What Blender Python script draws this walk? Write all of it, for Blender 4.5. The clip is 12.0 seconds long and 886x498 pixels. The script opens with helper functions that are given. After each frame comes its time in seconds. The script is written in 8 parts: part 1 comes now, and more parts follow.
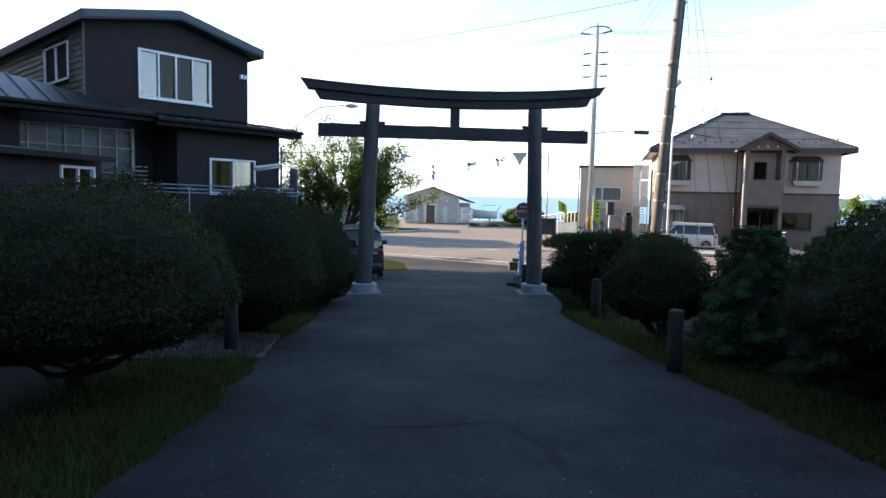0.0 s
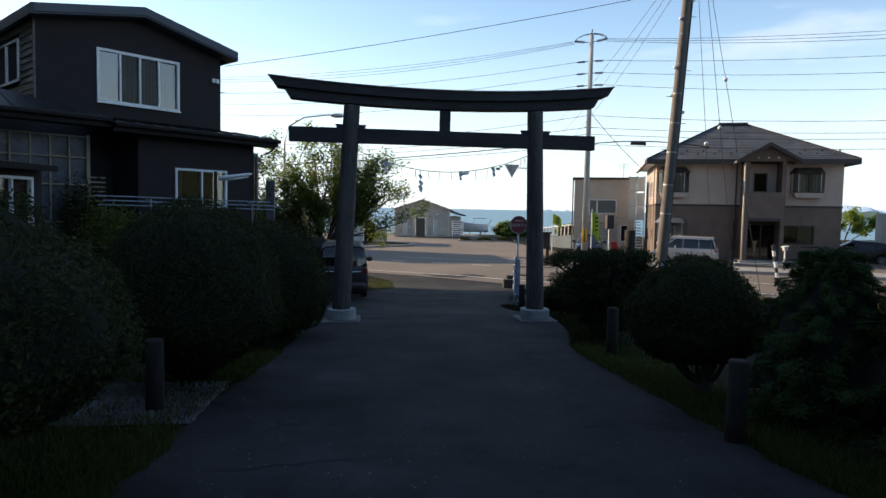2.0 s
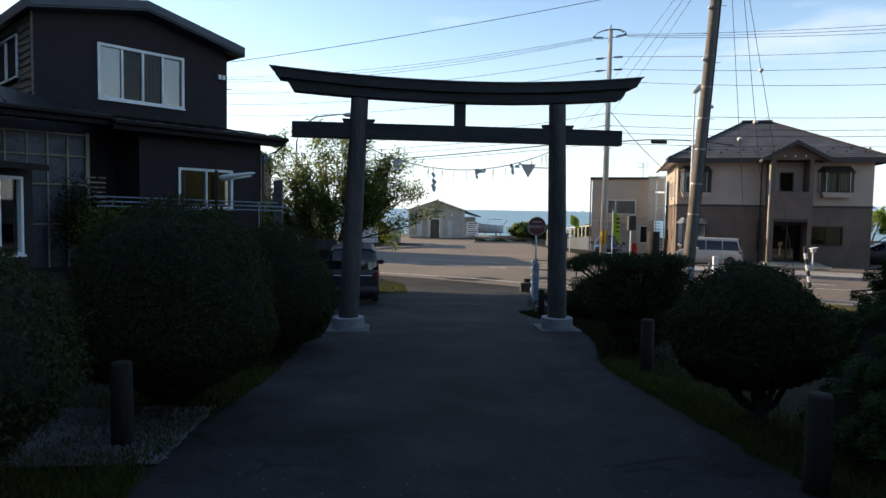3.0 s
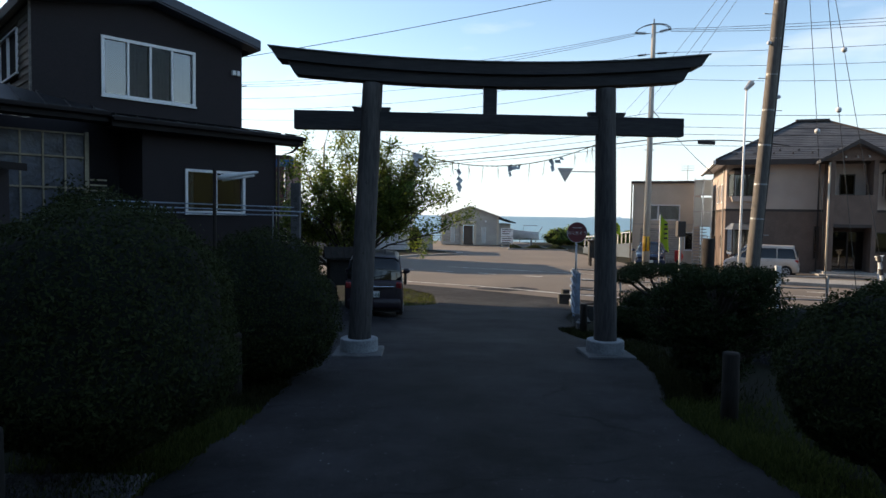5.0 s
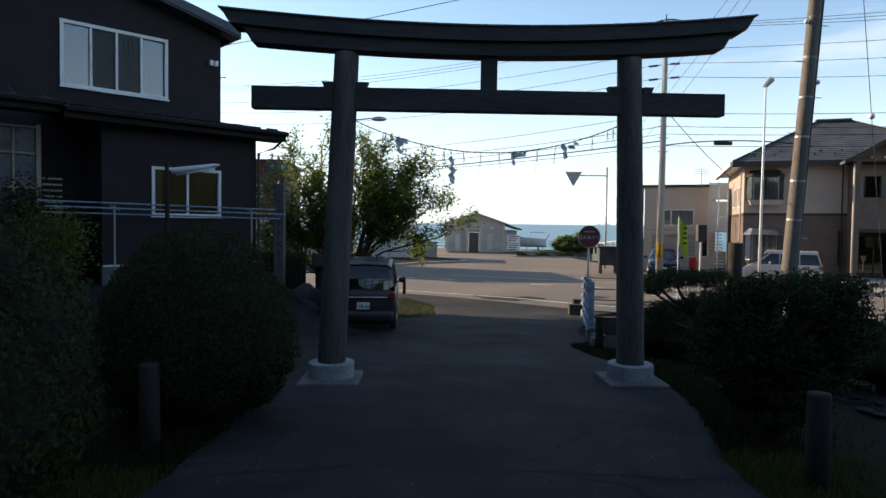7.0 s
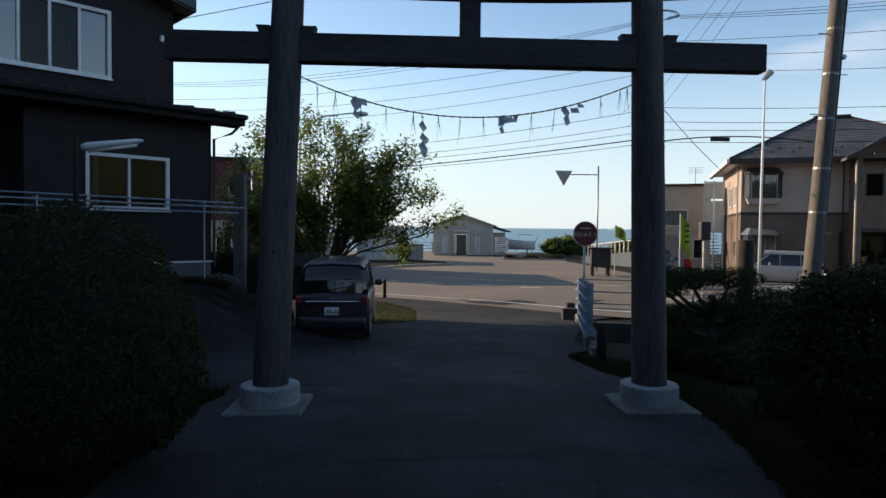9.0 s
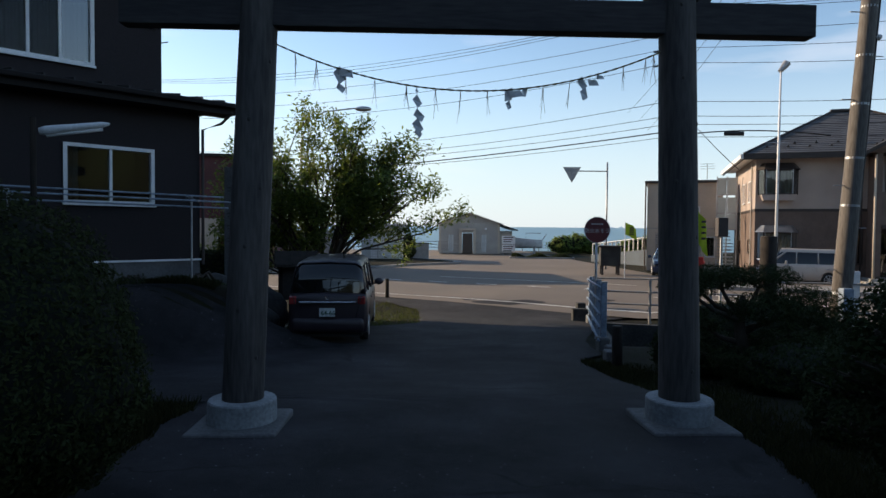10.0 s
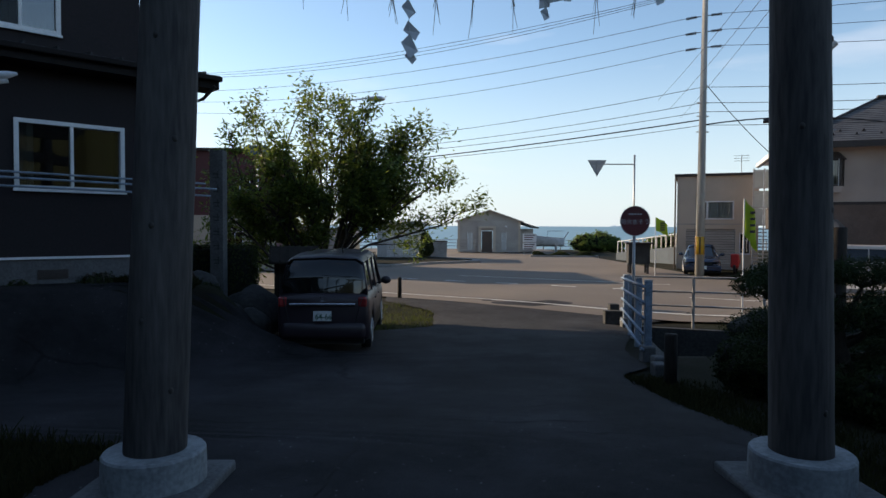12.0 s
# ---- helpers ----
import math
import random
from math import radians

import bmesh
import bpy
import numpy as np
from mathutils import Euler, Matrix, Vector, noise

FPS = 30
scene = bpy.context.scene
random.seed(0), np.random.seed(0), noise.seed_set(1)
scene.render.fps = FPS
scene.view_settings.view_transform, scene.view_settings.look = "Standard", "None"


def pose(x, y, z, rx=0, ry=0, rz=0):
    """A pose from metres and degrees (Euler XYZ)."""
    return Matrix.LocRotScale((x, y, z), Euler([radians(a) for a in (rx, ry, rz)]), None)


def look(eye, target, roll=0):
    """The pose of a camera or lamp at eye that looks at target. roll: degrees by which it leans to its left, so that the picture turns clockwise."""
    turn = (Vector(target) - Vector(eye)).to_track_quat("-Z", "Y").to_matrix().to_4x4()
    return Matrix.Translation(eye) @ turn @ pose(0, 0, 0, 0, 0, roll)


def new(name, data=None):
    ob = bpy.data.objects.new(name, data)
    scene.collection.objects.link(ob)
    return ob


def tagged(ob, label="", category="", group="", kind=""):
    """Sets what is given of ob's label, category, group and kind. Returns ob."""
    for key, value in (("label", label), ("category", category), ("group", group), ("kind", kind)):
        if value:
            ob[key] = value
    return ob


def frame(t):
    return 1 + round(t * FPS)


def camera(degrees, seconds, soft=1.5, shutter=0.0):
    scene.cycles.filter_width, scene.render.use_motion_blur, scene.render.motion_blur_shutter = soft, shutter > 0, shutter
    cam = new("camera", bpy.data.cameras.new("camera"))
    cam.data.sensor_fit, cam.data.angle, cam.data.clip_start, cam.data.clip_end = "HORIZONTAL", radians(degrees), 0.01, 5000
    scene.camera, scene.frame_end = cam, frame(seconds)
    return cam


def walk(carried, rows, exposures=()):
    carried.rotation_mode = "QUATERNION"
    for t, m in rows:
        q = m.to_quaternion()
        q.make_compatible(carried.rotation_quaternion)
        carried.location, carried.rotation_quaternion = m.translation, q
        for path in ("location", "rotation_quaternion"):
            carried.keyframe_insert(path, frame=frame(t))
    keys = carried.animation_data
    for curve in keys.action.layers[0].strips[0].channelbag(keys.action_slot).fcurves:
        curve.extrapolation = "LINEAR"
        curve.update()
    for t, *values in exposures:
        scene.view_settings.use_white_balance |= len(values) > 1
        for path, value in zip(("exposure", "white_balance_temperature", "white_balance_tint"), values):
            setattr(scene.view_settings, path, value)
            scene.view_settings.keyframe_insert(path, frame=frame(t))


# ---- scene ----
cam = camera(69.8, 12.0)
PATH = [
    (0, (-1.497, 0.591, 1.827), (-1.288, 2.574, 1.668), 1.2),
    (0.5, (-1.497, 0.984, 1.839), (-1.275, 2.966, 1.687), 1.2),
    (1, (-1.398, 1.362, 1.842), (-1.161, 3.343, 1.708), 1.1),
    (1.5, (-1.339, 1.736, 1.846), (-1.104, 3.719, 1.726), 1.1),
    (2, (-1.299, 2.173, 1.841), (-1.061, 4.156, 1.723), 1.1),
    (2.5, (-1.26, 2.576, 1.841), (-1.05, 4.562, 1.724), 1.0),
    (3, (-1.202, 3.005, 1.841), (-1.01, 4.993, 1.725), 1.0),
    (5, (-0.94, 4.589, 1.799), (-0.857, 6.585, 1.702), 0.9),
    (5.5, (-0.845, 4.978, 1.766), (-0.796, 6.975, 1.676), 0.7),
    (6, (-0.786, 5.397, 1.74), (-0.747, 7.395, 1.657), 0.8),
    (6.5, (-0.711, 5.775, 1.712), (-0.665, 7.773, 1.638), 0.7),
    (7, (-0.667, 6.186, 1.682), (-0.606, 8.184, 1.61), 0.7),
    (9, (-0.437, 7.794, 1.5), (-0.34, 9.791, 1.441), 0.6),
    (9.5, (-0.37, 8.176, 1.458), (-0.283, 10.174, 1.398), 0.4),
    (10, (-0.327, 8.584, 1.436), (-0.251, 10.582, 1.374), 0.5),
    (10.5, (-0.253, 8.992, 1.387), (-0.19, 10.99, 1.326), 0.4),
    (11, (-0.218, 9.423, 1.362), (-0.175, 11.422, 1.301), 0.4),
    (11.5, (-0.161, 9.825, 1.32), (-0.139, 11.824, 1.257), 0.2),
    (12, (-0.18, 10.27, 1.28), (-0.166, 12.269, 1.216), 0.3),
]
EXPOSURE = [(0.0, 1.85, 6550, 10), (0.4, 1.65, 6600, 10), (0.9, 1.25, 6750, 10), (1.4, 0.92, 6850, 10), (2.0, 0.82, 6850, 10), (4.0, 0.82, 6900, 10), (7.2, 0.8, 6900, 10), (9.0, 0.48, 6750, 10), (12.0, 0.45, 6650, 10)]
walk(cam, [(t, look(eye, target, roll)) for t, eye, target, roll in PATH], EXPOSURE)

# ---- sky and sun ----
SUN_WAY = Vector((-0.86, 0.51, 0.0)).normalized()
SUN_UP = 19.0
world = bpy.data.worlds.new("world")
scene.world = world
world.use_nodes = True
wn, wl = world.node_tree.nodes, world.node_tree.links
sky = wn.new("ShaderNodeTexSky")
sky.sky_type, sky.sun_disc = "NISHITA", False
sky.sun_elevation = radians(SUN_UP)
sky.sun_rotation = math.atan2(SUN_WAY.x, SUN_WAY.y)
sky.air_density, sky.dust_density, sky.ozone_density = 1.0, 0.25, 2.0
back = wn["Background"]
back.inputs["Strength"].default_value = 0.15
# thin drifting cloud
wc, wm = wn.new("ShaderNodeTexCoord"), wn.new("ShaderNodeMapping")
wm.inputs["Scale"].default_value = (2.0, 2.0, 9.0)
wt = wn.new("ShaderNodeTexNoise")
wt.inputs["Scale"].default_value, wt.inputs["Detail"].default_value = 1.6, 7.0
wr = wn.new("ShaderNodeMapRange")
wr.inputs["From Min"].default_value, wr.inputs["From Max"].default_value, wr.inputs["To Max"].default_value = 0.6, 0.85, 0.4
wx = wn.new("ShaderNodeMix")
wx.data_type = "RGBA"
wx.inputs["B"].default_value = (6.2, 6.0, 6.2, 1)
wl.new(wc.outputs["Generated"], wm.inputs["Vector"])
wl.new(wm.outputs["Vector"], wt.inputs["Vector"])
wl.new(wt.outputs["Fac"], wr.inputs["Value"])
wl.new(wr.outputs["Result"], wx.inputs["Factor"])
wl.new(sky.outputs["Color"], wx.inputs["A"])
# pale haze low over the water
wz, wh = wn.new("ShaderNodeSeparateXYZ"), wn.new("ShaderNodeMapRange")
wl.new(wc.outputs["Generated"], wz.inputs["Vector"])
wh.inputs["From Min"].default_value, wh.inputs["From Max"].default_value = -0.02, 0.3
wh.inputs["To Min"].default_value, wh.inputs["To Max"].default_value = 0.85, 0.0
wh.interpolation_type = "SMOOTHSTEP"
wl.new(wz.outputs["Z"], wh.inputs["Value"])
wy = wn.new("ShaderNodeMix")
wy.data_type = "RGBA"
wy.inputs["B"].default_value = (3.6, 4.2, 4.8, 1)
wl.new(wh.outputs["Result"], wy.inputs["Factor"])
wl.new(wx.outputs["Result"], wy.inputs["A"])
wl.new(wy.outputs["Result"], back.inputs["Color"])
sun_data = bpy.data.lights.new("sun", "SUN")
sun_data.energy, sun_data.angle, sun_data.color = 5.0, radians(0.5), (1.0, 0.8, 0.58)
sun = new("sun", sun_data)
up = math.tan(radians(SUN_UP))
sun.matrix_world = look((0, 0, 60), (-SUN_WAY.x, -SUN_WAY.y, 60 - up))


# ---- materials ----
def mat(name, a, b=None, rough=0.8, scale=1.5, fine=40.0, bump=0.2, dist=0.01, metal=0.0, stretch=(1, 1, 1), low=0.4, high=0.62, spec=0.5):
    """Two colours mixed by a broad and a fine noise, with fine relief."""
    m = bpy.data.materials.new(name)
    m.use_nodes = True
    n, l = m.node_tree.nodes, m.node_tree.links
    p = n["Principled BSDF"]
    b = b or tuple(c * 0.7 for c in a)
    tc, mp = n.new("ShaderNodeTexCoord"), n.new("ShaderNodeMapping")
    mp.inputs["Scale"].default_value = stretch
    info = n.new("ShaderNodeObjectInfo")
    sh = n.new("ShaderNodeVectorMath")
    sh.operation = "SCALE"
    sh.inputs[0].default_value = (31, 17, 23)
    l.new(info.outputs["Random"], sh.inputs["Scale"])
    l.new(tc.outputs["Object"], mp.inputs["Vector"])
    l.new(sh.outputs["Vector"], mp.inputs["Location"])
    n1, n2 = n.new("ShaderNodeTexNoise"), n.new("ShaderNodeTexNoise")
    n1.inputs["Scale"].default_value, n1.inputs["Detail"].default_value = scale, 6
    n2.inputs["Scale"].default_value, n2.inputs["Detail"].default_value = fine, 4
    l.new(mp.outputs["Vector"], n1.inputs["Vector"])
    l.new(mp.outputs["Vector"], n2.inputs["Vector"])
    mx = n.new("ShaderNodeMath")
    mx.operation = "MULTIPLY_ADD"
    mx.inputs[1].default_value = 0.45
    ad = n.new("ShaderNodeMath")
    ad.operation = "MULTIPLY"
    ad.inputs[1].default_value = 0.55
    l.new(n1.outputs["Fac"], ad.inputs[0])
    l.new(n2.outputs["Fac"], mx.inputs[0])
    l.new(ad.outputs["Value"], mx.inputs[2])
    ramp = n.new("ShaderNodeValToRGB")
    ramp.color_ramp.elements[0].position, ramp.color_ramp.elements[1].position = low, high
    ramp.color_ramp.elements[0].color, ramp.color_ramp.elements[1].color = (*b, 1), (*a, 1)
    l.new(mx.outputs["Value"], ramp.inputs["Fac"])
    l.new(ramp.outputs["Color"], p.inputs["Base Color"])
    p.inputs["Metallic"].default_value = metal
    p.inputs["Specular IOR Level"].default_value = spec
    rr = n.new("ShaderNodeMapRange")
    rr.inputs["To Min"].default_value, rr.inputs["To Max"].default_value = max(0.02, rough - 0.1), min(1, rough + 0.1)
    l.new(n1.outputs["Fac"], rr.inputs["Value"])
    l.new(rr.outputs["Result"], p.inputs["Roughness"])
    if bump:
        bp = n.new("ShaderNodeBump")
        bp.inputs["Strength"].default_value, bp.inputs["Distance"].default_value = bump, dist
        l.new(mx.outputs["Value"], bp.inputs["Height"])
        l.new(bp.outputs["Normal"], p.inputs["Normal"])
    return m


def leaf_mat(name, a, b, trans=0.35, rough=0.55, spec=0.2):
    m = bpy.data.materials.new(name)
    m.use_nodes = True
    n, l = m.node_tree.nodes, m.node_tree.links
    p, out = n["Principled BSDF"], n["Material Output"]
    geo = n.new("ShaderNodeNewGeometry")
    ramp = n.new("ShaderNodeValToRGB")
    ramp.color_ramp.elements[0].color, ramp.color_ramp.elements[1].color = (*a, 1), (*b, 1)
    l.new(geo.outputs["Random Per Island"], ramp.inputs["Fac"])
    l.new(ramp.outputs["Color"], p.inputs["Base Color"])
    p.inputs["Roughness"].default_value, p.inputs["Specular IOR Level"].default_value = rough, spec
    tr = n.new("ShaderNodeBsdfTranslucent")
    hs = n.new("ShaderNodeHueSaturation")
    hs.inputs["Value"].default_value, hs.inputs["Hue"].default_value = 3.0, 0.48
    l.new(ramp.outputs["Color"], hs.inputs["Color"])
    l.new(hs.outputs["Color"], tr.inputs["Color"])
    mix = n.new("ShaderNodeMixShader")
    mix.inputs["Fac"].default_value = trans
    l.new(p.outputs["BSDF"], mix.inputs[1])
    l.new(tr.outputs["BSDF"], mix.inputs[2])
    l.new(mix.outputs["Shader"], out.inputs["Surface"])
    return m


def glass_mat(name, tint, tr=0.75, ior=1.9):
    m = bpy.data.materials.new(name)
    m.use_nodes = True
    n, l = m.node_tree.nodes, m.node_tree.links
    n.remove(n["Principled BSDF"])
    g, t, f, x = n.new("ShaderNodeBsdfGlossy"), n.new("ShaderNodeBsdfTransparent"), n.new("ShaderNodeFresnel"), n.new("ShaderNodeMixShader")
    g.inputs["Roughness"].default_value = 0.02
    f.inputs["IOR"].default_value = ior
    t.inputs["Color"].default_value = (*[c * tr for c in tint], 1)
    l.new(f.outputs["Fac"], x.inputs["Fac"])
    l.new(t.outputs["BSDF"], x.inputs[1])
    l.new(g.outputs["BSDF"], x.inputs[2])
    l.new(x.outputs["Shader"], n["Material Output"].inputs["Surface"])
    return m


def asphalt_mat():
    # both base colours are set very low, with the lane's shade in them
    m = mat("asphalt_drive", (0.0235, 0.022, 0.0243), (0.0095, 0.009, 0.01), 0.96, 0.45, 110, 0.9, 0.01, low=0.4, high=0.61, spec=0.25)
    n, l = m.node_tree.nodes, m.node_tree.links
    p = n["Principled BSDF"]
    src = p.inputs["Base Color"].links[0].from_socket
    tc, warp, add = n.new("ShaderNodeTexCoord"), n.new("ShaderNodeTexNoise"), n.new("ShaderNodeVectorMath")
    warp.inputs["Scale"].default_value, warp.inputs["Detail"].default_value = 1.3, 5
    add.operation = "MULTIPLY_ADD"
    add.inputs[1].default_value = (0.9, 0.9, 0)
    l.new(tc.outputs["Object"], warp.inputs["Vector"])
    l.new(warp.outputs["Color"], add.inputs[0])
    l.new(tc.outputs["Object"], add.inputs[2])
    cell = n.new("ShaderNodeTexVoronoi")
    cell.feature = "DISTANCE_TO_EDGE"
    cell.inputs["Scale"].default_value = 0.42
    squash = n.new("ShaderNodeVectorMath")
    squash.operation = "MULTIPLY"
    squash.inputs[1].default_value = (0.45, 1.25, 1)
    l.new(add.outputs["Vector"], squash.inputs[0])
    l.new(squash.outputs["Vector"], cell.inputs["Vector"])
    edge = n.new("ShaderNodeMapRange")
    edge.inputs["From Min"].default_value, edge.inputs["From Max"].default_value = 0.002, 0.009
    edge.inputs["To Min"].default_value, edge.inputs["To Max"].default_value = 0.35, 1.0
    l.new(cell.outputs["Distance"], edge.inputs["Value"])
    gap, gate_fade, mend = n.new("ShaderNodeTexNoise"), n.new("ShaderNodeMapRange"), n.new("ShaderNodeMath")
    gap.inputs["Scale"].default_value, gap.inputs["Detail"].default_value = 0.8, 4
    l.new(tc.outputs["Object"], gap.inputs["Vector"])
    gate_fade.inputs["From Min"].default_value, gate_fade.inputs["From Max"].default_value = 0.46, 0.6
    gate_fade.inputs["To Min"].default_value, gate_fade.inputs["To Max"].default_value = 1.0, 0.0
    l.new(gap.outputs["Fac"], gate_fade.inputs["Value"])
    mend.operation = "MAXIMUM"
    l.new(edge.outputs["Result"], mend.inputs[0])
    l.new(gate_fade.outputs["Result"], mend.inputs[1])
    spots = n.new("ShaderNodeTexVoronoi")
    spots.inputs["Scale"].default_value = 11
    l.new(tc.outputs["Object"], spots.inputs["Vector"])
    fleck = n.new("ShaderNodeMapRange")
    fleck.inputs["From Min"].default_value, fleck.inputs["From Max"].default_value = 0.05, 0.1
    fleck.inputs["To Min"].default_value, fleck.inputs["To Max"].default_value = 7.0, 1.0
    l.new(spots.outputs["Distance"], fleck.inputs["Value"])
    worn = n.new("ShaderNodeTexNoise")
    worn.inputs["Scale"].default_value, worn.inputs["Detail"].default_value, worn.inputs["Roughness"].default_value = 0.9, 8, 0.7
    l.new(tc.outputs["Object"], worn.inputs["Vector"])
    wv = n.new("ShaderNodeMapRange")
    wv.inputs["From Min"].default_value, wv.inputs["From Max"].default_value = 0.36, 0.64
    wv.inputs["To Min"].default_value, wv.inputs["To Max"].default_value = 0.42, 1.75
    l.new(worn.outputs["Fac"], wv.inputs["Value"])
    m1, m2, m3 = n.new("ShaderNodeMath"), n.new("ShaderNodeMath"), n.new("ShaderNodeVectorMath")
    m1.operation = m2.operation = "MULTIPLY"
    m3.operation = "SCALE"
    l.new(mend.outputs["Value"], m1.inputs[0])
    l.new(fleck.outputs["Result"], m1.inputs[1])
    l.new(m1.outputs["Value"], m2.inputs[0])
    l.new(wv.outputs["Result"], m2.inputs[1])
    l.new(src, m3.inputs[0])
    l.new(m2.outputs["Value"], m3.inputs["Scale"])
    l.new(m3.outputs["Vector"], p.inputs["Base Color"])
    return m


M_asphalt = asphalt_mat()
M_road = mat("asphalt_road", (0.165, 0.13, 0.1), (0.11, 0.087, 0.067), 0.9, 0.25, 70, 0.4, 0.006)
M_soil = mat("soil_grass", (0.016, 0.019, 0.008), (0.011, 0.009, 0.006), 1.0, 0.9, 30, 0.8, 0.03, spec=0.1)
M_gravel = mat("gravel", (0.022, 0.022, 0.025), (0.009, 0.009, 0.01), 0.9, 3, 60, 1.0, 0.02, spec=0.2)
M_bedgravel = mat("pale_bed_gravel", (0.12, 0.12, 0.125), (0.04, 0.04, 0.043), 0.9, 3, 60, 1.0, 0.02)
M_paint = mat("road_paint", (0.62, 0.6, 0.55), (0.3, 0.29, 0.27), 0.8, 2.5, 50, 0.1, 0.004, low=0.36, high=0.5)
M_kerb = mat("kerb_concrete", (0.3, 0.29, 0.27), (0.19, 0.18, 0.17), 0.9, 1.2, 40, 0.3)
# dim blue-grey puts the ramp wall's shade into its base colour
M_ramp = mat("ramp_wall", (0.1, 0.125, 0.15), (0.06, 0.075, 0.09), 0.85, 0.8, 25, 0.2)
M_concrete = mat("concrete", (0.36, 0.35, 0.33), (0.22, 0.21, 0.2), 0.9, 1.5, 35, 0.3)
M_slab = mat("worn_slab", (0.13, 0.13, 0.13), (0.065, 0.065, 0.066), 0.9, 2.5, 35, 0.4)
M_foundation = mat("dim_foundation", (0.12, 0.12, 0.125), (0.07, 0.07, 0.072), 0.9, 1.5, 35, 0.3)
M_collar = mat("painted_collar", (0.28, 0.3, 0.31), (0.15, 0.16, 0.17), 0.8, 3, 35, 0.25)
M_wood_dark = mat("weathered_dark_wood", (0.06, 0.052, 0.046), (0.028, 0.025, 0.023), 0.75, 2, 30, 0.5, 0.008, stretch=(1, 1, 1))
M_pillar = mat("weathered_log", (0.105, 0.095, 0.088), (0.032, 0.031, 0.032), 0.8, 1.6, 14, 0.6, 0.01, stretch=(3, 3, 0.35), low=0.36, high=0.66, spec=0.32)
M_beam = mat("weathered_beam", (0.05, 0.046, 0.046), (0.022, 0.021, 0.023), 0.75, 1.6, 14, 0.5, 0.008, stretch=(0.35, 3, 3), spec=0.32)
M_copper = mat("beam_cap_metal", (0.1, 0.12, 0.12), (0.05, 0.06, 0.06), 0.5, 2, 30, 0.1, metal=0.6)
M_log = mat("log_post_wood", (0.036, 0.029, 0.024), (0.016, 0.014, 0.012), 0.9, 2, 18, 0.6, 0.008, stretch=(3, 3, 0.4), spec=0.32)
M_black = mat("dark_siding", (0.021, 0.0165, 0.019), (0.014, 0.0115, 0.0135), 0.8, 1.3, 30, 0.2, 0.004, spec=0.32)
M_lap = mat("weathered_lap_siding", (0.12, 0.108, 0.095), (0.035, 0.03, 0.03), 0.55, 3, 20, 0.4, 0.005, stretch=(0.5, 0.5, 4))
M_fascia = mat("blue_grey_fascia", (0.055, 0.065, 0.09), (0.038, 0.046, 0.064), 0.6, 2, 30, 0.1)
M_roofmetal = mat("dark_metal_roof", (0.03, 0.03, 0.031), (0.016, 0.016, 0.017), 0.42, 1.2, 25, 0.15, metal=0.5)
M_white = mat("white_frame", (0.72, 0.73, 0.74), (0.56, 0.57, 0.58), 0.45, 2, 30, 0.05)
M_alu = mat("aluminium", (0.5, 0.5, 0.5), (0.35, 0.35, 0.35), 0.4, 3, 30, 0.05, metal=0.9)
M_steel = mat("galvanised_steel", (0.42, 0.43, 0.44), (0.25, 0.26, 0.27), 0.5, 4, 40, 0.1, metal=0.7)
M_bluesteel = mat("blue_grey_painted_steel", (0.24, 0.3, 0.38), (0.13, 0.16, 0.2), 0.5, 6, 40, 0.15)
M_polec = mat("concrete_pole", (0.42, 0.4, 0.36), (0.26, 0.25, 0.225), 0.85, 1.5, 25, 0.25, stretch=(2, 2, 0.4))
M_polew = mat("weathered_pole", (0.15, 0.135, 0.12), (0.07, 0.06, 0.052), 0.85, 1.5, 16, 0.5, stretch=(3, 3, 0.35))
M_wire = mat("black_cable", (0.02, 0.02, 0.022), None, 0.6, 3, 20, 0)
M_rubber = mat("rubber", (0.015, 0.015, 0.015), None, 0.8, 5, 50, 0.1)
M_beige = mat("beige_render", (0.41, 0.335, 0.29), (0.33, 0.265, 0.23), 0.9, 0.8, 60, 0.2, 0.004)
M_brick = mat("brown_tile", (0.155, 0.108, 0.087), (0.1, 0.07, 0.056), 0.8, 1.5, 30, 0.3, 0.004)
M_shingle = mat("slate_shingle", (0.1, 0.1, 0.106), (0.05, 0.05, 0.053), 0.7, 1.4, 22, 0.4, 0.01)
M_lowtrim = mat("black_brown_gutter", (0.012, 0.009, 0.009), None, 0.7, 3, 30, 0.1, spec=0.2)
M_trim = mat("dark_brown_trim", (0.035, 0.025, 0.022), None, 0.6, 3, 30, 0.1)
M_creamwall = mat("cream_wall", (0.52, 0.45, 0.36), (0.42, 0.36, 0.29), 0.85, 0.6, 40, 0.15)
M_shedwall = mat("grey_shed_wall", (0.42, 0.4, 0.36), (0.3, 0.28, 0.26), 0.85, 0.5, 30, 0.15)
M_greywall = mat("pale_metal_wall", (0.5, 0.51, 0.5), (0.38, 0.39, 0.38), 0.6, 0.8, 30, 0.1)
M_redwall = mat("dark_red_wall", (0.12, 0.045, 0.045), (0.08, 0.03, 0.03), 0.8, 0.8, 30, 0.1)
M_door = mat("brown_door", (0.11, 0.085, 0.065), (0.07, 0.055, 0.045), 0.7, 1, 30, 0.1)
M_curtain = mat("curtain", (0.6, 0.58, 0.54), (0.34, 0.34, 0.35), 0.9, 6, 30, 0.2, stretch=(6, 6, 0.3))
M_greycurtain = mat("dim_grey_curtain", (0.13, 0.14, 0.155), (0.07, 0.08, 0.09), 0.9, 6, 30, 0.2, stretch=(6, 6, 0.3))
M_bluecurtain = mat("patterned_blue_curtain", (0.1, 0.125, 0.19), (0.025, 0.03, 0.055), 0.9, 5, 9, 0.2, low=0.46, high=0.52)
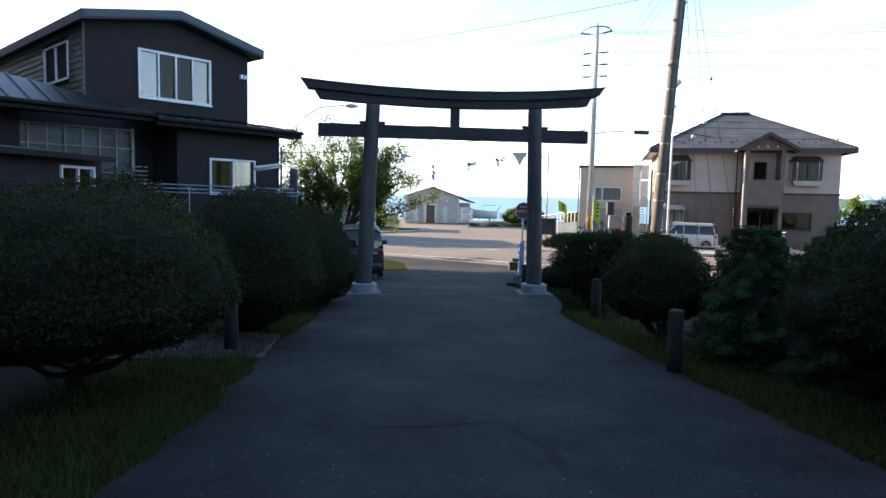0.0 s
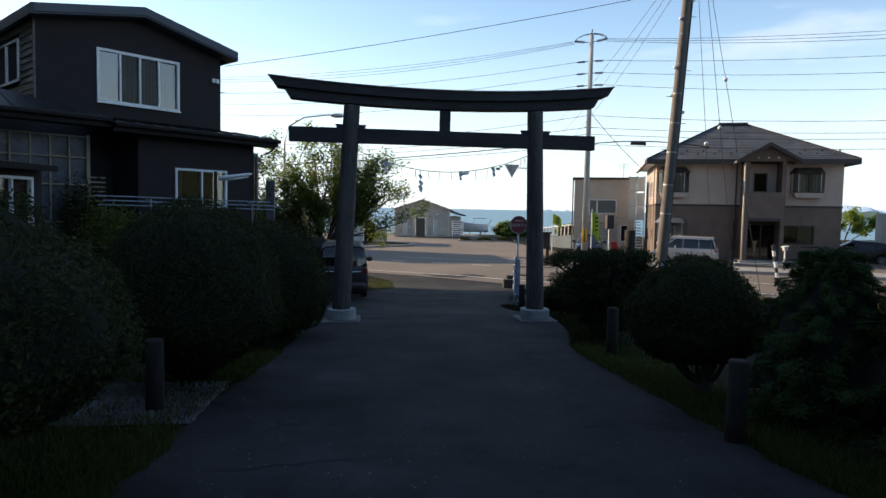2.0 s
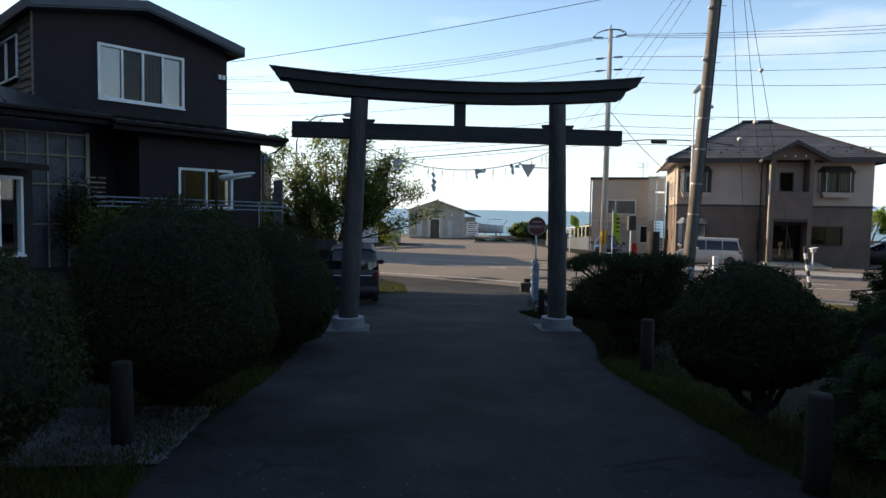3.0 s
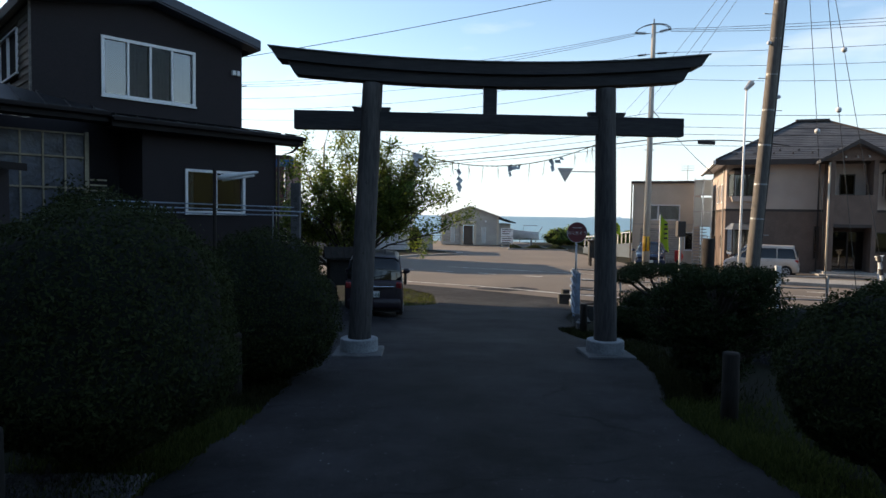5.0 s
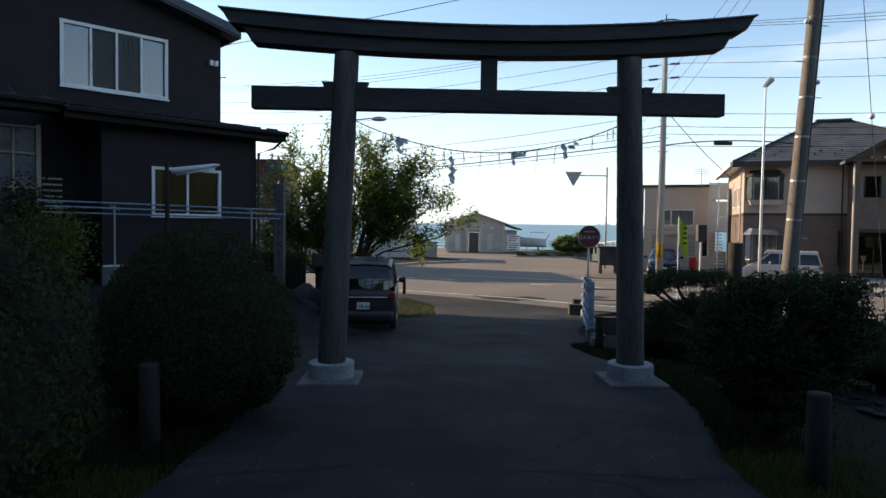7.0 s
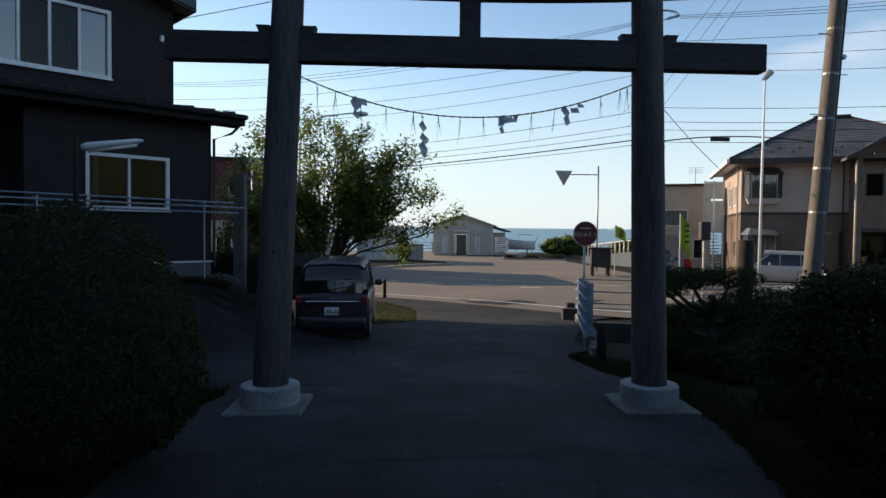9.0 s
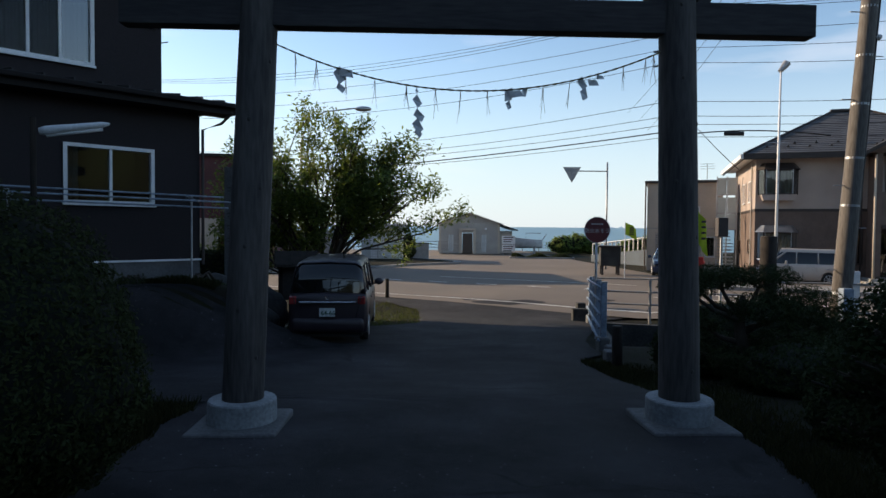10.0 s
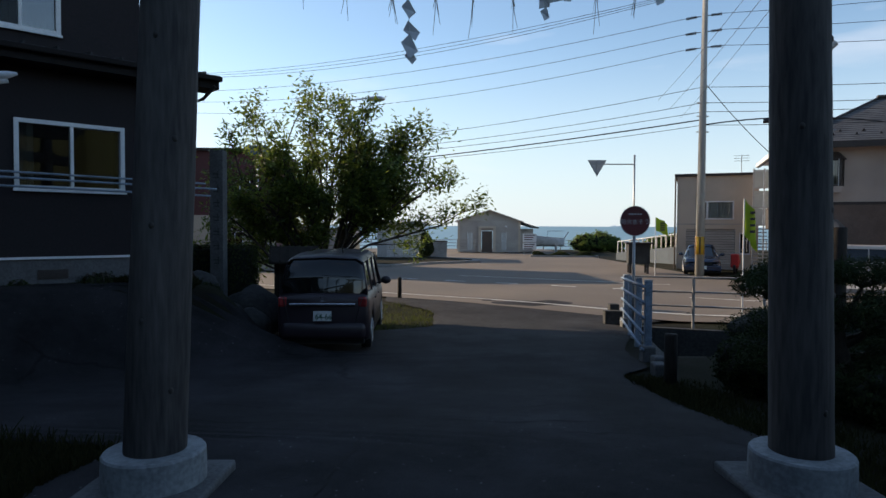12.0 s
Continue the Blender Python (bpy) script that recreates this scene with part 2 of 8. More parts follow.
# dark base colour carries the rooms' dimness behind the panes
M_room = mat("room_shade", (0.05, 0.046, 0.044), None, 0.9, 1, 20, 0)
M_yew = leaf_mat("yew_leaf", (0.017, 0.024, 0.01), (0.036, 0.047, 0.016), 0.15, 0.75, 0.1)
M_conifer = leaf_mat("conifer_leaf", (0.019, 0.041, 0.014), (0.044, 0.08, 0.024), 0.15, 0.75, 0.1)
M_pine = leaf_mat("pine_needle", (0.011, 0.019, 0.008), (0.026, 0.04, 0.013), 0.15, 0.75, 0.1)
M_treeleaf = leaf_mat("cherry_leaf", (0.026, 0.05, 0.012), (0.09, 0.125, 0.02), 0.42, 0.45, 0.35)
M_farleaf = leaf_mat("far_leaf", (0.06, 0.1, 0.02), (0.13, 0.18, 0.035), 0.35)
M_grass = leaf_mat("grass_blade", (0.018, 0.027, 0.007), (0.05, 0.062, 0.017), 0.3, 0.8, 0.1)
# darker copy of the grass blades, with the verge's shade in its colour
M_grassdim = leaf_mat("shade_dimmed_grass", (0.012, 0.014, 0.006), (0.026, 0.028, 0.011), 0.2, 0.9, 0.05)
# near-black filling that stands for the shade deep between the leaves
M_core = mat("foliage_shade_core", (0.006, 0.009, 0.004), (0.004, 0.005, 0.003), 1.0, 6, 30, 0.5, 0.03)
M_bark = mat("bark", (0.07, 0.055, 0.042), (0.03, 0.024, 0.02), 0.95, 4, 30, 0.8, 0.01, stretch=(2, 2, 0.5))
M_paper = mat("white_paper", (0.72, 0.72, 0.72), (0.6, 0.6, 0.6), 0.9, 5, 40, 0)
M_straw = mat("straw_rope", (0.2, 0.17, 0.1), (0.1, 0.085, 0.05), 0.95, 8, 60, 0.5)
M_rock = mat("garden_rock", (0.05, 0.05, 0.048), (0.018, 0.018, 0.018), 0.9, 2, 15, 0.8, 0.03)
M_glass_sky = glass_mat("window_glass_pale", (0.55, 0.64, 0.7), 0.4, 2.3)
M_glass_deep = glass_mat("window_glass_deep", (0.7, 0.72, 0.75), 0.5, 1.33)
M_glass = glass_mat("window_glass", (0.8, 0.85, 0.85))
M_clearpane = glass_mat("clear_window_pane", (0.95, 0.97, 0.96), 0.92, 1.35)
M_dimglass = glass_mat("dim_window_glass", (0.5, 0.5, 0.5), 0.5, 1.35)
M_darkglass = glass_mat("tinted_glass", (0.4, 0.4, 0.42), 0.35)


# ---- building blocks ----
def mesh_ob(name, bm, material, smooth=False):
    me = bpy.data.meshes.new(name)
    bmesh.ops.recalc_face_normals(bm, faces=bm.faces)
    bm.to_mesh(me)
    bm.free()
    me.materials.append(material)
    if smooth:
        me.polygons.foreach_set("use_smooth", [True] * len(me.polygons))
    return new(name, me)


def part(name, bm, material, parent=None, label="", smooth=False):
    ob = mesh_ob(name, bm, material, smooth)
    ob.parent = parent
    return tagged(ob, label)


def thing(name, label, category, x, y, z, turn=0.0, group="", kind=""):
    ob = new(name)
    ob.empty_display_size = 0.2
    ob.matrix_world = pose(x, y, z, 0, 0, turn)
    return tagged(ob, label, category, group, kind)


def box(bm, x0, x1, y0, y1, z0, z1, bev=0.0):
    r = bmesh.ops.create_cube(bm, size=1, matrix=Matrix.Translation(((x0 + x1) / 2, (y0 + y1) / 2, (z0 + z1) / 2)) @ Matrix.Diagonal((x1 - x0, y1 - y0, z1 - z0, 1)))
    if bev:
        es = list({e for v in r["verts"] for e in v.link_edges})
        bmesh.ops.bevel(bm, geom=es, offset=bev, segments=2, affect="EDGES", profile=0.5)
    return bm


def tube(bm, pts, radii, n=10, caps=True):
    """A round tube through points."""
    rings = []
    pts = [Vector(p) for p in pts]
    if isinstance(radii, (int, float)):
        radii = [radii] * len(pts)
    for i, p in enumerate(pts):
        d = (pts[min(i + 1, len(pts) - 1)] - pts[max(i - 1, 0)]).normalized()
        s = d.cross(Vector((0, 0, 1)) if abs(d.z) < 0.95 else Vector((1, 0, 0))).normalized()
        u = s.cross(d)
        rings.append([bm.verts.new(p + (s * math.cos(a) + u * math.sin(a)) * radii[i]) for a in (2 * math.pi * k / n for k in range(n))])
    for a, b in zip(rings, rings[1:]):
        for k in range(n):
            bm.faces.new((a[k], a[(k + 1) % n], b[(k + 1) % n], b[k]))
    if caps:
        bm.faces.new(rings[0])
        bm.faces.new(rings[-1][::-1])
    return bm


def prism(bm, outline, y0, y1):
    """An outline in x and z, drawn out along y."""
    a = [bm.verts.new((x, y0, z)) for x, z in outline]
    b = [bm.verts.new((x, y1, z)) for x, z in outline]
    bm.faces.new(a)
    bm.faces.new(b[::-1])
    for i in range(len(a)):
        j = (i + 1) % len(a)
        bm.faces.new((a[i], b[i], b[j], a[j]))
    return bm


def slab(bm, corners, thick):
    """A sheet through three or four points, thickened downwards."""
    a = [bm.verts.new(c) for c in corners]
    b = [bm.verts.new(Vector(c) - Vector((0, 0, thick))) for c in corners]
    bm.faces.new(a)
    bm.faces.new(b[::-1])
    for i in range(len(a)):
        j = (i + 1) % len(a)
        bm.faces.new((a[i], b[i], b[j], a[j]))
    return bm


def wall_with_holes(bm, length, z0, z1, thick, holes):
    """A wall along x from 0, its outer face at y = 0 and its body behind it (y up), with openings (x0, x1, z0, z1)."""
    xs = sorted({0, length, *[h[0] for h in holes], *[h[1] for h in holes]})
    zs = sorted({z0, z1, *[h[2] for h in holes], *[h[3] for h in holes]})
    made = {}

    def at(i, j, k):
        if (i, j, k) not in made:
            made[i, j, k] = bm.verts.new((xs[i], thick * k, zs[j]))
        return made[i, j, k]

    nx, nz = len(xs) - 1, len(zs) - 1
    solid = lambda i, j: 0 <= i < nx and 0 <= j < nz and not any(h[0] < (xs[i] + xs[i + 1]) / 2 < h[1] and h[2] < (zs[j] + zs[j + 1]) / 2 < h[3] for h in holes)
    for i in range(nx):
        for j in range(nz):
            if not solid(i, j):
                continue
            bm.faces.new((at(i, j, 0), at(i + 1, j, 0), at(i + 1, j + 1, 0), at(i, j + 1, 0)))
            bm.faces.new((at(i, j + 1, 1), at(i + 1, j + 1, 1), at(i + 1, j, 1), at(i, j, 1)))
            for di, dj, a, b in ((-1, 0, (i, j), (i, j + 1)), (1, 0, (i + 1, j), (i + 1, j + 1)), (0, -1, (i, j), (i + 1, j)), (0, 1, (i, j + 1), (i + 1, j + 1))):
                if not solid(i + di, j + dj):
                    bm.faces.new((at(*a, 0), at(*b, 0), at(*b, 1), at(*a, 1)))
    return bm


def window(parent, x0, x1, z0, z1, panes=2, frame_mat=None, proud=0.04, wide=0.05, label="white aluminium sliding window", base=None, curtain=(), glass=None):
    """A window in a wall along the local x axis of parent (base: the wall's place in it), with panes and curtains."""
    fm = frame_mat or M_white
    m = base or Matrix.Identity(4)
    w = (x1 - x0 - 2 * wide) / panes
    f = wide * 0.7
    holes = [(wide + w * i + (f / 2 if i else 0), wide + w * (i + 1) - (f / 2 if i < panes - 1 else 0), z0 + wide, z1 - wide) for i in range(panes)]
    bm = wall_with_holes(bmesh.new(), x1 - x0, z0, z1, proud + 0.08, holes)
    bmesh.ops.translate(bm, verts=bm.verts, vec=(x0, -proud, 0))
    win = part("window", bm, fm, parent, label)
    bm = bmesh.new()
    box(bm, x0 - 0.02, x1 + 0.02, -proud - 0.03, -proud - 0.002, z0 - 0.03, z0 + 0.01, 0.004)
    part("sill", bm, fm, win)
    win.matrix_basis = m
    for i in range(panes):
        a = x0 + wide + w * i + (f / 2 if i else 0)
        b = x0 + wide + w * (i + 1) - (f / 2 if i < panes - 1 else 0)
        bm = bmesh.new()
        box(bm, a, b, 0.02 + 0.02 * (i % 2), 0.026 + 0.02 * (i % 2), z0 + wide, z1 - wide)
        part("pane", bm, (M_glass_deep if i in (1, 2) else M_glass_sky) if panes == 4 else glass or M_glass, win)
    for a, b in curtain:
        bm = bmesh.new()
        n = max(4, int((b - a) / 0.05))
        top = []
        for k in range(n + 1):
            x = a + (b - a) * k / n
            y = 0.14 + 0.025 * math.sin(k * 2.1)
            top.append((bm.verts.new((x, y, z1)), bm.verts.new((x, y, z0 + 0.03))))
        for p, q in zip(top, top[1:]):
            bm.faces.new((p[0], q[0], q[1], p[1]))
        part("curtain", bm, M_curtain, win, "pale hanging curtain")
    return win


def smooth(a, b, x):
    t = min(1, max(0, (x - a) / (b - a)))
    return t * t * (3 - 2 * t)


ROAD = Vector((0.864, -0.503))
ACROSS = Vector((0.503, 0.864))
FACE0, FACE1 = Vector((-6.93, 18.89)), Vector((-4.45, 20.97))
FACE_DIR = (FACE1 - FACE0).normalized()
FACE_OUT = Vector((FACE_DIR.y, -FACE_DIR.x))


def ground_z(x, y):
    q = 0.503 * x + 0.864 * y
    ye = y + (q / 0.864 - y) * smooth(2, 7, x) if y < 40 else y
    ye = min(ye, 27) if ye > 0 else ye * 0.5
    z = 0.43 - 0.048 * ye
    if y > 27:
        z -= 0.005 * (y - 27)
    z -= 0.15 * smooth(14.5, 18.5, y) * (1 - smooth(25.5, 29.5, y)) * smooth(8, 5, x)
    z += 0.05 * smooth(9, 12.5, y) * (1 - smooth(14.5, 16.5, y))
    s = (x - FACE0.x) * FACE_OUT.x + (y - FACE0.y) * FACE_OUT.y
    along = (x - FACE0.x) * FACE_DIR.x + (y - FACE0.y) * FACE_DIR.y
    yard = smooth(2.2, 0.7, s) * smooth(4.6, 3.3, along)
    if along < -1.5:
        yard *= smooth(-16, -8, along) if s > -14 else 1
    z += (0.42 - z) * yard
    z -= 3.0 * smooth(88, 96, y)
    return z


# ---- ground, road, sea ----
def sheet(name, xs, ys, height, material, label, keep=None, category="ground", kind="structure"):
    bm = bmesh.new()
    grid = [[bm.verts.new((x, y, height(x, y))) for x in xs] for y in ys]
    for j in range(len(ys) - 1):
        for i in range(len(xs) - 1):
            if keep is None or keep((xs[i] + xs[i + 1]) / 2, (ys[j] + ys[j + 1]) / 2):
                bm.faces.new((grid[j][i], grid[j][i + 1], grid[j + 1][i + 1], grid[j + 1][i]))
    for v in [v for v in bm.verts if not v.link_faces]:
        bm.verts.remove(v)
    ob = mesh_ob(name, bm, material, True)
    return tagged(ob, label, category, kind=kind)


def axis(stops):
    out = []
    for (a, b), step in stops:
        n = max(1, round((b - a) / step))
        out += [a + (b - a) * k / n for k in range(n)]
    return out + [stops[-1][0][1]]


gx = axis([((-4800, -300), 900), ((-300, -40), 40), ((-40, -14), 2), ((-14, 10), 0.3), ((10, 40), 1.2), ((40, 300), 40), ((300, 4800), 900)])
gy = axis([((-60, -8), 8), ((-8, 32), 0.3), ((32, 100), 2), ((100, 300), 50), ((300, 4900), 1000)])


def rough_ground(x, y):
    h = ground_z(x, y)
    if -14 < x < 12 and -8 < y < 27:
        h += 0.03 * (noise.noise((x * 0.9, y * 0.9, 0)) + 0.5 * noise.noise((x * 3, y * 3, 4))) - 0.03
    else:
        h -= 0.03
    if 20.6 < y < 25.6 and CHANNEL(x, y):
        h -= 0.9
    return h


def CHANNEL(x, y):
    q = 0.503 * x + 0.864 * y
    return 3.25 + (y - 20) * 0.24 < x < 9 and 19.4 < q < 24.2 and y > 19.6


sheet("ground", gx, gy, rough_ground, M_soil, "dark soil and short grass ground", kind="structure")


def drive_edges(y):
    left = -2.75 + 0.35 * smooth(8, 11, y) - 0.45 * smooth(6, 2, y)
    left += -12.0 * smooth(14.6, 15.6, y) * smooth(20.3, 19.2, y) - 1.0 * smooth(19.0, 20.0, y) * smooth(23.5, 22.5, y)
    left += 2.1 * smooth(22.4, 24.5, y) - 1.5 * smooth(27.0, 29.5, y)
    right = 1.6 + 0.6 * smooth(10.3, 13.2, y) + 0.6 * smooth(18.3, 19.2, y) + 1.3 * smooth(19.6, 25, y) + 2.5 * smooth(25, 27, y)
    w = 0.07 * noise.noise((0, y * 1.7, 2)) + 0.05 * noise.noise((0, y * 6, 5))
    return left + w, right + 0.8 * w


def driveway():
    bm = bmesh.new()
    rows, n = [], 44
    y = -10.0
    while y < 30.6:
        a, b = drive_edges(y)
        rows.append([bm.verts.new((a + (b - a) * k / n, y, ground_z(a + (b - a) * k / n, y) + 0.012 * min(1, k, n - k) + 0.006 * noise.noise((k * 0.3, y * 0.5, 1)))) for k in range(n + 1)])
        y += 0.2
    for p, r in zip(rows, rows[1:]):
        for k in range(n):
            bm.faces.new((p[k], p[k + 1], r[k + 1], r[k]))
    return tagged(mesh_ob("driveway", bm, M_asphalt, True), "worn asphalt approach lane with cracks and patches, darkened for its shade", "road", kind="structure")


driveway()
M_crack = mat("crack_filling", (0.006, 0.0058, 0.006), None, 1.0, 5, 40, 0.3)


def drive_z(x, y):
    return ground_z(x, y) + 0.018


def crack(x0, y0, x1, y1, seed, w=0.009):
    """A jagged dark crack in the lane."""
    n = max(6, int(math.hypot(x1 - x0, y1 - y0) / 0.05))
    bm, prev = bmesh.new(), None
    for k in range(n + 1):
        u = k / n
        x, y = x0 + (x1 - x0) * u, y0 + (y1 - y0) * u
        dx, dy = (y1 - y0) * 0.05, (x1 - x0) * 0.05
        j = noise.noise((u * 5, seed, 0)) + 0.5 * noise.noise((u * 22, seed, 4))
        x, y = x + j * dx, y + j * dy + 0.02 * noise.noise((u * 40, seed, 9))
        h = w * (0.35 + abs(noise.noise((u * 14, seed, 2))) * 2) * min(1, 6 * u, 6 * (1 - u))
        flat = abs(x1 - x0) > abs(y1 - y0)
        ox, oy = (0, h) if flat else (h, 0)
        cur = (bm.verts.new((x - ox, y - oy, drive_z(x, y))), bm.verts.new((x + ox, y + oy, drive_z(x, y))))
        if prev:
            bm.faces.new((prev[0], cur[0], cur[1], prev[1]))
        prev = cur
    return tagged(mesh_ob("asphalt_crack", bm, M_crack), "thin dark jagged crack in the asphalt lane", "crack", kind="structure")


for i, c in enumerate(((-2.4, 6.3, -1.2, 6.5), (-1.7, 5.0, -0.3, 5.1), (-2.2, 10.5, -0.4, 10.9), (-0.5, 10.7, 1.6, 10.4), (-2.0, 8.4, -0.2, 8.2), (0.3, 7.2, 1.4, 7.4), (-0.7, 3.2, 0.9, 3.4), (-1.4, 12.1, 1.3, 12.3), (-1.2, 15.6, 1.7, 15.2), (-1.6, 17.4, 0.6, 17.9), (0.6, 4.2, 0.9, 7.0), (-0.9, 12.8, -0.6, 15.4), (0.4, 16.1, 2.2, 16.6), (-2.6, 18.9, 0.9, 18.6), (0.2, 20.4, 2.6, 20.7))):
    crack(*c, i * 1.7, 0.011)


def on_road(along, across):
    p = ROAD * along + ACROSS * across
    return p.x, p.y


def road_strip(name, s0, s1, q0, q1, lift, material, label, category="road", step=2.0, kind="structure"):
    bm = bmesh.new()
    n, m = max(1, round((s1 - s0) / step)), max(1, round((q1 - q0) / step))
    g = []
    for i in range(n + 1):
        row = []
        for j in range(m + 1):
            x, y = on_road(s0 + (s1 - s0) * i / n, q0 + (q1 - q0) * j / m)
            row.append(bm.verts.new((x, y, ground_z(x, y) + lift)))
        g.append(row)
    for i in range(n):
        for j in range(m):
            bm.faces.new((g[i][j], g[i + 1][j], g[i + 1][j + 1], g[i][j + 1]))
    return tagged(mesh_ob(name, bm, material, True), label, category, kind=kind)


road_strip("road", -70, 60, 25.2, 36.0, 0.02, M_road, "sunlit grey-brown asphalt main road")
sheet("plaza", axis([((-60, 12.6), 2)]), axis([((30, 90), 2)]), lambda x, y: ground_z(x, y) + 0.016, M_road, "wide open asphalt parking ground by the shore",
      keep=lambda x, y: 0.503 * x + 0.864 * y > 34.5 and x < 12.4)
for q, a, b in ((26.2, -60, 50), (35.0, -19.5, -10.0), (30.1, -8.5, 40)):
    road_strip("road_line", a, b, q - 0.055, q + 0.055, 0.026, M_paint, "worn white painted edge line on asphalt", "road marking", 2.0)
for k in range(20):
    road_strip("road_line", -42 + k * 2.35, -42 + k * 2.35 + 0.95, 31.93, 32.09, 0.026, M_paint, "short white painted dash on asphalt", "road marking", 1.0)

# ---- water, shore and distance ----
M_sea = mat("sea_water", (0.17, 0.3, 0.36), (0.13, 0.25, 0.32), 0.5, 0.05, 1.5, 0.35, 0.1, stretch=(0.3, 1, 1))
sheet("water", [-4800, 4800], [92, 4850], lambda x, y: -2.6 + (y - 92) * 0.0054, M_sea, "calm pale blue sea", category="sea")
M_hill = mat("hazy_hill", (0.34, 0.46, 0.56), (0.33, 0.45, 0.55), 1.0, 0.004, 0.03, 0, stretch=(1, 1, 2))
M_hillgreen = mat("green_hill", (0.07, 0.13, 0.11), (0.05, 0.1, 0.09), 1.0, 0.01, 0.1, 0)


def ridge(name, x0, x1, y, h, material, label, seed, base=-3.0, depth=200):
    bm = bmesh.new()
    n, prev = 90, None
    for i in range(n + 1):
        x = x0 + (x1 - x0) * i / n
        e = min(1, i / 14, (n - i) / 14)
        z = h * e * (0.62 + 0.38 * noise.noise((i * 0.07, seed, 0)) + 0.12 * noise.noise((i * 0.3, seed, 2)))
        cur = (bm.verts.new((x, y, base)), bm.verts.new((x, y + depth * 0.5, max(base, z))), bm.verts.new((x, y + depth, base)))
        if prev:
            for k in (0, 1):
                bm.faces.new((prev[k], cur[k], cur[k + 1], prev[k + 1]))
        prev = cur
    return tagged(mesh_ob(name, bm, material, True), label, "mountain", kind="structure")


ridge("backdrop", 960, 1230, 3600, 36, M_hill, "low hazy headland far out on the water", 9)
ridge("backdrop", 620, 1100, 800, 22, M_hillgreen, "dark wooded hill by the coast", 5)
M_faint = mat("faint_far_hill", (0.56, 0.7, 0.82), (0.55, 0.69, 0.81), 1.0, 0.002, 0.03, 0)
ridge("backdrop", 2450, 4600, 3300, 137, M_faint, "long hazy blue coastal mountain", 3)


# ---- shrine gate ----
TY, TL, TR = 13.78, -1.76, 1.93
gate = thing("torii_gate", "weathered dark wooden shrine gate over the asphalt lane", "shrine gate", (TL + TR) / 2, TY, -0.25, 0.0)
cx = (TL + TR) / 2


def torii():
    half = (TR - TL) / 2
    for s in (-1, 1):
        bm = bmesh.new()
        zs = [0.2 + 3.75 * k / 24 for k in range(25)]
        foot, inset, r0, dr = (1.775, 0.095, 0.166, 0.022) if s > 0 else (1.84, 0.16, 0.166, 0.022)
        pts = [(s * (foot - inset * (z - 0.2) / 3.75), 0, z) for z in zs]
        tube(bm, pts, [r0 - dr * (z - 0.2) / 3.75 + 0.003 * noise.noise((z * 3, s, 0)) for z in zs], 28)
        pil = part("pillar", bm, M_pillar, gate, "", True)
        for k in range(7):
            a, z = -1.57 + random.uniform(-1.2, 1.2), 0.6 + k * 0.48 + random.uniform(-0.1, 0.1)
            r = r0 - dr * (z - 0.2) / 3.75
            px = s * (foot - inset * (z - 0.2) / 3.75)
            bm = bmesh.new()
            bmesh.ops.create_uvsphere(bm, u_segments=10, v_segments=6, radius=0.017, matrix=Matrix.Translation((px + (r - 0.009) * math.cos(a), (r - 0.009) * math.sin(a), z)) @ Matrix.Diagonal((1, 1, 1.3, 1)))
            part("knot", bm, M_wood_dark, pil, "", True)
        bm = bmesh.new()
        ring = [(0.0, 0.27), (0.2, 0.266), (0.212, 0.258), (0.214, 0.18)]
        tube(bm, [(s * foot, 0, 0.05)] + [(s * foot, 0, 0.085 + z) for z, r in ring], [0.268] + [r * 1.02 for z, r in ring], 32)
        part("collar", bm, M_collar, gate, "white painted round concrete collar")
        bm = bmesh.new()
        box(bm, s * foot - 0.35, s * foot + 0.35, -0.4, 0.33, -0.12, 0.122, 0.02)
        part("base_slab", bm, M_slab, gate, "square worn concrete footing slab")
    # curved double top beam
    def beam(z_of, half_len, y, lean, steps=36):
        bm = bmesh.new()
        prev = None
        for i in range(steps + 1):
            u = -1 + 2 * i / steps
            lo, hi = z_of(u)
            x_lo, x_hi = u * (half_len - lean), u * half_len
            cur = [bm.verts.new(c) for c in ((x_lo, -y, lo), (x_hi, -y, hi), (x_hi, y, hi), (x_lo, y, lo))]
            if prev:
                for k in range(4):
                    bm.faces.new((prev[k], prev[(k + 1) % 4], cur[(k + 1) % 4], cur[k]))
            else:
                bm.faces.new(cur)
            prev = cur
        bm.faces.new(prev[::-1])
        return bm
    rise = lambda u: (0.185 if u > 0 else 0.145) * abs(u) ** 2.0
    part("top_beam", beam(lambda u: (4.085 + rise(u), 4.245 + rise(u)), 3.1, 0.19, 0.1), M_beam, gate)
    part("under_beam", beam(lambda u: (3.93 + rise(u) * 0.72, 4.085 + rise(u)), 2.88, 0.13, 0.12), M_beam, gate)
    part("beam_cap", beam(lambda u: (4.245 + rise(u), 4.262 + rise(u)), 3.12, 0.215, 0.0), M_copper, gate, "thin grey metal cap strip")
    bm = bmesh.new()
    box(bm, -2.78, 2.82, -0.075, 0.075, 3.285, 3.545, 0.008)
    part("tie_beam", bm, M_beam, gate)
    bm = bmesh.new()
    box(bm, -0.095, 0.095, -0.06, 0.06, 3.545, 4.0, 0.006)
    part("centre_strut", bm, M_beam, gate)
    for s in (-1, 1):
        for t in (-1, 1):
            bm = bmesh.new()
            x = s * (half - 0.15) + t * 0.145
            prism(bm, [(x, 3.545), (x + t * 0.1, 3.545), (x + t * 0.13, 3.61), (x, 3.61)], -0.06, 0.06)
            part("wedge", bm, M_beam, gate)


torii()


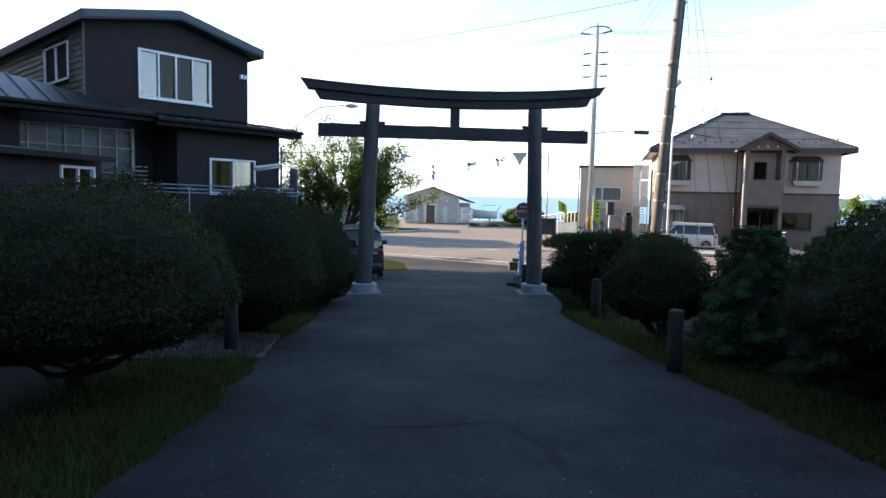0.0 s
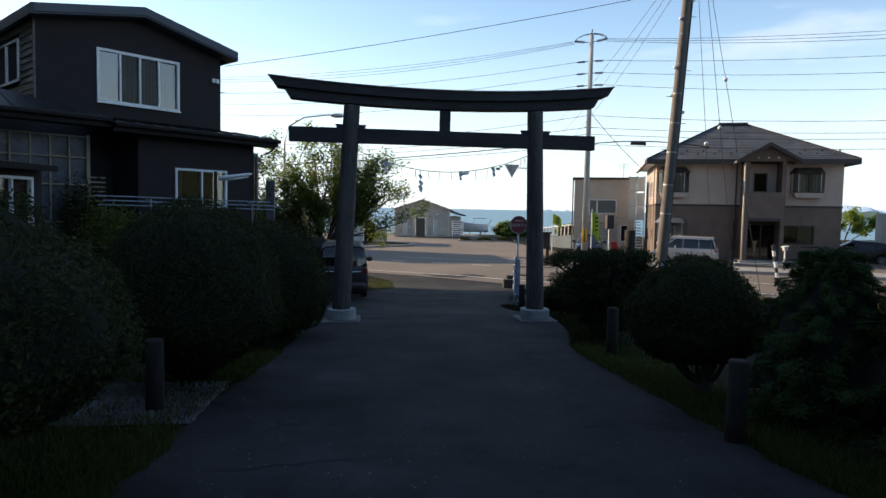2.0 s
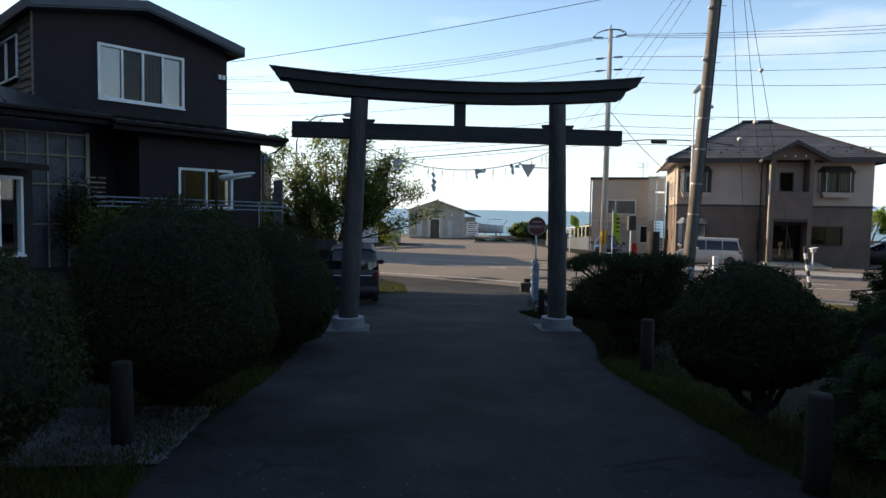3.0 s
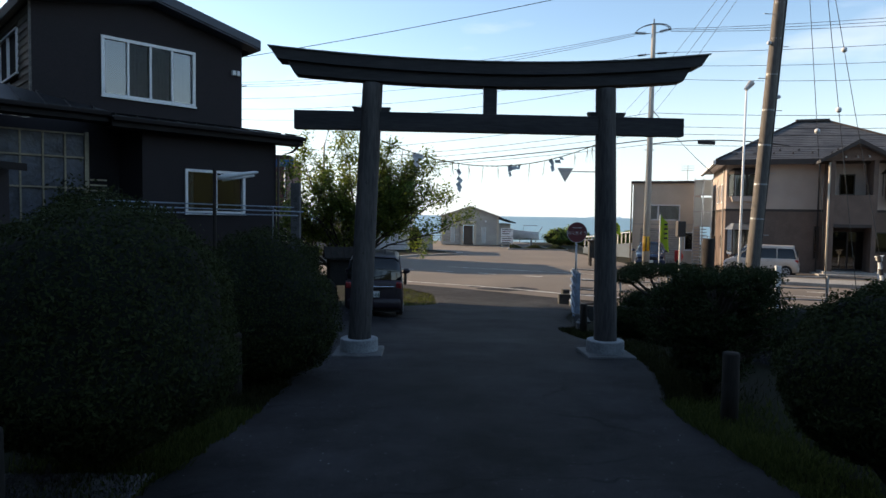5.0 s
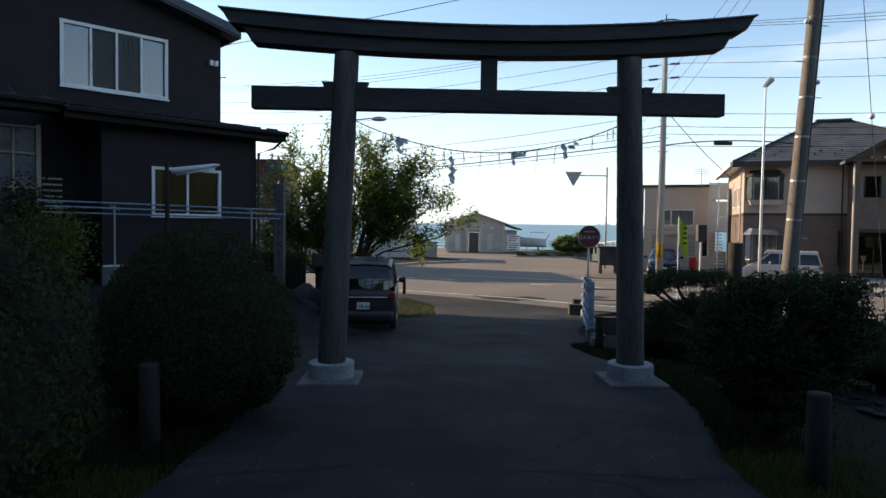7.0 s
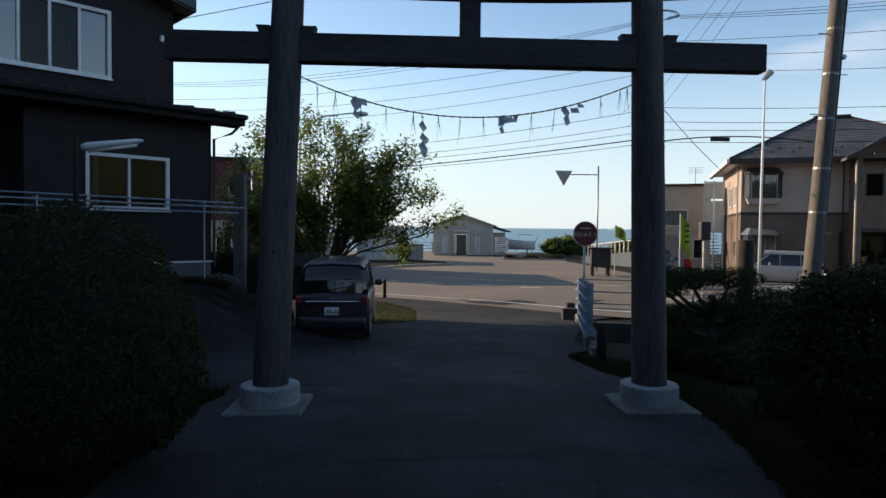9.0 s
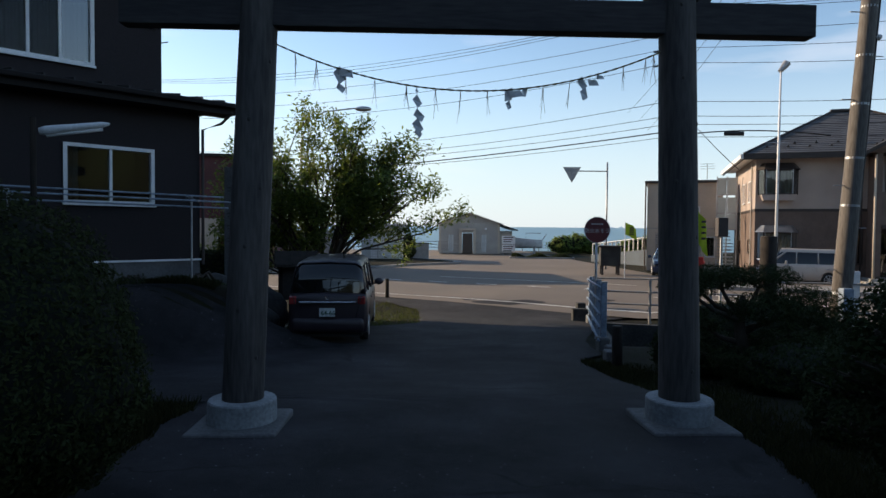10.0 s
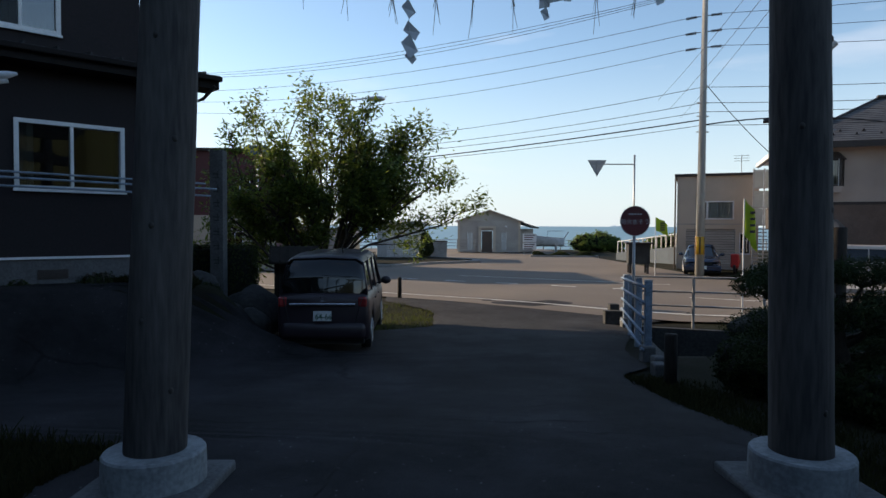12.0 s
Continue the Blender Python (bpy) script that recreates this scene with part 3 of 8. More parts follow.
# ---- sacred rope ----
def rope_point(u):
    x = TL + 0.16 + (TR - TL - 0.32) * u
    return Vector((x, TY - 0.02, 2.96 - 0.40 * 4 * u * (1 - u)))


rope = thing("sacred_rope", "thin twisted straw rope hung between the gate pillars", "rope", cx, TY, 2.98)
bm = bmesh.new()
for ph in (0, math.pi):
    pts = []
    for k in range(161):
        u = k / 160
        p = rope_point(u) - Vector((cx, TY, 2.98))
        a = u * 150 + ph
        pts.append(p + Vector((0, 0.004 * math.cos(a), 0.004 * math.sin(a))))
    tube(bm, pts, 0.0042, 5)
part("strand", bm, M_straw, rope)
for u in (0.08, 0.13, 0.2, 0.27, 0.345, 0.415, 0.475, 0.54, 0.675, 0.74, 0.87, 0.925, 0.945):
    bm = bmesh.new()
    c = rope_point(u) - Vector((cx, TY, 2.98))
    for k in range(random.randint(3, 6)):
        ln = random.uniform(0.07, 0.27)
        dx = random.uniform(-0.03, 0.03)
        tube(bm, [c, c + Vector((dx * 0.3, 0.01, -ln * 0.5)), c + Vector((dx, random.uniform(-0.02, 0.02), -ln))], [0.0022, 0.0018, 0.001], 4)
    part("straw_tassel", bm, M_straw, rope)
# folded zigzag streamers: steps of (dx, dz)
for u, folds in ((0.185, ((0.0, -0.05, 0.075, 12), (0.06, -0.035, 0.065, -40), (0.01, -0.15, 0.05, -10))), (0.37, ((0.0, -0.03, 0.02, 10), (0.005, -0.12, 0.055, 8), (0.02, -0.23, 0.06, -8), (0.01, -0.32, 0.068, 12), (0.015, -0.37, 0.045, 0))),
                 (0.6, ((-0.03, -0.04, 0.065, 40), (0.03, -0.035, 0.06, -60), (0.1, -0.02, 0.045, 50), (-0.03, -0.13, 0.04, 20))), (0.78, ((-0.03, -0.05, 0.06, 5), (-0.02, -0.14, 0.055, 25), (0.06, -0.04, 0.05, -50), (0.11, 0.0, 0.035, -50)))):
    bm = bmesh.new()
    c = rope_point(u) - Vector((cx, TY, 2.98))
    for i, (dx, dz, r, tilt) in enumerate(folds):
        q = c + Vector((dx, 0.012 * (-1) ** i, dz))
        up = Matrix.Rotation(radians(tilt), 3, "Y")
        bm.faces.new([bm.verts.new(q + up @ Vector(v)) for v in ((-r * 0.75, 0.01, 0.2 * r), (0.2 * r, -0.012, -r), (r * 0.75, 0.008, -0.2 * r), (-0.2 * r, 0.0, r))])
    tube(bm, [c, c + Vector((folds[0][0], 0, folds[0][1])), c + Vector((folds[-1][0], 0, folds[-1][1]))], 0.002, 4)
    part("paper_streamer", bm, M_paper, rope, "white folded zigzag paper streamer")


# ---- foliage ----
def add_leaves(name, centres, normals, w, h, material, parent, jitter=0.6, fold=True, label="", kind=""):
    """Small folded leaves, one island each, laid along the normals with some scatter."""
    n = len(centres)
    rng = np.random.default_rng(len(name) + n)
    nn = normals + rng.normal(0, jitter, (n, 3))
    nn /= np.linalg.norm(nn, axis=1)[:, None]
    t = np.cross(nn, rng.normal(0, 1, (n, 3)))
    t /= np.linalg.norm(t, axis=1)[:, None]
    s = np.cross(nn, t)
    size = rng.uniform(0.7, 1.3, n)[:, None]
    a, b = t * h * size, s * w * size
    quad = np.stack([centres - a * 0.5, centres + b * 0.5 + nn * w * 0.2, centres + a * 0.5, centres - b * 0.5 + nn * w * 0.2], 1).reshape(-1, 3)
    me = bpy.data.meshes.new(name)
    me.vertices.add(4 * n)
    me.vertices.foreach_set("co", quad.astype(np.float32).ravel())
    me.loops.add(4 * n)
    me.loops.foreach_set("vertex_index", np.arange(4 * n, dtype=np.int32))
    me.polygons.add(n)
    me.polygons.foreach_set("loop_start", np.arange(0, 4 * n, 4, dtype=np.int32))
    me.update(calc_edges=True)
    me.materials.append(material)
    ob = new(name, me)
    ob.parent = parent
    return tagged(ob, label, kind=kind)


def lump(d, seed, amp):
    return 1 + amp * noise.noise(Vector(d) * 2.2 + Vector((seed, 0, 0))) + amp * 0.5 * noise.noise(Vector(d) * 6 + Vector((0, seed, 0))) + amp * 0.45 * noise.noise(Vector(d) * 15 + Vector((0, 0, seed)))


def ball_points(n, rx, ry, top, bottom, seed, amp=0.06, depth=0.05, flat=1.0):
    """Points near the skin of a clipped dome from bottom to top, wide below its middle."""
    rng = np.random.default_rng(seed)
    pts, nrm = [], []
    mid = bottom + (top - bottom) * 0.36
    for v in rng.normal(0, 1, (n, 3)):
        v /= np.linalg.norm(v)
        k = lump(v, seed, amp) - abs(rng.normal(0, depth)) + 0.03 * max(0.0, rng.normal(0, 1) - 0.6)
        zz = (top - mid) if v[2] > 0 else (mid - bottom)
        pts.append((v[0] * rx * k, v[1] * ry * k, mid + v[2] * zz * k))
        nrm.append(v)
    return np.array(pts), np.array(nrm)


def core_mesh(rx, ry, top, bottom, seed, amp, shrink):
    bm = bmesh.new()
    bmesh.ops.create_icosphere(bm, subdivisions=4, radius=1)
    mid = bottom + (top - bottom) * 0.36
    for v in bm.verts:
        d = v.co.normalized()
        k = lump(d, seed, amp) * shrink
        zz = (top - mid) if d.z > 0 else (mid - bottom)
        v.co = Vector((d.x * rx * k, d.y * ry * k, mid + d.z * zz * k))
    return bm


def round_bush(x, y, r, top, bottom, seed, leaves, trunk_at=None, name="yew_bush", label="dense round clipped dark green yew bush beside the lane", leaf=(0.014, 0.036), ry=None, amp=0.1, material=None):
    gz = ground_z(x, y) - 0.03
    tx, ty = trunk_at or (x, y)
    gz = ground_z(tx, ty) - 0.05
    ob = thing(name, label, "bush", tx, ty, gz)
    dx, dy = x - tx, y - ty
    top, bottom = top - gz, bottom - gz
    # dark solid inside the dome, painted shade behind the leaves
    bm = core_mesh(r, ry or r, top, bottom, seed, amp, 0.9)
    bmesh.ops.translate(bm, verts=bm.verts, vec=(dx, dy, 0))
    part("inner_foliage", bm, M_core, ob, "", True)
    p, n = ball_points(leaves, r, ry or r, top, bottom, seed, amp)
    p += np.array((dx, dy, 0))
    add_leaves("foliage", p, n, leaf[0], leaf[1], material or M_yew, ob, 0.55)
    bm = bmesh.new()
    rng = random.Random(seed)
    tr = 0.09
    tube(bm, [(0, 0, 0), (0.01, 0, 0.15), (0.02, 0.01, bottom * 0.6 + 0.1)], [tr * 1.25, tr, tr * 0.85], 10)
    for k in range(9):
        a = k * 2.4 + rng.uniform(-0.3, 0.3)
        rr = r * rng.uniform(0.45, 0.8)
        z0 = rng.uniform(0.15, 0.4) * max(0.3, bottom)
        tube(bm, [(0.02, 0, z0), (dx * 0.3 + rr * 0.35 * math.cos(a), dy * 0.3 + rr * 0.35 * math.sin(a), z0 + 0.1), (dx + rr * math.cos(a), dy + rr * math.sin(a), bottom + 0.22 + rng.uniform(0, 0.15))], [0.04, 0.028, 0.012], 6)
    part("trunk", bm, M_bark, ob, "", True)
    return ob


round_bush(-3.9, 6.05, 1.22, 1.92, 0.5, 1, 60000, (-4.2, 6.6))
round_bush(-3.08, 8.95, 0.92, 1.91, 0.2, 2, 46000, (-3.2, 9.2))
round_bush(-2.76, 12.05, 0.9, 1.63, -0.12, 3, 42000, (-2.7, 12.05), ry=0.74)
round_bush(2.13, 8.45, 0.68, 1.43, 0.3, 4, 34000, (2.17, 8.3))


# ---- beige house ----
HOUSE_TURN = -20.5
house = thing("beige_house", "two-storey beige and brown tiled house with grey hipped roof", "house", 16.15, 39.2, -0.95, HOUSE_TURN)
CUT = 0.45               # the wall corner's shift along the front
HW, HD = 10.62 - CUT, 8.2      # width of the front, depth
Z_BELT, Z_EAVE = 3.45, 6.12


def house_walls():
    front = [(0.55, 2.3, 4.2, 5.4), (0.55, 2.28, 1.0, 2.38), (4.8, 5.06, 0.9, 2.63), (5.9, 6.62, 4.3, 5.38), (7.5, 9.24, 1.3, 2.37), (7.87, 9.64, 4.25, 5.37), (5.62, 7.2, 0.3, 2.62)]
    front = [(a - CUT, b - CUT, c, d) for a, b, c, d in front]
    for z0, z1, m, nm in ((0, Z_BELT, M_brick, "brown tiled ground floor wall"), (Z_BELT, Z_EAVE, M_beige, "beige rendered upper wall")):
        hs = [h for h in front if h[2] >= z0 - 0.1 and h[3] <= z1 + 0.1]
        part("wall", wall_with_holes(bmesh.new(), HW, z0, z1, 0.18, hs), m, house, nm)
        bm = bmesh.new()
        box(bm, 0, 0.18, 0.18, HD, z0, z1)
        w = part("wall", bm, m, house, nm)
        bm = bmesh.new()
        box(bm, HW - 0.18, HW, 0.18, HD - 0.18, z0, z1)
        part("wall", bm, m, house, nm)
        bm = bmesh.new()
        box(bm, 0.18, HW, HD - 0.18, HD, z0, z1)
        part("wall", bm, m, house, nm)
    bm = bmesh.new()
    box(bm, -0.03, HW + 0.03, -0.03, 0.0, Z_BELT - 0.06, Z_BELT + 0.07)
    box(bm, -0.03, 0.0, 0.0, HD, Z_BELT - 0.06, Z_BELT + 0.07)
    part("belt_course", bm, M_trim, house, "dark brown belt course")
    # added partition in the dark room colour, so the panes look unlit
    bm = bmesh.new()
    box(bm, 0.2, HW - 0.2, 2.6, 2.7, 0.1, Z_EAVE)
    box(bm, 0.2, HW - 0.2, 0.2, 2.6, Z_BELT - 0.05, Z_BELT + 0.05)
    part("partition", bm, M_room, house, "added interior wall and floor, coloured dark for the room's shade")
    # roof
    o, ze = 0.62, Z_EAVE + 0.02
    rx0, rx1, zr, ry = 4.6 - CUT, 6.15 - CUT, 8.75, HD / 2
    A, B, C, D = (-o, -o, ze), (HW + o, -o, ze), (HW + o, HD + o, ze), (-o, HD + o, ze)
    E, F = (rx0, ry, zr), (rx1, ry, zr)
    bm = bmesh.new()
    for c in ((A, B, F, E), (B, C, F), (C, D, E, F), (D, A, E)):
        slab(bm, c, 0.06)
    part("roof", bm, M_shingle, house, "grey slate shingle hipped roof")
    bm = bmesh.new()
    n = 22
    for face in ((A, B, F, E), (D, A, E, E), (B, C, F, F)):
        P = [Vector(c) for c in face]
        for k in range(n):
            u, v = k / n, (k + 1) / n
            a, b, c, d = P[0].lerp(P[3], u), P[1].lerp(P[2], u), P[1].lerp(P[2], v), P[0].lerp(P[3], v)
            lift, lip = Vector((0, 0, 0.028)), Vector((0, 0, 0.006))
            q = [bm.verts.new(w) for w in (a + lift, b + lift, c + lip, d + lip)]
            bm.faces.new(q)
            q2 = [bm.verts.new(w) for w in (a - lip, b - lip)]
            bm.faces.new((q[1], q[0], q2[0], q2[1]))
    tagged(part("shingle", bm, M_shingle, house, "overlapping grey shingle courses"), kind="stuff")
    bm = bmesh.new()
    for a, b in ((A, E), (B, F), (E, F), (D, E), (C, F)):
        tube(bm, [Vector(a) + Vector((0, 0, 0.04)), Vector(b) + Vector((0, 0, 0.04))], 0.06, 6)
    part("ridge_cap", bm, M_trim, house)
    bm = bmesh.new()
    box(bm, rx0 - 0.1, rx1 + 0.1, ry - 0.16, ry + 0.16, zr, zr + 0.14, 0.02)
    part("ridge_vent", bm, M_trim, house)
    bm = bmesh.new()
    box(bm, -o, HW + o, -o - 0.03, -o, ze - 0.26, ze + 0.03)
    box(bm, -o - 0.03, -o, -o, HD + o, ze - 0.26, ze + 0.03)
    box(bm, HW + o, HW + o + 0.03, -o, HD + o, ze - 0.26, ze + 0.03)
    part("fascia", bm, M_trim, house, "dark brown eaves board")
    bm = bmesh.new()
    box(bm, -o, HW + o, -o, -0.0, ze - 0.12, ze - 0.08)
    box(bm, -o, 0.0, 0, HD + o, ze - 0.12, ze - 0.08)
    part("soffit", bm, M_white, house, "white eaves soffit")
    for k in range(11):
        for row in (0.12, 0.2):
            x = 0.45 + k * 0.92 + (0.35 if row > 0.15 else 0)
            p = Vector((x, -o + (ry + o) * row, ze + (zr - ze) * row + 0.05))
            bm = bmesh.new()
            prism(bm, [(p.x - 0.07, p.z - 0.02), (p.x + 0.07, p.z - 0.02), (p.x, p.z + 0.1)], p.y - 0.02, p.y + 0.02)
            part("snow_guard", bm, M_trim, house)
    # ordinary windows
    built = set(house.children)
    window(house, 5.9, 6.62, 4.3, 5.38, 1, M_trim, label="dark framed upper window", glass=M_dimglass)
    window(house, 7.5, 9.24, 1.3, 2.37, 2, M_trim, label="dark framed sliding window", curtain=((8.4, 9.15),))
    window(house, 4.8, 5.06, 0.9, 2.63, 1, M_trim, label="tall narrow dark framed window")
    # bay windows
    for x0, x1, z0, z1, bottom in ((0.55, 2.3, 4.2, 5.4, True), (7.87, 9.64, 4.25, 5.37, True), (0.55, 2.28, 1.0, 2.38, False)):
        bm = bmesh.new()
        pr = 0.42
        box(bm, x0 + 0.2, x1 - 0.2, -pr - 0.03, -pr + 0.04, z0, z0 + 0.06)
        bay = part("bay_window", bm, M_trim, house, "projecting bay window with dark frame")
        cx2 = (x0 + x1) / 2
        for c in ((x0 + 0.2, x1 - 0.2, -pr - 0.03, -pr + 0.04, z1 - 0.06, z1), (cx2 - 0.02, cx2 + 0.02, -pr - 0.02, -pr + 0.02, z0 + 0.06, z1 - 0.06)):
            bm = bmesh.new()
            box(bm, *c)
            part("rail", bm, M_trim, bay)
        for px, py, m in ((x0 + 0.03, 0, M_trim), (x0 + 0.25, -pr, M_trim), (x1 - 0.25, -pr, M_trim), (x1 - 0.03, 0, M_trim), (x0 + 0.3, -pr - 0.03, M_alu), (x1 - 0.3, -pr - 0.03, M_alu)):
            bm = bmesh.new()
            w5 = 0.035 if m == M_trim else 0.014
            box(bm, px - w5, px + w5, py - w5, py + w5, z0, z1)
            part("mullion", bm, m, bay)
        for a, b in (((x0, 0), (x0 + 0.25, -pr)), ((x0 + 0.25, -pr), (x1 - 0.25, -pr)), ((x1 - 0.25, -pr), (x1, 0))):
            bm = bmesh.new()
            bm.faces.new([bm.verts.new(c) for c in ((a[0], a[1], z0), (b[0], b[1], z0), (b[0], b[1], z1), (a[0], a[1], z1))])
            part("pane", bm, M_glass, bay)
        bm = bmesh.new()
        top = [(x0 - 0.12, 0.0, z1), (x0 + 0.2, -pr - 0.12, z1), (x1 - 0.2, -pr - 0.12, z1), (x1 + 0.12, 0.0, z1)]
        apex = [(x0 + 0.18, 0, z1 + 0.34), (x0 + 0.32, -0.12, z1 + 0.34), (x1 - 0.32, -0.12, z1 + 0.34), (x1 - 0.18, 0, z1 + 0.34)]
        lo = [bm.verts.new(c) for c in top]
        hi = [bm.verts.new(c) for c in apex]
        for k in range(3):
            bm.faces.new((lo[k], lo[k + 1], hi[k + 1], hi[k]))
        bm.faces.new(hi)
        bm.faces.new(lo[::-1])
        part("canopy", bm, M_trim if bottom else M_alu, bay, "small sloping canopy roof")
        bm = bmesh.new()
        prism(bm, [(x0 + 0.1, z0), (x1 - 0.1, z0), (x1 - 0.2, z0 - 0.28), (x0 + 0.2, z0 - 0.28)], -pr - 0.02, 0.0)
        part("sill_box", bm, M_beige if bottom else M_brick, bay)
        for a, b in ((x0 + 0.3, x0 + 0.85), (x1 - 0.8, x1 - 0.3)):
            bm = bmesh.new()
            pr2 = []
            for k in range(10):
                x = a + (b - a) * k / 9
                pr2.append((bm.verts.new((x, -0.2 + 0.03 * math.sin(k * 2), z0 + 0.05)), bm.verts.new((x, -0.2 + 0.03 * math.sin(k * 2), z1 - 0.05))))
            for p, q in zip(pr2, pr2[1:]):
                bm.faces.new((p[0], q[0], q[1], p[1]))
            part("curtain", bm, M_curtain, bay, "pale hanging curtain")
    # entrance bay with gable
    bm = bmesh.new()
    box(bm, 5.2, 5.42, -1.25, 0, 0, 6.0)
    part("pillar_wall", bm, M_brick, house, "brown tiled side wall of the porch")
    bm = bmesh.new()
    tube(bm, [(5.14, -1.3, 0.1), (5.14, -1.3, 5.9)], 0.05, 8)
    part("porch_post", bm, M_creamwall, house, "slim cream post at the porch corner", True)
    bm = bmesh.new()
    box(bm, 7.12, 7.32, -1.25, 0, 0, 6.0)
    part("pillar_wall", bm, M_brick, house, "brown tiled side wall of the porch")
    bm = bmesh.new()
    box(bm, 5.42, 7.12, -1.25, -1.1, 2.75, 4.24)
    box(bm, 5.42, 7.12, -1.1, -0.0, 2.75, 2.95)
    part("balcony_front", bm, M_brick, house, "brown tiled balcony front")
    bm = bmesh.new()
    for s in (-1, 1):
        c = 6.32
        e, r = (c + s * 1.68, 6.0), (c, 6.95)
        slab(bm, [(e[0], -1.75, e[1]), (r[0], -1.75, r[1]), (r[0], 1.4, r[1]), (e[0], 1.4, e[1])], 0.12)
    part("gable_roof", bm, M_shingle, house, "small grey gable roof over the porch")
    bm = bmesh.new()
    prism(bm, [(4.85, 5.98), (7.8, 5.98), (6.32, 6.82)], -1.3, -1.22)
    part("gable_wall", bm, M_brick, house)
    bm = bmesh.new()
    for s in (-1, 1):
        c = 6.32
        prism(bm, [(c + s * 1.72, 5.84), (c + s * 1.72, 6.02), (c, 7.02), (c, 6.8)], -1.79, -1.75)
    part("bargeboard", bm, M_trim, house)
    for x in (5.8, 6.32, 6.84):
        bm = bmesh.new()
        tube(bm, [(x, -1.35, 6.2), (x, -1.45, 6.15)], 0.04, 8)
        part("porch_lamp", bm, M_white, house)
    bm = bmesh.new()
    box(bm, 5.62, 7.2, 0.05, 0.1, 0.3, 2.62)
    door = part("door", bm, M_trim, house, "dark glazed sliding entrance door")
    for a, b in ((5.7, 6.37), (6.45, 7.1)):
        bm = bmesh.new()
        box(bm, a, b, 0.035, 0.045, 0.4, 2.35)
        part("pane", bm, M_darkglass, door)
    bm = bmesh.new()
    box(bm, 5.42, 7.12, -1.3, -1.22, 2.58, 2.75)
    part("porch_lintel", bm, M_trim, house)
    bm = bmesh.new()
    box(bm, 4.7, 8.2, -2.0, 0, 0, 0.2)
    box(bm, 5.0, 7.9, -1.5, 0, 0.2, 0.32)
    part("step", bm, M_concrete, house, "concrete entrance steps")
    bm = bmesh.new()
    tube(bm, [(4.95, -0.07, 0.1), (4.95, -0.07, 6.0)], 0.035, 8)
    part("downpipe", bm, M_trim, house)
    for ob in house.children:
        if ob not in built:
            ob.location.x -= CUT
    # side windows
    side = pose(0, HD, 0, 0, 0, -90)
    window(house, 5.9, 7.0, 3.9, 5.0, 2, M_white, base=side)
    window(house, 3.6, 4.6, 3.9, 5.0, 2, M_white, base=side)
    window(house, 6.0, 6.6, 1.3, 2.0, 1, M_trim, base=side, label="small dark framed window")
    bm = bmesh.new()
    box(bm, -0.14, -0.04, 5.2, 5.5, 1.2, 1.9, 0.01)
    part("meter_box", bm, M_trim, house, "small dark meter box")
    bm = bmesh.new()
    tube(bm, [(-0.06, 0.9, 0.1), (-0.06, 0.9, 5.9)], 0.035, 8)
    part("wall_pipe", bm, M_shedwall, house)
    bm = bmesh.new()
    tube(bm, [(-0.06, 4.9, 1.9), (-0.06, 4.9, 4.6), (-0.06, 4.2, 5.4)], 0.02, 6)
    part("wall_pipe", bm, M_shedwall, house)
    bm = bmesh.new()
    box(bm, -0.78, -0.655, -0.7, HD + 0.62, Z_EAVE - 0.2, Z_EAVE + 0.02)
    part("side_gutter", bm, M_white, house, "white side eaves gutter")


house_walls()


# ---- black house ----
M_FA = math.degrees(math.atan2(3.27, 3.63))
UP0 = (-9.35, 18.9)
black = thing("dark_house", "two-storey black-brown house with blue-grey eaves", "house", UP0[0], UP0[1], 0.42, M_FA)
BW, BL = 4.88, 14.0       # upper front width, length back


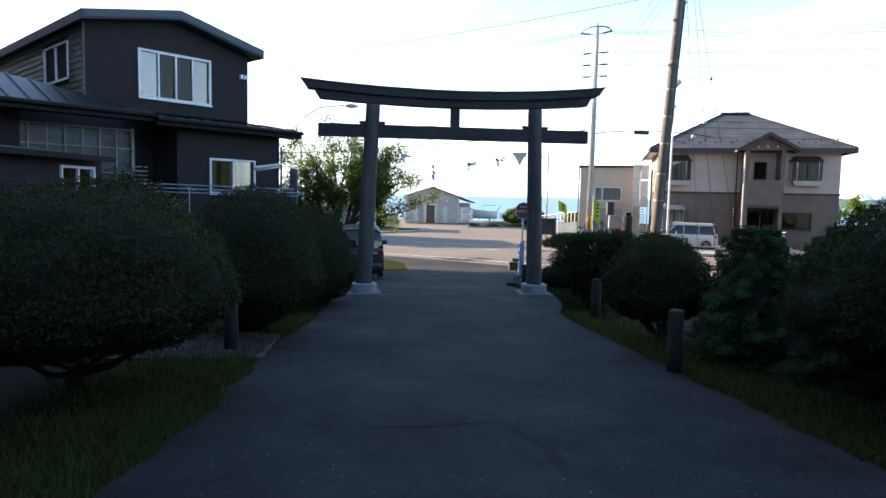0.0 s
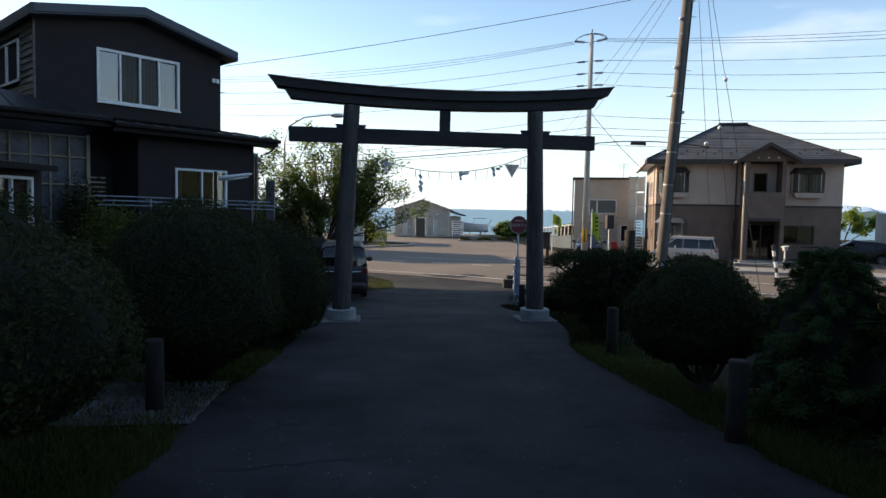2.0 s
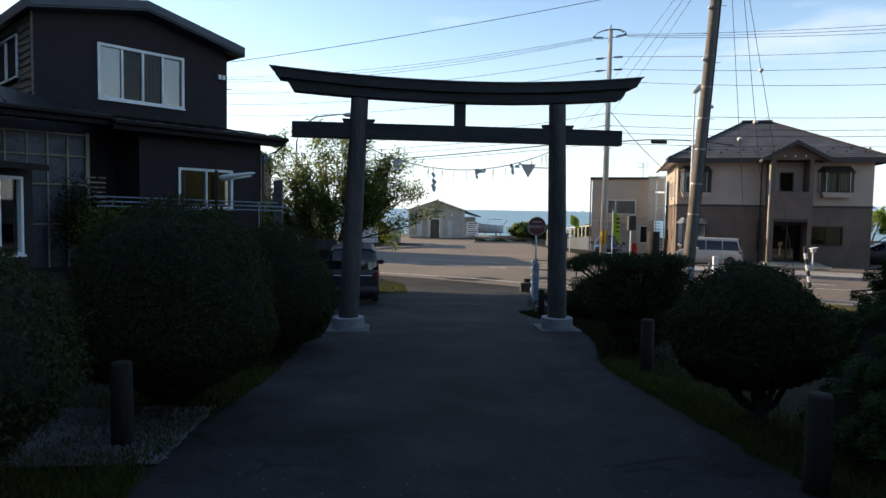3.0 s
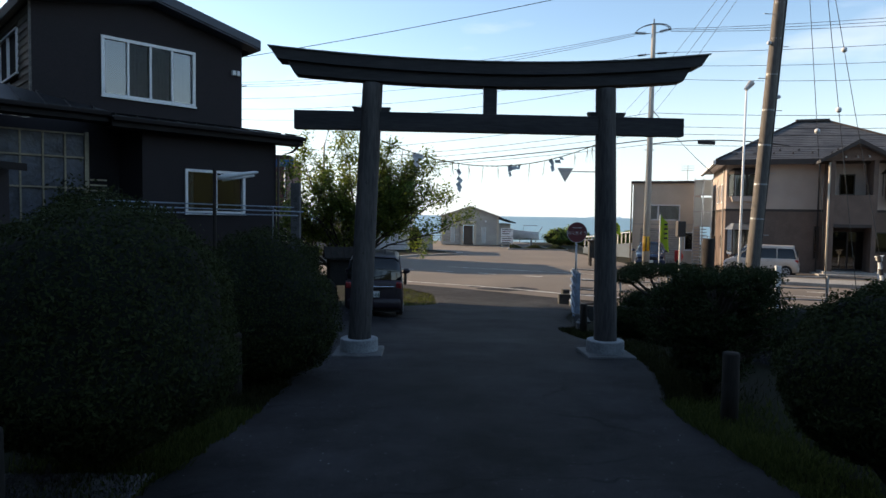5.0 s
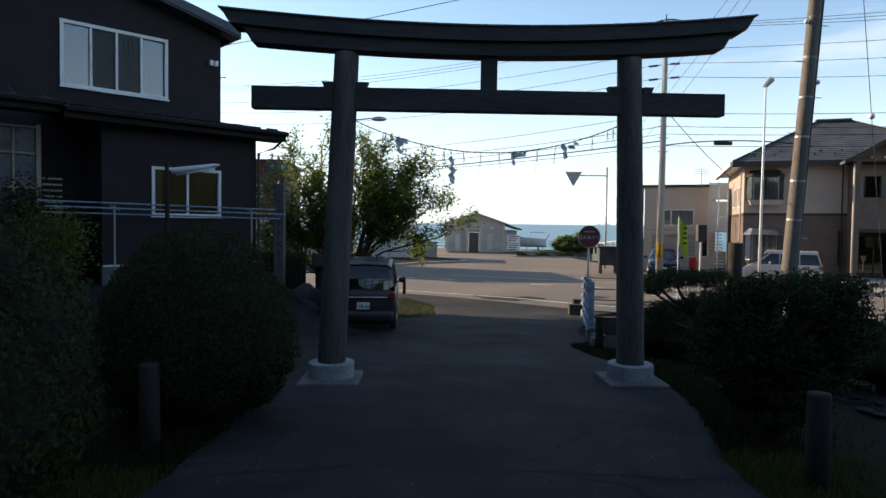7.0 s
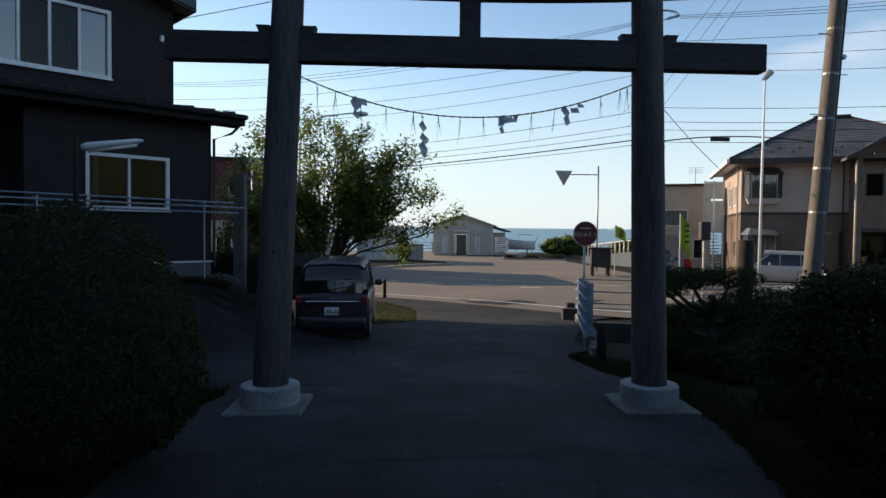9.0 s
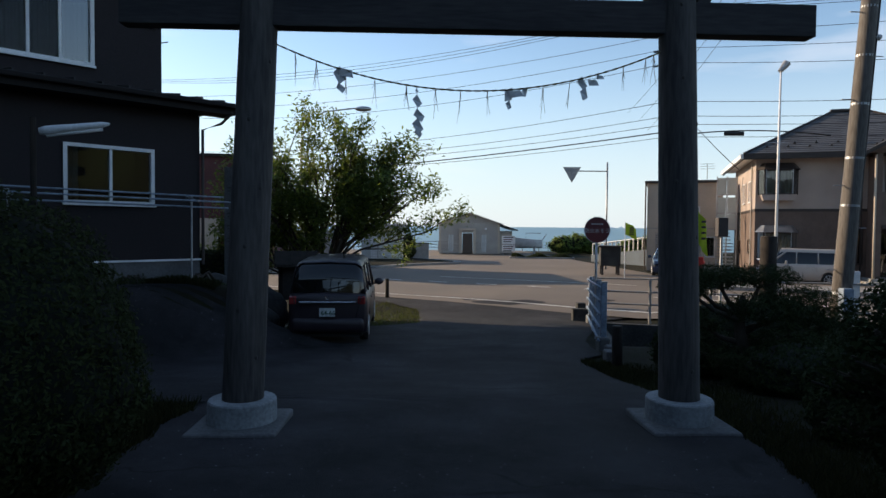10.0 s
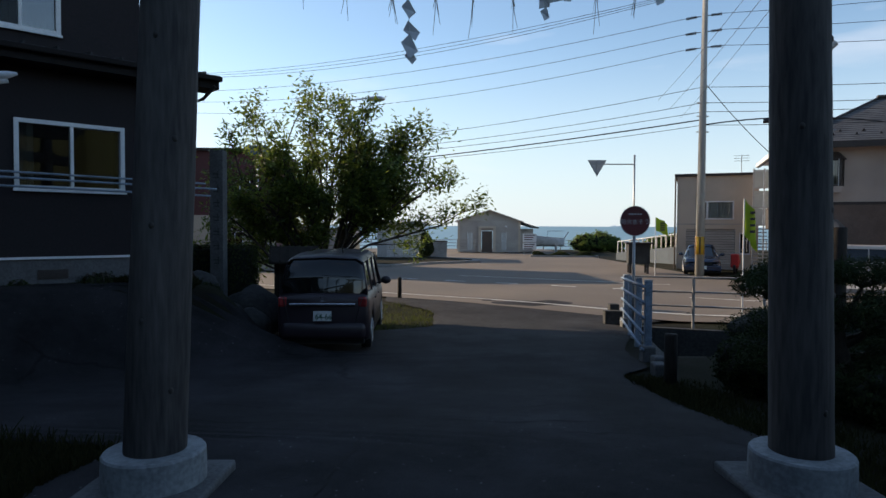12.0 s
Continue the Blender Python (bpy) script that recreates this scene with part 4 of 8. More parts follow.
def black_house():
    zb, z1 = 3.2, 5.75
    win = (1.39, 3.6, 4.11, 5.55)
    g = part("wall", wall_with_holes(bmesh.new(), BW, zb, 5.62, 0.15, [(win[0], win[1], win[2], 5.5)]), M_black, black, "flat black-brown upper front wall")
    bm = bmesh.new()
    prism(bm, [(0, 5.62), (BW, 5.62), (BW, 5.92), (2.45, 6.48), (0, 6.0)], 0.0, 0.15)
    part("gable_wall", bm, M_black, black)
    bm = bmesh.new()
    box(bm, 0.0, 0.15, 0.15, BL, zb, 5.98)
    part("wall", bm, M_black, black)
    bm = bmesh.new()
    box(bm, BW - 0.15, BW, 0.15, BL, 0.35, 5.75)
    part("wall", bm, M_black, black)
    bm = bmesh.new()
    box(bm, 0.15, BW - 0.15, BL - 0.15, BL, 0.35, 6.2)
    part("wall", bm, M_black, black)
    # added partition, its dark colour standing for an unlit room
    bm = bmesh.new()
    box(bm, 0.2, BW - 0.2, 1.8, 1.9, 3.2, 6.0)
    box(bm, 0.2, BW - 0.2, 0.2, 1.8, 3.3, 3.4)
    part("partition", bm, M_room, black, "added interior wall and floor, coloured dark for the room's shade")
    # side lap boards
    for k in range(16):
        z = 3.25 + k * 0.165
        for a, b in ((0.06, 1.12), (3.22, BL)) if 4.36 < z < 5.6 else ((0.06, BL),):
            bm = bmesh.new()
            prism(bm, [(-0.005, z), (-0.035, z + 0.01), (-0.012, z + 0.172), (-0.005, z + 0.172)], a, b)
            part("lap_board", bm, M_lap, black, "weathered grey-brown lap board")
    bm = bmesh.new()
    box(bm, -0.045, 0.0, -0.02, 0.06, 3.2, 5.95)
    part("corner_trim", bm, M_lap, black)
    window(black, BL - 3.2, BL - 1.15, 4.54, 5.6, 2, base=pose(0, BL, 0, 0, 0, -90), proud=0.06, curtain=())
    w = window(black, win[0], win[1], win[2], 5.5, 4, wide=0.07, curtain=(), label="wide white four-pane aluminium window")
    for a, b, m, words in ((1.95, 2.48, M_bluecurtain, "blue-grey patterned curtain"), (2.5, 2.95, M_greycurtain, "dim grey hanging curtain"), (3.1, 3.55, M_greycurtain, "dim grey hanging curtain")):
        bm = bmesh.new()
        rows = [(bm.verts.new((a + (b - a) * k / 16, 0.13 + 0.02 * math.sin(k * 1.9), 4.12)), bm.verts.new((a + (b - a) * k / 16, 0.13 + 0.02 * math.sin(k * 1.9), 5.5))) for k in range(17)]
        for p, q in zip(rows, rows[1:]):
            bm.faces.new((p[0], q[0], q[1], p[1]))
        part("curtain", bm, m, w, words)
    # roof with thick fascia
    o = 0.45
    for (xa, za), (xb, zc) in (((-0.15, 6.13), (2.45, 6.66)), ((2.45, 6.66), (BW + 0.28, 6.02))):
        bm = bmesh.new()
        slab(bm, [(xa, -o, za), (xb, -o, zc), (xb, BL + o, zc), (xa, BL + o, za)], 0.07)
        n = 12
        part("roof", bm, M_roofmetal, black, "dark metal sheet roof")
        bm = bmesh.new()
        prism(bm, [(xa, za - 0.19), (xa, za + 0.02), (xb, zc + 0.02), (xb, zc - 0.19)], -o - 0.03, -o)
        part("fascia", bm, M_fascia, black, "blue-grey painted metal eaves board")
    bm = bmesh.new()
    box(bm, -0.2, -0.15, -o, BL + o, 5.9, 6.15)
    box(bm, BW + 0.28, BW + 0.32, -o, BL + o, 5.78, 6.04)
    part("fascia", bm, M_fascia, black, "blue-grey painted metal eaves board")
    bm = bmesh.new()
    slab(bm, [(-0.15, -o, 5.93), (2.45, -o, 6.46), (2.45, 0, 6.46), (-0.15, 0, 5.93)], 0.03)
    slab(bm, [(2.45, -o, 6.46), (BW + 0.28, -o, 5.82), (BW + 0.28, 0, 5.82), (2.45, 0, 6.46)], 0.03)
    part("soffit", bm, M_fascia, black)
    bm = bmesh.new()
    box(bm, BW - 0.3, BW - 0.22, -0.1, 0, 5.1, 5.22)
    box(bm, BW - 0.18, BW - 0.1, -0.1, 0, 5.1, 5.22)
    part("cable_bracket", bm, M_white, black)
    # lower storey: front line 1.55 m ahead of the upper one
    lx0, lx1, ly = 1.72, 4.97, -1.66
    base = pose(lx0, ly, 0)
    ww = (0.93, 2.4, 1.4, 2.42)
    lw = part("wall", wall_with_holes(bmesh.new(), lx1 - lx0, 0.4, 3.2, 0.15, [ww]), M_black, black, "flat black-brown lower front wall")
    lw.matrix_basis = base
    bm = bmesh.new()
    box(bm, lx0, lx1, ly + 0.01, ly + 0.15, -0.25, 0.39)
    box(bm, lx1 - 0.14, lx1 - 0.01, ly + 0.15, BL, -0.25, 0.35)
    part("foundation", bm, M_foundation, black, "grey concrete foundation strip")
    bm = bmesh.new()
    box(bm, lx0, lx1 + 0.02, ly - 0.025, ly, 0.38, 0.415)
    part("sill_flashing", bm, M_white, black)
    bm = bmesh.new()
    box(bm, lx0 + 1.2, lx0 + 1.6, ly - 0.004, ly + 0.005, 0.08, 0.22)
    for k in range(5):
        box(bm, lx0 + 1.2, lx0 + 1.6, ly - 0.012, ly - 0.004, 0.09 + k * 0.027, 0.097 + k * 0.027)
    part("vent_grille", bm, M_trim, black)
    for c in ((lx1 - 0.15, lx1, ly + 0.15, 0, 0.4, 3.2), (lx0, lx0 + 0.15, ly + 0.15, 0, 0.4, 3.2), (lx0 + 0.15, lx1 - 0.15, 1.2, 1.3, 0.4, 3.2), (lx0 + 0.15, lx1 - 0.15, ly + 0.15, 1.2, 0.4, 0.5), (lx0 + 0.15, lx1 - 0.15, ly + 0.15, 1.2, 3.1, 3.2)):
        bm = bmesh.new()
        box(bm, *c)
        part("wall", bm, M_black, black)
    window(black, ww[0], ww[1], ww[2], ww[3], 2, base=base, wide=0.06, curtain=((1.02, 1.2),))
    # lower roof
    ze, zt, e = 3.30, 3.95, 0.5
    def low_roof(x0, x1, y0, y1, z0, z1, right=True, pull=1.1):
        bm = bmesh.new()
        slab(bm, [(x0, y0, z0), (x1, y0, z0), (x1 - (pull if right else 0), y1, z1), (x0, y1, z1)], 0.05)
        if right and pull < 2:
            slab(bm, [(x1, y0, z0), (x1, BL, z0), (x1 - 1.1, BL, z1), (x1 - 1.1, y1, z1)], 0.05)
        ob = part("lower_roof", bm, M_roofmetal, black, "low dark ribbed metal roof")
        n = int((x1 - x0) / 0.42)
        for k in range(n + 1):
            x = x0 + 0.05 + k * 0.42
            f = min(1, max(0.08, (x1 - x) / pull)) if right else 1
            bm = bmesh.new()
            slab(bm, [(x, y0, z0 + 0.035), (x + 0.03, y0, z0 + 0.035), (x + 0.03, y0 + (y1 - y0) * f, z0 + (z1 - z0) * f + 0.035), (x, y0 + (y1 - y0) * f, z0 + (z1 - z0) * f + 0.035)], 0.035)
            part("roof_rib", bm, M_roofmetal, ob)
        bm = bmesh.new()
        box(bm, x0, x1 + 0.02, y0 - 0.09, y0 - 0.01, z0 - 0.11, z0 - 0.02, 0.02)
        part("gutter", bm, M_lowtrim, ob, "dark brown gutter")
        bm = bmesh.new()
        box(bm, x0, x1, y0 + 0.02, y0 + 0.06, z0 - 0.2, z0 - 0.04)
        box(bm, x0, x1, y0 + 0.02, y0 + e, z0 - 0.22, z0 - 0.2)
        part("soffit", bm, M_lowtrim, ob)
    low_roof(lx0 - 0.75, lx1 + e, ly - e, 0.0, ze + 0.08, 3.72)
    low_roof(-9.5, lx0 - 0.8, -2.1, 0.0, 3.46, 4.35, True, 3.2)
    bm = bmesh.new()
    tube(bm, [(lx1 + 0.42, ly - 0.5, ze - 0.1), (lx1 + 0.3, ly - 0.3, ze - 0.3), (lx1 + 0.04, ly - 0.05, ze - 0.42), (lx1 + 0.04, ly - 0.05, 0.3)], 0.03, 8)
    part("downpipe", bm, M_trim, black)
    # wing to the side
    bm = bmesh.new()
    box(bm, -9.5, -1.95, -1.1, -0.95, -0.2, 3.4)
    part("wall", bm, M_black, black, "black-brown wing wall")
    bm = bmesh.new()
    box(bm, -1.95, -1.8, -0.95, 0, -0.2, 3.4)
    part("wall", bm, M_black, black, "black-brown wing wall")
    bm = bmesh.new()
    box(bm, -1.8, lx0, -0.15, 0.0, -0.2, 3.4)
    part("wall", bm, M_black, black, "black-brown wing wall")


black_house()


# ---- shrubs of other shapes ----
def boughs(name, label, x, y, height, radius, seed, pads, leaf, leaves_per, material, category="shrub", trunk_r=0.08, lean=(0, 0)):
    """A shrub of separate flattish clumps (dx, dy, dz, r, thick) on bent limbs."""
    ob = thing(name, label, category, x, y, ground_z(x, y) - 0.06)
    rng = np.random.default_rng(seed)
    bm = bmesh.new()
    top = Vector((lean[0], lean[1], height * 0.72))
    tube(bm, [(0, 0, 0), (lean[0] * 0.2 + 0.03, lean[1] * 0.2, height * 0.25), (lean[0] * 0.6 - 0.04, lean[1] * 0.6, height * 0.5), top], [trunk_r * 1.3, trunk_r, trunk_r * 0.75, trunk_r * 0.4], 9)
    P, N = [], []
    for dx, dy, dz, r, th in pads:
        h0 = max(0.15, min(height * 0.68, dz * 0.65))
        st = Vector((lean[0] * h0 / height, lean[1] * h0 / height, h0))
        en = Vector((dx, dy, dz - th * 0.3))
        mid = st.lerp(en, 0.5) + Vector((0, 0, -0.06))
        tube(bm, [st, mid, en], [trunk_r * 0.5, trunk_r * 0.35, trunk_r * 0.15], 6)
        for a in range(4):
            ang = a * 1.57 + dx * 7
            tube(bm, [mid.lerp(en, 0.6), en + Vector((math.cos(ang) * r * 0.6, math.sin(ang) * r * 0.6, 0))], [trunk_r * 0.2, trunk_r * 0.08], 5)
        n = int(leaves_per * r * r / 0.09)
        v = rng.normal(0, 1, (n, 3))
        v /= np.linalg.norm(v, axis=1)[:, None]
        k = np.clip(1 - np.abs(rng.normal(0, 0.28, n)), 0.15, 1.1)[:, None]
        k *= 1 + 0.18 * np.sin(v[:, :1] * 9 + dx * 5) * np.cos(v[:, 1:2] * 8 + dy * 3)
        P.append(v * k * np.array((r, r, th)) + np.array((dx, dy, dz)))
        nn = v.copy()
        nn[:, 2] += 0.4
        N.append(nn)
    part("trunk", bm, M_bark, ob, "", True)
    add_leaves("foliage", np.concatenate(P), np.concatenate(N), leaf[0], leaf[1], material, ob, 0.6)
    return ob


def pads_of(seed, n, rx, ry, z0, z1, r0, r1, th, hollow=0.35):
    rng = random.Random(seed)
    out = []
    for k in range(n):
        a = k * 2.399 + rng.uniform(-0.3, 0.3)
        u = math.sqrt(rng.uniform(hollow, 1))
        z = z0 + (z1 - z0) * rng.random()
        w = math.sin(math.pi * min(1, 0.22 + 0.78 * (1 - (z - z0) / (z1 - z0)))) ** 0.6
        out.append((rx * u * w * math.cos(a), ry * u * w * math.sin(a), z, rng.uniform(r0, r1), th * rng.uniform(0.8, 1.2)))
    return out


boughs("cloud_pruned_shrub", "dark loosely cloud-pruned evergreen shrub with open branches", 2.35, 11.45, 1.5, 0.7, 11,
       pads_of(11, 120, 0.67, 0.62, 0.2, 1.38, 0.13, 0.23, 0.13, 0.1), (0.016, 0.036), 900, M_pine)
def layered_conifer(name, label, x, y, height, radius, seed, count, leaf, material, category, drop=0.25, power=0.8, core=0.7, lobes=0.22):
    """A dense conifer of drooping boughs set in whorls round one trunk."""
    ob = thing(name, label, category, x, y, ground_z(x, y) - 0.05)
    rng = random.Random(seed)
    bm = bmesh.new()
    tube(bm, [(0, 0, 0), (0.02, 0, height * 0.5), (0, 0, height * 0.96)], [0.075, 0.05, 0.015], 9)
    P, N = [], []
    r2 = np.random.default_rng(seed)
    whorls = int(height / 0.085)
    per = count // (whorls * 11)
    for w in range(whorls):
        u = 0.06 + 0.94 * w / whorls
        z = height * u
        reach = radius * (1 - u) ** power + 0.08 if u > 0.22 else radius * (0.78 + u)
        for k in range(11):
            a = k * 2 * math.pi / 11 + w * 1.1 + rng.uniform(-0.25, 0.25)
            L = reach * rng.uniform(0.78, 1.12) * (1 + lobes * math.sin(a * 3 + seed) * math.cos(z * 4))
            d = Vector((math.cos(a), math.sin(a), 0))
            tip = d * L + Vector((0, 0, z - drop * L + rng.uniform(-0.04, 0.08)))
            tube(bm, [Vector((0, 0, z)), tip * 0.5 + Vector((0, 0, z * 0.5 + 0.03)), tip], [0.014, 0.009, 0.004], 4)
            t = r2.beta(2.6, 1.0, per)
            side = r2.normal(0, 0.13, per) * (1.25 - t) * L
            x3 = np.outer(t * L, (d.x, d.y, 0)) + np.outer(side, (-d.y, d.x, 0))
            x3[:, 2] = z - drop * L * t ** 1.6 + r2.normal(0, 0.02, per) - 0.3 * np.abs(side)
            P.append(x3)
            N.append(np.tile((d.x * 0.5, d.y * 0.5, 0.9), (per, 1)))
    part("trunk", bm, M_bark, ob, "", True)
    # dark solid round the trunk gives the boughs their inner shade
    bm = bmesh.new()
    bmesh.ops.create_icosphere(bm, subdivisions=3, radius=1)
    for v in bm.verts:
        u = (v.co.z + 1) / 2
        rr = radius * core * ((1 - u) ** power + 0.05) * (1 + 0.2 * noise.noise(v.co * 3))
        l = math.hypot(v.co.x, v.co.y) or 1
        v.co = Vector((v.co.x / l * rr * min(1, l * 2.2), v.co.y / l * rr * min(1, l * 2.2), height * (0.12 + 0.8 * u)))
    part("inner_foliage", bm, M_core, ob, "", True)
    add_leaves("foliage", np.concatenate(P), np.concatenate(N), leaf[0], leaf[1], material, ob, 0.4)
    return ob


layered_conifer("spruce_shrub", "bushy green spruce with layered drooping boughs", 2.74, 7.25, 1.6, 0.8, 12, 60000, (0.01, 0.05), M_conifer, "shrub", 0.1, 0.55)
layered_conifer("spruce_shrub", "broad bushy green spruce with layered drooping boughs", 3.25, 6.45, 1.62, 1.0, 17, 66000, (0.01, 0.05), M_conifer, "shrub", 0.1, 0.5)
round_bush(2.9, 4.5, 1.36, 1.94, 0.62, 13, 70000, (2.95, 5.1), "pine_tree", "broad low dark garden pine with thick crown", (0.01, 0.06), 1.45, 0.16, M_pine)
round_bush(3.9, 6.4, 1.15, 1.62, 0.3, 15, 24000, (4.0, 6.3), "pine_tree", "broad low dark garden pine with thick crown", (0.012, 0.07), 1.1, 0.2, M_pine)
boughs("niwaki_pine", "small cloud-pruned garden pine with flat needle pads", 3.75, 16.4, 1.6, 0.9, 14,
       [(-0.25, 0.2, 1.38, 0.5, 0.16), (0.3, 0.1, 1.4, 0.44, 0.15), (-0.78, -0.1, 1.27, 0.36, 0.13), (-0.55, 0.3, 1.32, 0.3, 0.13), (0.75, 0.1, 1.1, 0.5, 0.2), (0.2, -0.2, 1.02, 0.5, 0.2), (-0.5, 0.1, 0.85, 0.36, 0.18), (-0.55, 0.3, 0.5, 0.34, 0.18), (0.4, -0.4, 0.6, 0.5, 0.24), (1.05, 0.0, 0.85, 0.4, 0.18), (-0.3, -0.4, 0.4, 0.34, 0.18), (0.0, -0.5, 0.2, 0.5, 0.2), (0.8, -0.3, 0.3, 0.5, 0.25), (1.3, 0.1, 0.5, 0.4, 0.2)],
       (0.011, 0.1), 720, M_pine, "tree", 0.09)
for bx, by, br, bt in ((3.3, 13.4, 0.5, 0.3), (4.5, 15.1, 0.6, 0.2), (5.6, 18.3, 0.7, 0.25), (3.6, 17.4, 0.6, 0.15), (3.9, 15.4, 0.6, 0.2), (4.6, 17.0, 0.6, 0.1), (6.6, 19.9, 0.7, 0.1), (5.4, 11.6, 0.6, 0.55)):
    round_bush(bx, by, br, bt, ground_z(bx, by) - 0.05, int(bx * 10), 9000, None, "low_shrub", "low dark spreading shrub at the edge of the gravel yard", (0.02, 0.045), None, 0.2, M_pine)
round_bush(4.9, 13.6, 0.75, 0.6, -0.1, 21, 12000, None, "yew_bush", "loose dark clipped yew bush on the gravel edge", (0.014, 0.036), None, 0.15, M_pine)
round_bush(4.7, 18.6, 1.0, 0.3, -0.35, 22, 10000, None, "low_hedge", "low dark clipped hedge mound by the drain", (0.014, 0.036), None, 0.15, M_pine)


# ---- log posts ----
def log_post(name, label, x, y, r, height, grp=""):
    ob = thing(name, label, "post", x, y, ground_z(x, y) - 0.08, group=grp)
    bm = bmesh.new()
    tube(bm, [(0, 0, 0), (0.003, 0, height * 0.5), (0, 0, height + 0.06), (0, 0, height + 0.08)], [r * 1.03, r, r * 0.98, r * 0.88], 16)
    part("shaft", bm, M_log, ob, "", True)
    return ob


for x, y, h in ((1.53, 6.66, 0.64), (2.01, 10.35, 0.64), (2.62, 17.85, 0.6), (-3.11, 7.85, 0.64), (-2.83, 11.25, 0.64)):
    log_post("bollard", "short weathered round log bollard in the grass verge", x, y, 0.077, h, "log bollards along the lane")
log_post("old_post", "thick tall weathered grey wooden post behind the shrubs", 7.21, 22.0, 0.17, 2.2)
log_post("marker_post", "thin dark wooden marker post by the main road", -1.38, 29.9, 0.06, 0.65)


# ---- poles and lines ----
def leaning_pole():
    p0, p1 = Vector((6.92, 19.22, 0)), Vector((7.28, 18.92, 8))
    lean = (p1 - p0) / 8
    base = p0 - lean * 0.7
    ob = thing("utility_pole", "tall leaning weathered utility pole with cables and bands", "utility pole", base.x, base.y, -0.7)
    at = lambda z: lean * (z + 0.7)
    bm = bmesh.new()
    tube(bm, [at(z) for z in (-1.2, 1, 3, 5, 7, 9, 10.6)], [0.16, 0.15, 0.14, 0.13, 0.12, 0.11, 0.105], 20)
    part("shaft", bm, M_polew, ob, "", True)
    for z in (0.4, 1.9, 2.7, 3.6, 4.4, 5.2, 6.0, 6.8):
        bm = bmesh.new()
        tube(bm, [at(z) - lean * 0.02, at(z) + lean * 0.02], 0.158 - z * 0.0055, 16)
        part("band", bm, M_steel, ob, "galvanised steel band")
    bm = bmesh.new()
    for dx in (0.115, 0.145):
        tube(bm, [at(z) + Vector((dx, -0.04, 0)) for z in (-0.8, 1, 3, 5, 7, 9)], 0.018, 6)
    part("cable_run", bm, M_wire, ob, "black cables down the pole")
    for k in range(12):
        z = 0.8 + k * 0.72
        s = 1 if k % 2 else -1
        bm = bmesh.new()
        tube(bm, [at(z) + Vector((s * 0.1, 0, 0)), at(z) + Vector((s * 0.32, 0, 0.0))], 0.009, 6)
        part("climbing_step", bm, M_steel, ob)
    for z, dx in ((7.2, -0.15), (7.7, 0.16), (5.9, -0.17), (4.7, 0.18)):
        bm = bmesh.new()
        bmesh.ops.create_uvsphere(bm, u_segments=10, v_segments=7, radius=0.05, matrix=Matrix.Translation(at(z) + Vector((dx, -0.05, 0))))
        part("insulator", bm, M_white, ob, "", True)
    bm = bmesh.new()
    box(bm, -0.09, 0.1, -0.3, -0.15, 0.6, 1.2, 0.02)
    part("meter_box", bm, M_bluesteel, ob, "narrow pale blue-grey metal box")
    return ob


leaning_pole()

M_yellow = mat("yellow_band", (0.6, 0.33, 0.01), (0.5, 0.26, 0.01), 0.5, 4, 30, 0)
CP = Vector((11.62, 38.86, -0.92))


def concrete_pole():
    ob = thing("utility_pole", "tall round concrete utility pole with insulators and yellow-black band", "utility pole", CP.x, CP.y, CP.z)
    bm = bmesh.new()
    tube(bm, [(0, 0, 0), (0.02, 0, 6), (0.05, 0, 13.3)], [0.2, 0.16, 0.11], 18)
    part("shaft", bm, M_polec, ob, "", True)
    bm = bmesh.new()
    tube(bm, [(0, 0, 1.1), (0, 0, 1.9)], 0.205, 18)
    band = part("warning_band", bm, M_yellow, ob, "yellow and black striped warning band", True)
    for k in range(6):
        a = k * math.pi / 3
        bm = bmesh.new()
        prev = None
        for j in range(4):
            b = a + 0.28 * j / 3
            cur = (bm.verts.new((0.208 * math.cos(b), 0.208 * math.sin(b), 1.12)), bm.verts.new((0.208 * math.cos(b), 0.208 * math.sin(b), 1.88)))
            if prev:
                bm.faces.new((prev[0], cur[0], cur[1], prev[1]))
            prev = cur
        part("stripe", bm, M_wire, band)
    d = Vector((ROAD.x, ROAD.y, 0))
    for z, w in ((12.85, 0.95), (11.75, 0.75), (11.05, 0.75), (10.35, 0.75)):
        bm = bmesh.new()
        for s in (-1, 1):
            a, b = d * s * 0.12 + Vector((0, 0, z)), d * s * w + Vector((0, 0, z + (0.12 if z > 12 else -0.02)))
            for k in range(6):
                p = a.lerp(b, 0.35 + k * 0.12)
                tube(bm, [p - d * 0.025, p + d * 0.025], 0.08 if z > 12 else 0.06, 8)
            tube(bm, [a, b], 0.02, 6)
        part("insulator", bm, M_wire, ob, "black stacked line insulators")
    for k in range(3):
        bm = bmesh.new()
        o = Vector((0, 0.1 * (k - 1), 0))
        tube(bm, [d * (0.9 * math.cos(t)) + o + Vector((0, 0, 12.95 + 0.38 * math.sin(t))) for t in (math.pi * i / 12 for i in range(13))], 0.015, 5)
        part("jumper_loop", bm, M_wire, ob)
    bm = bmesh.new()
    tube(bm, [(0, 0, 12.9), (0.06, 0, 13.6)], 0.03, 6)
    part("top_pin", bm, M_wire, ob)
    for z in (6.6, 7.3, 7.9):
        bm = bmesh.new()
        tube(bm, [(-0.25, 0, z), (0.3, 0, z)], 0.025, 6)
        part("bracket", bm, M_steel, ob)


concrete_pole()


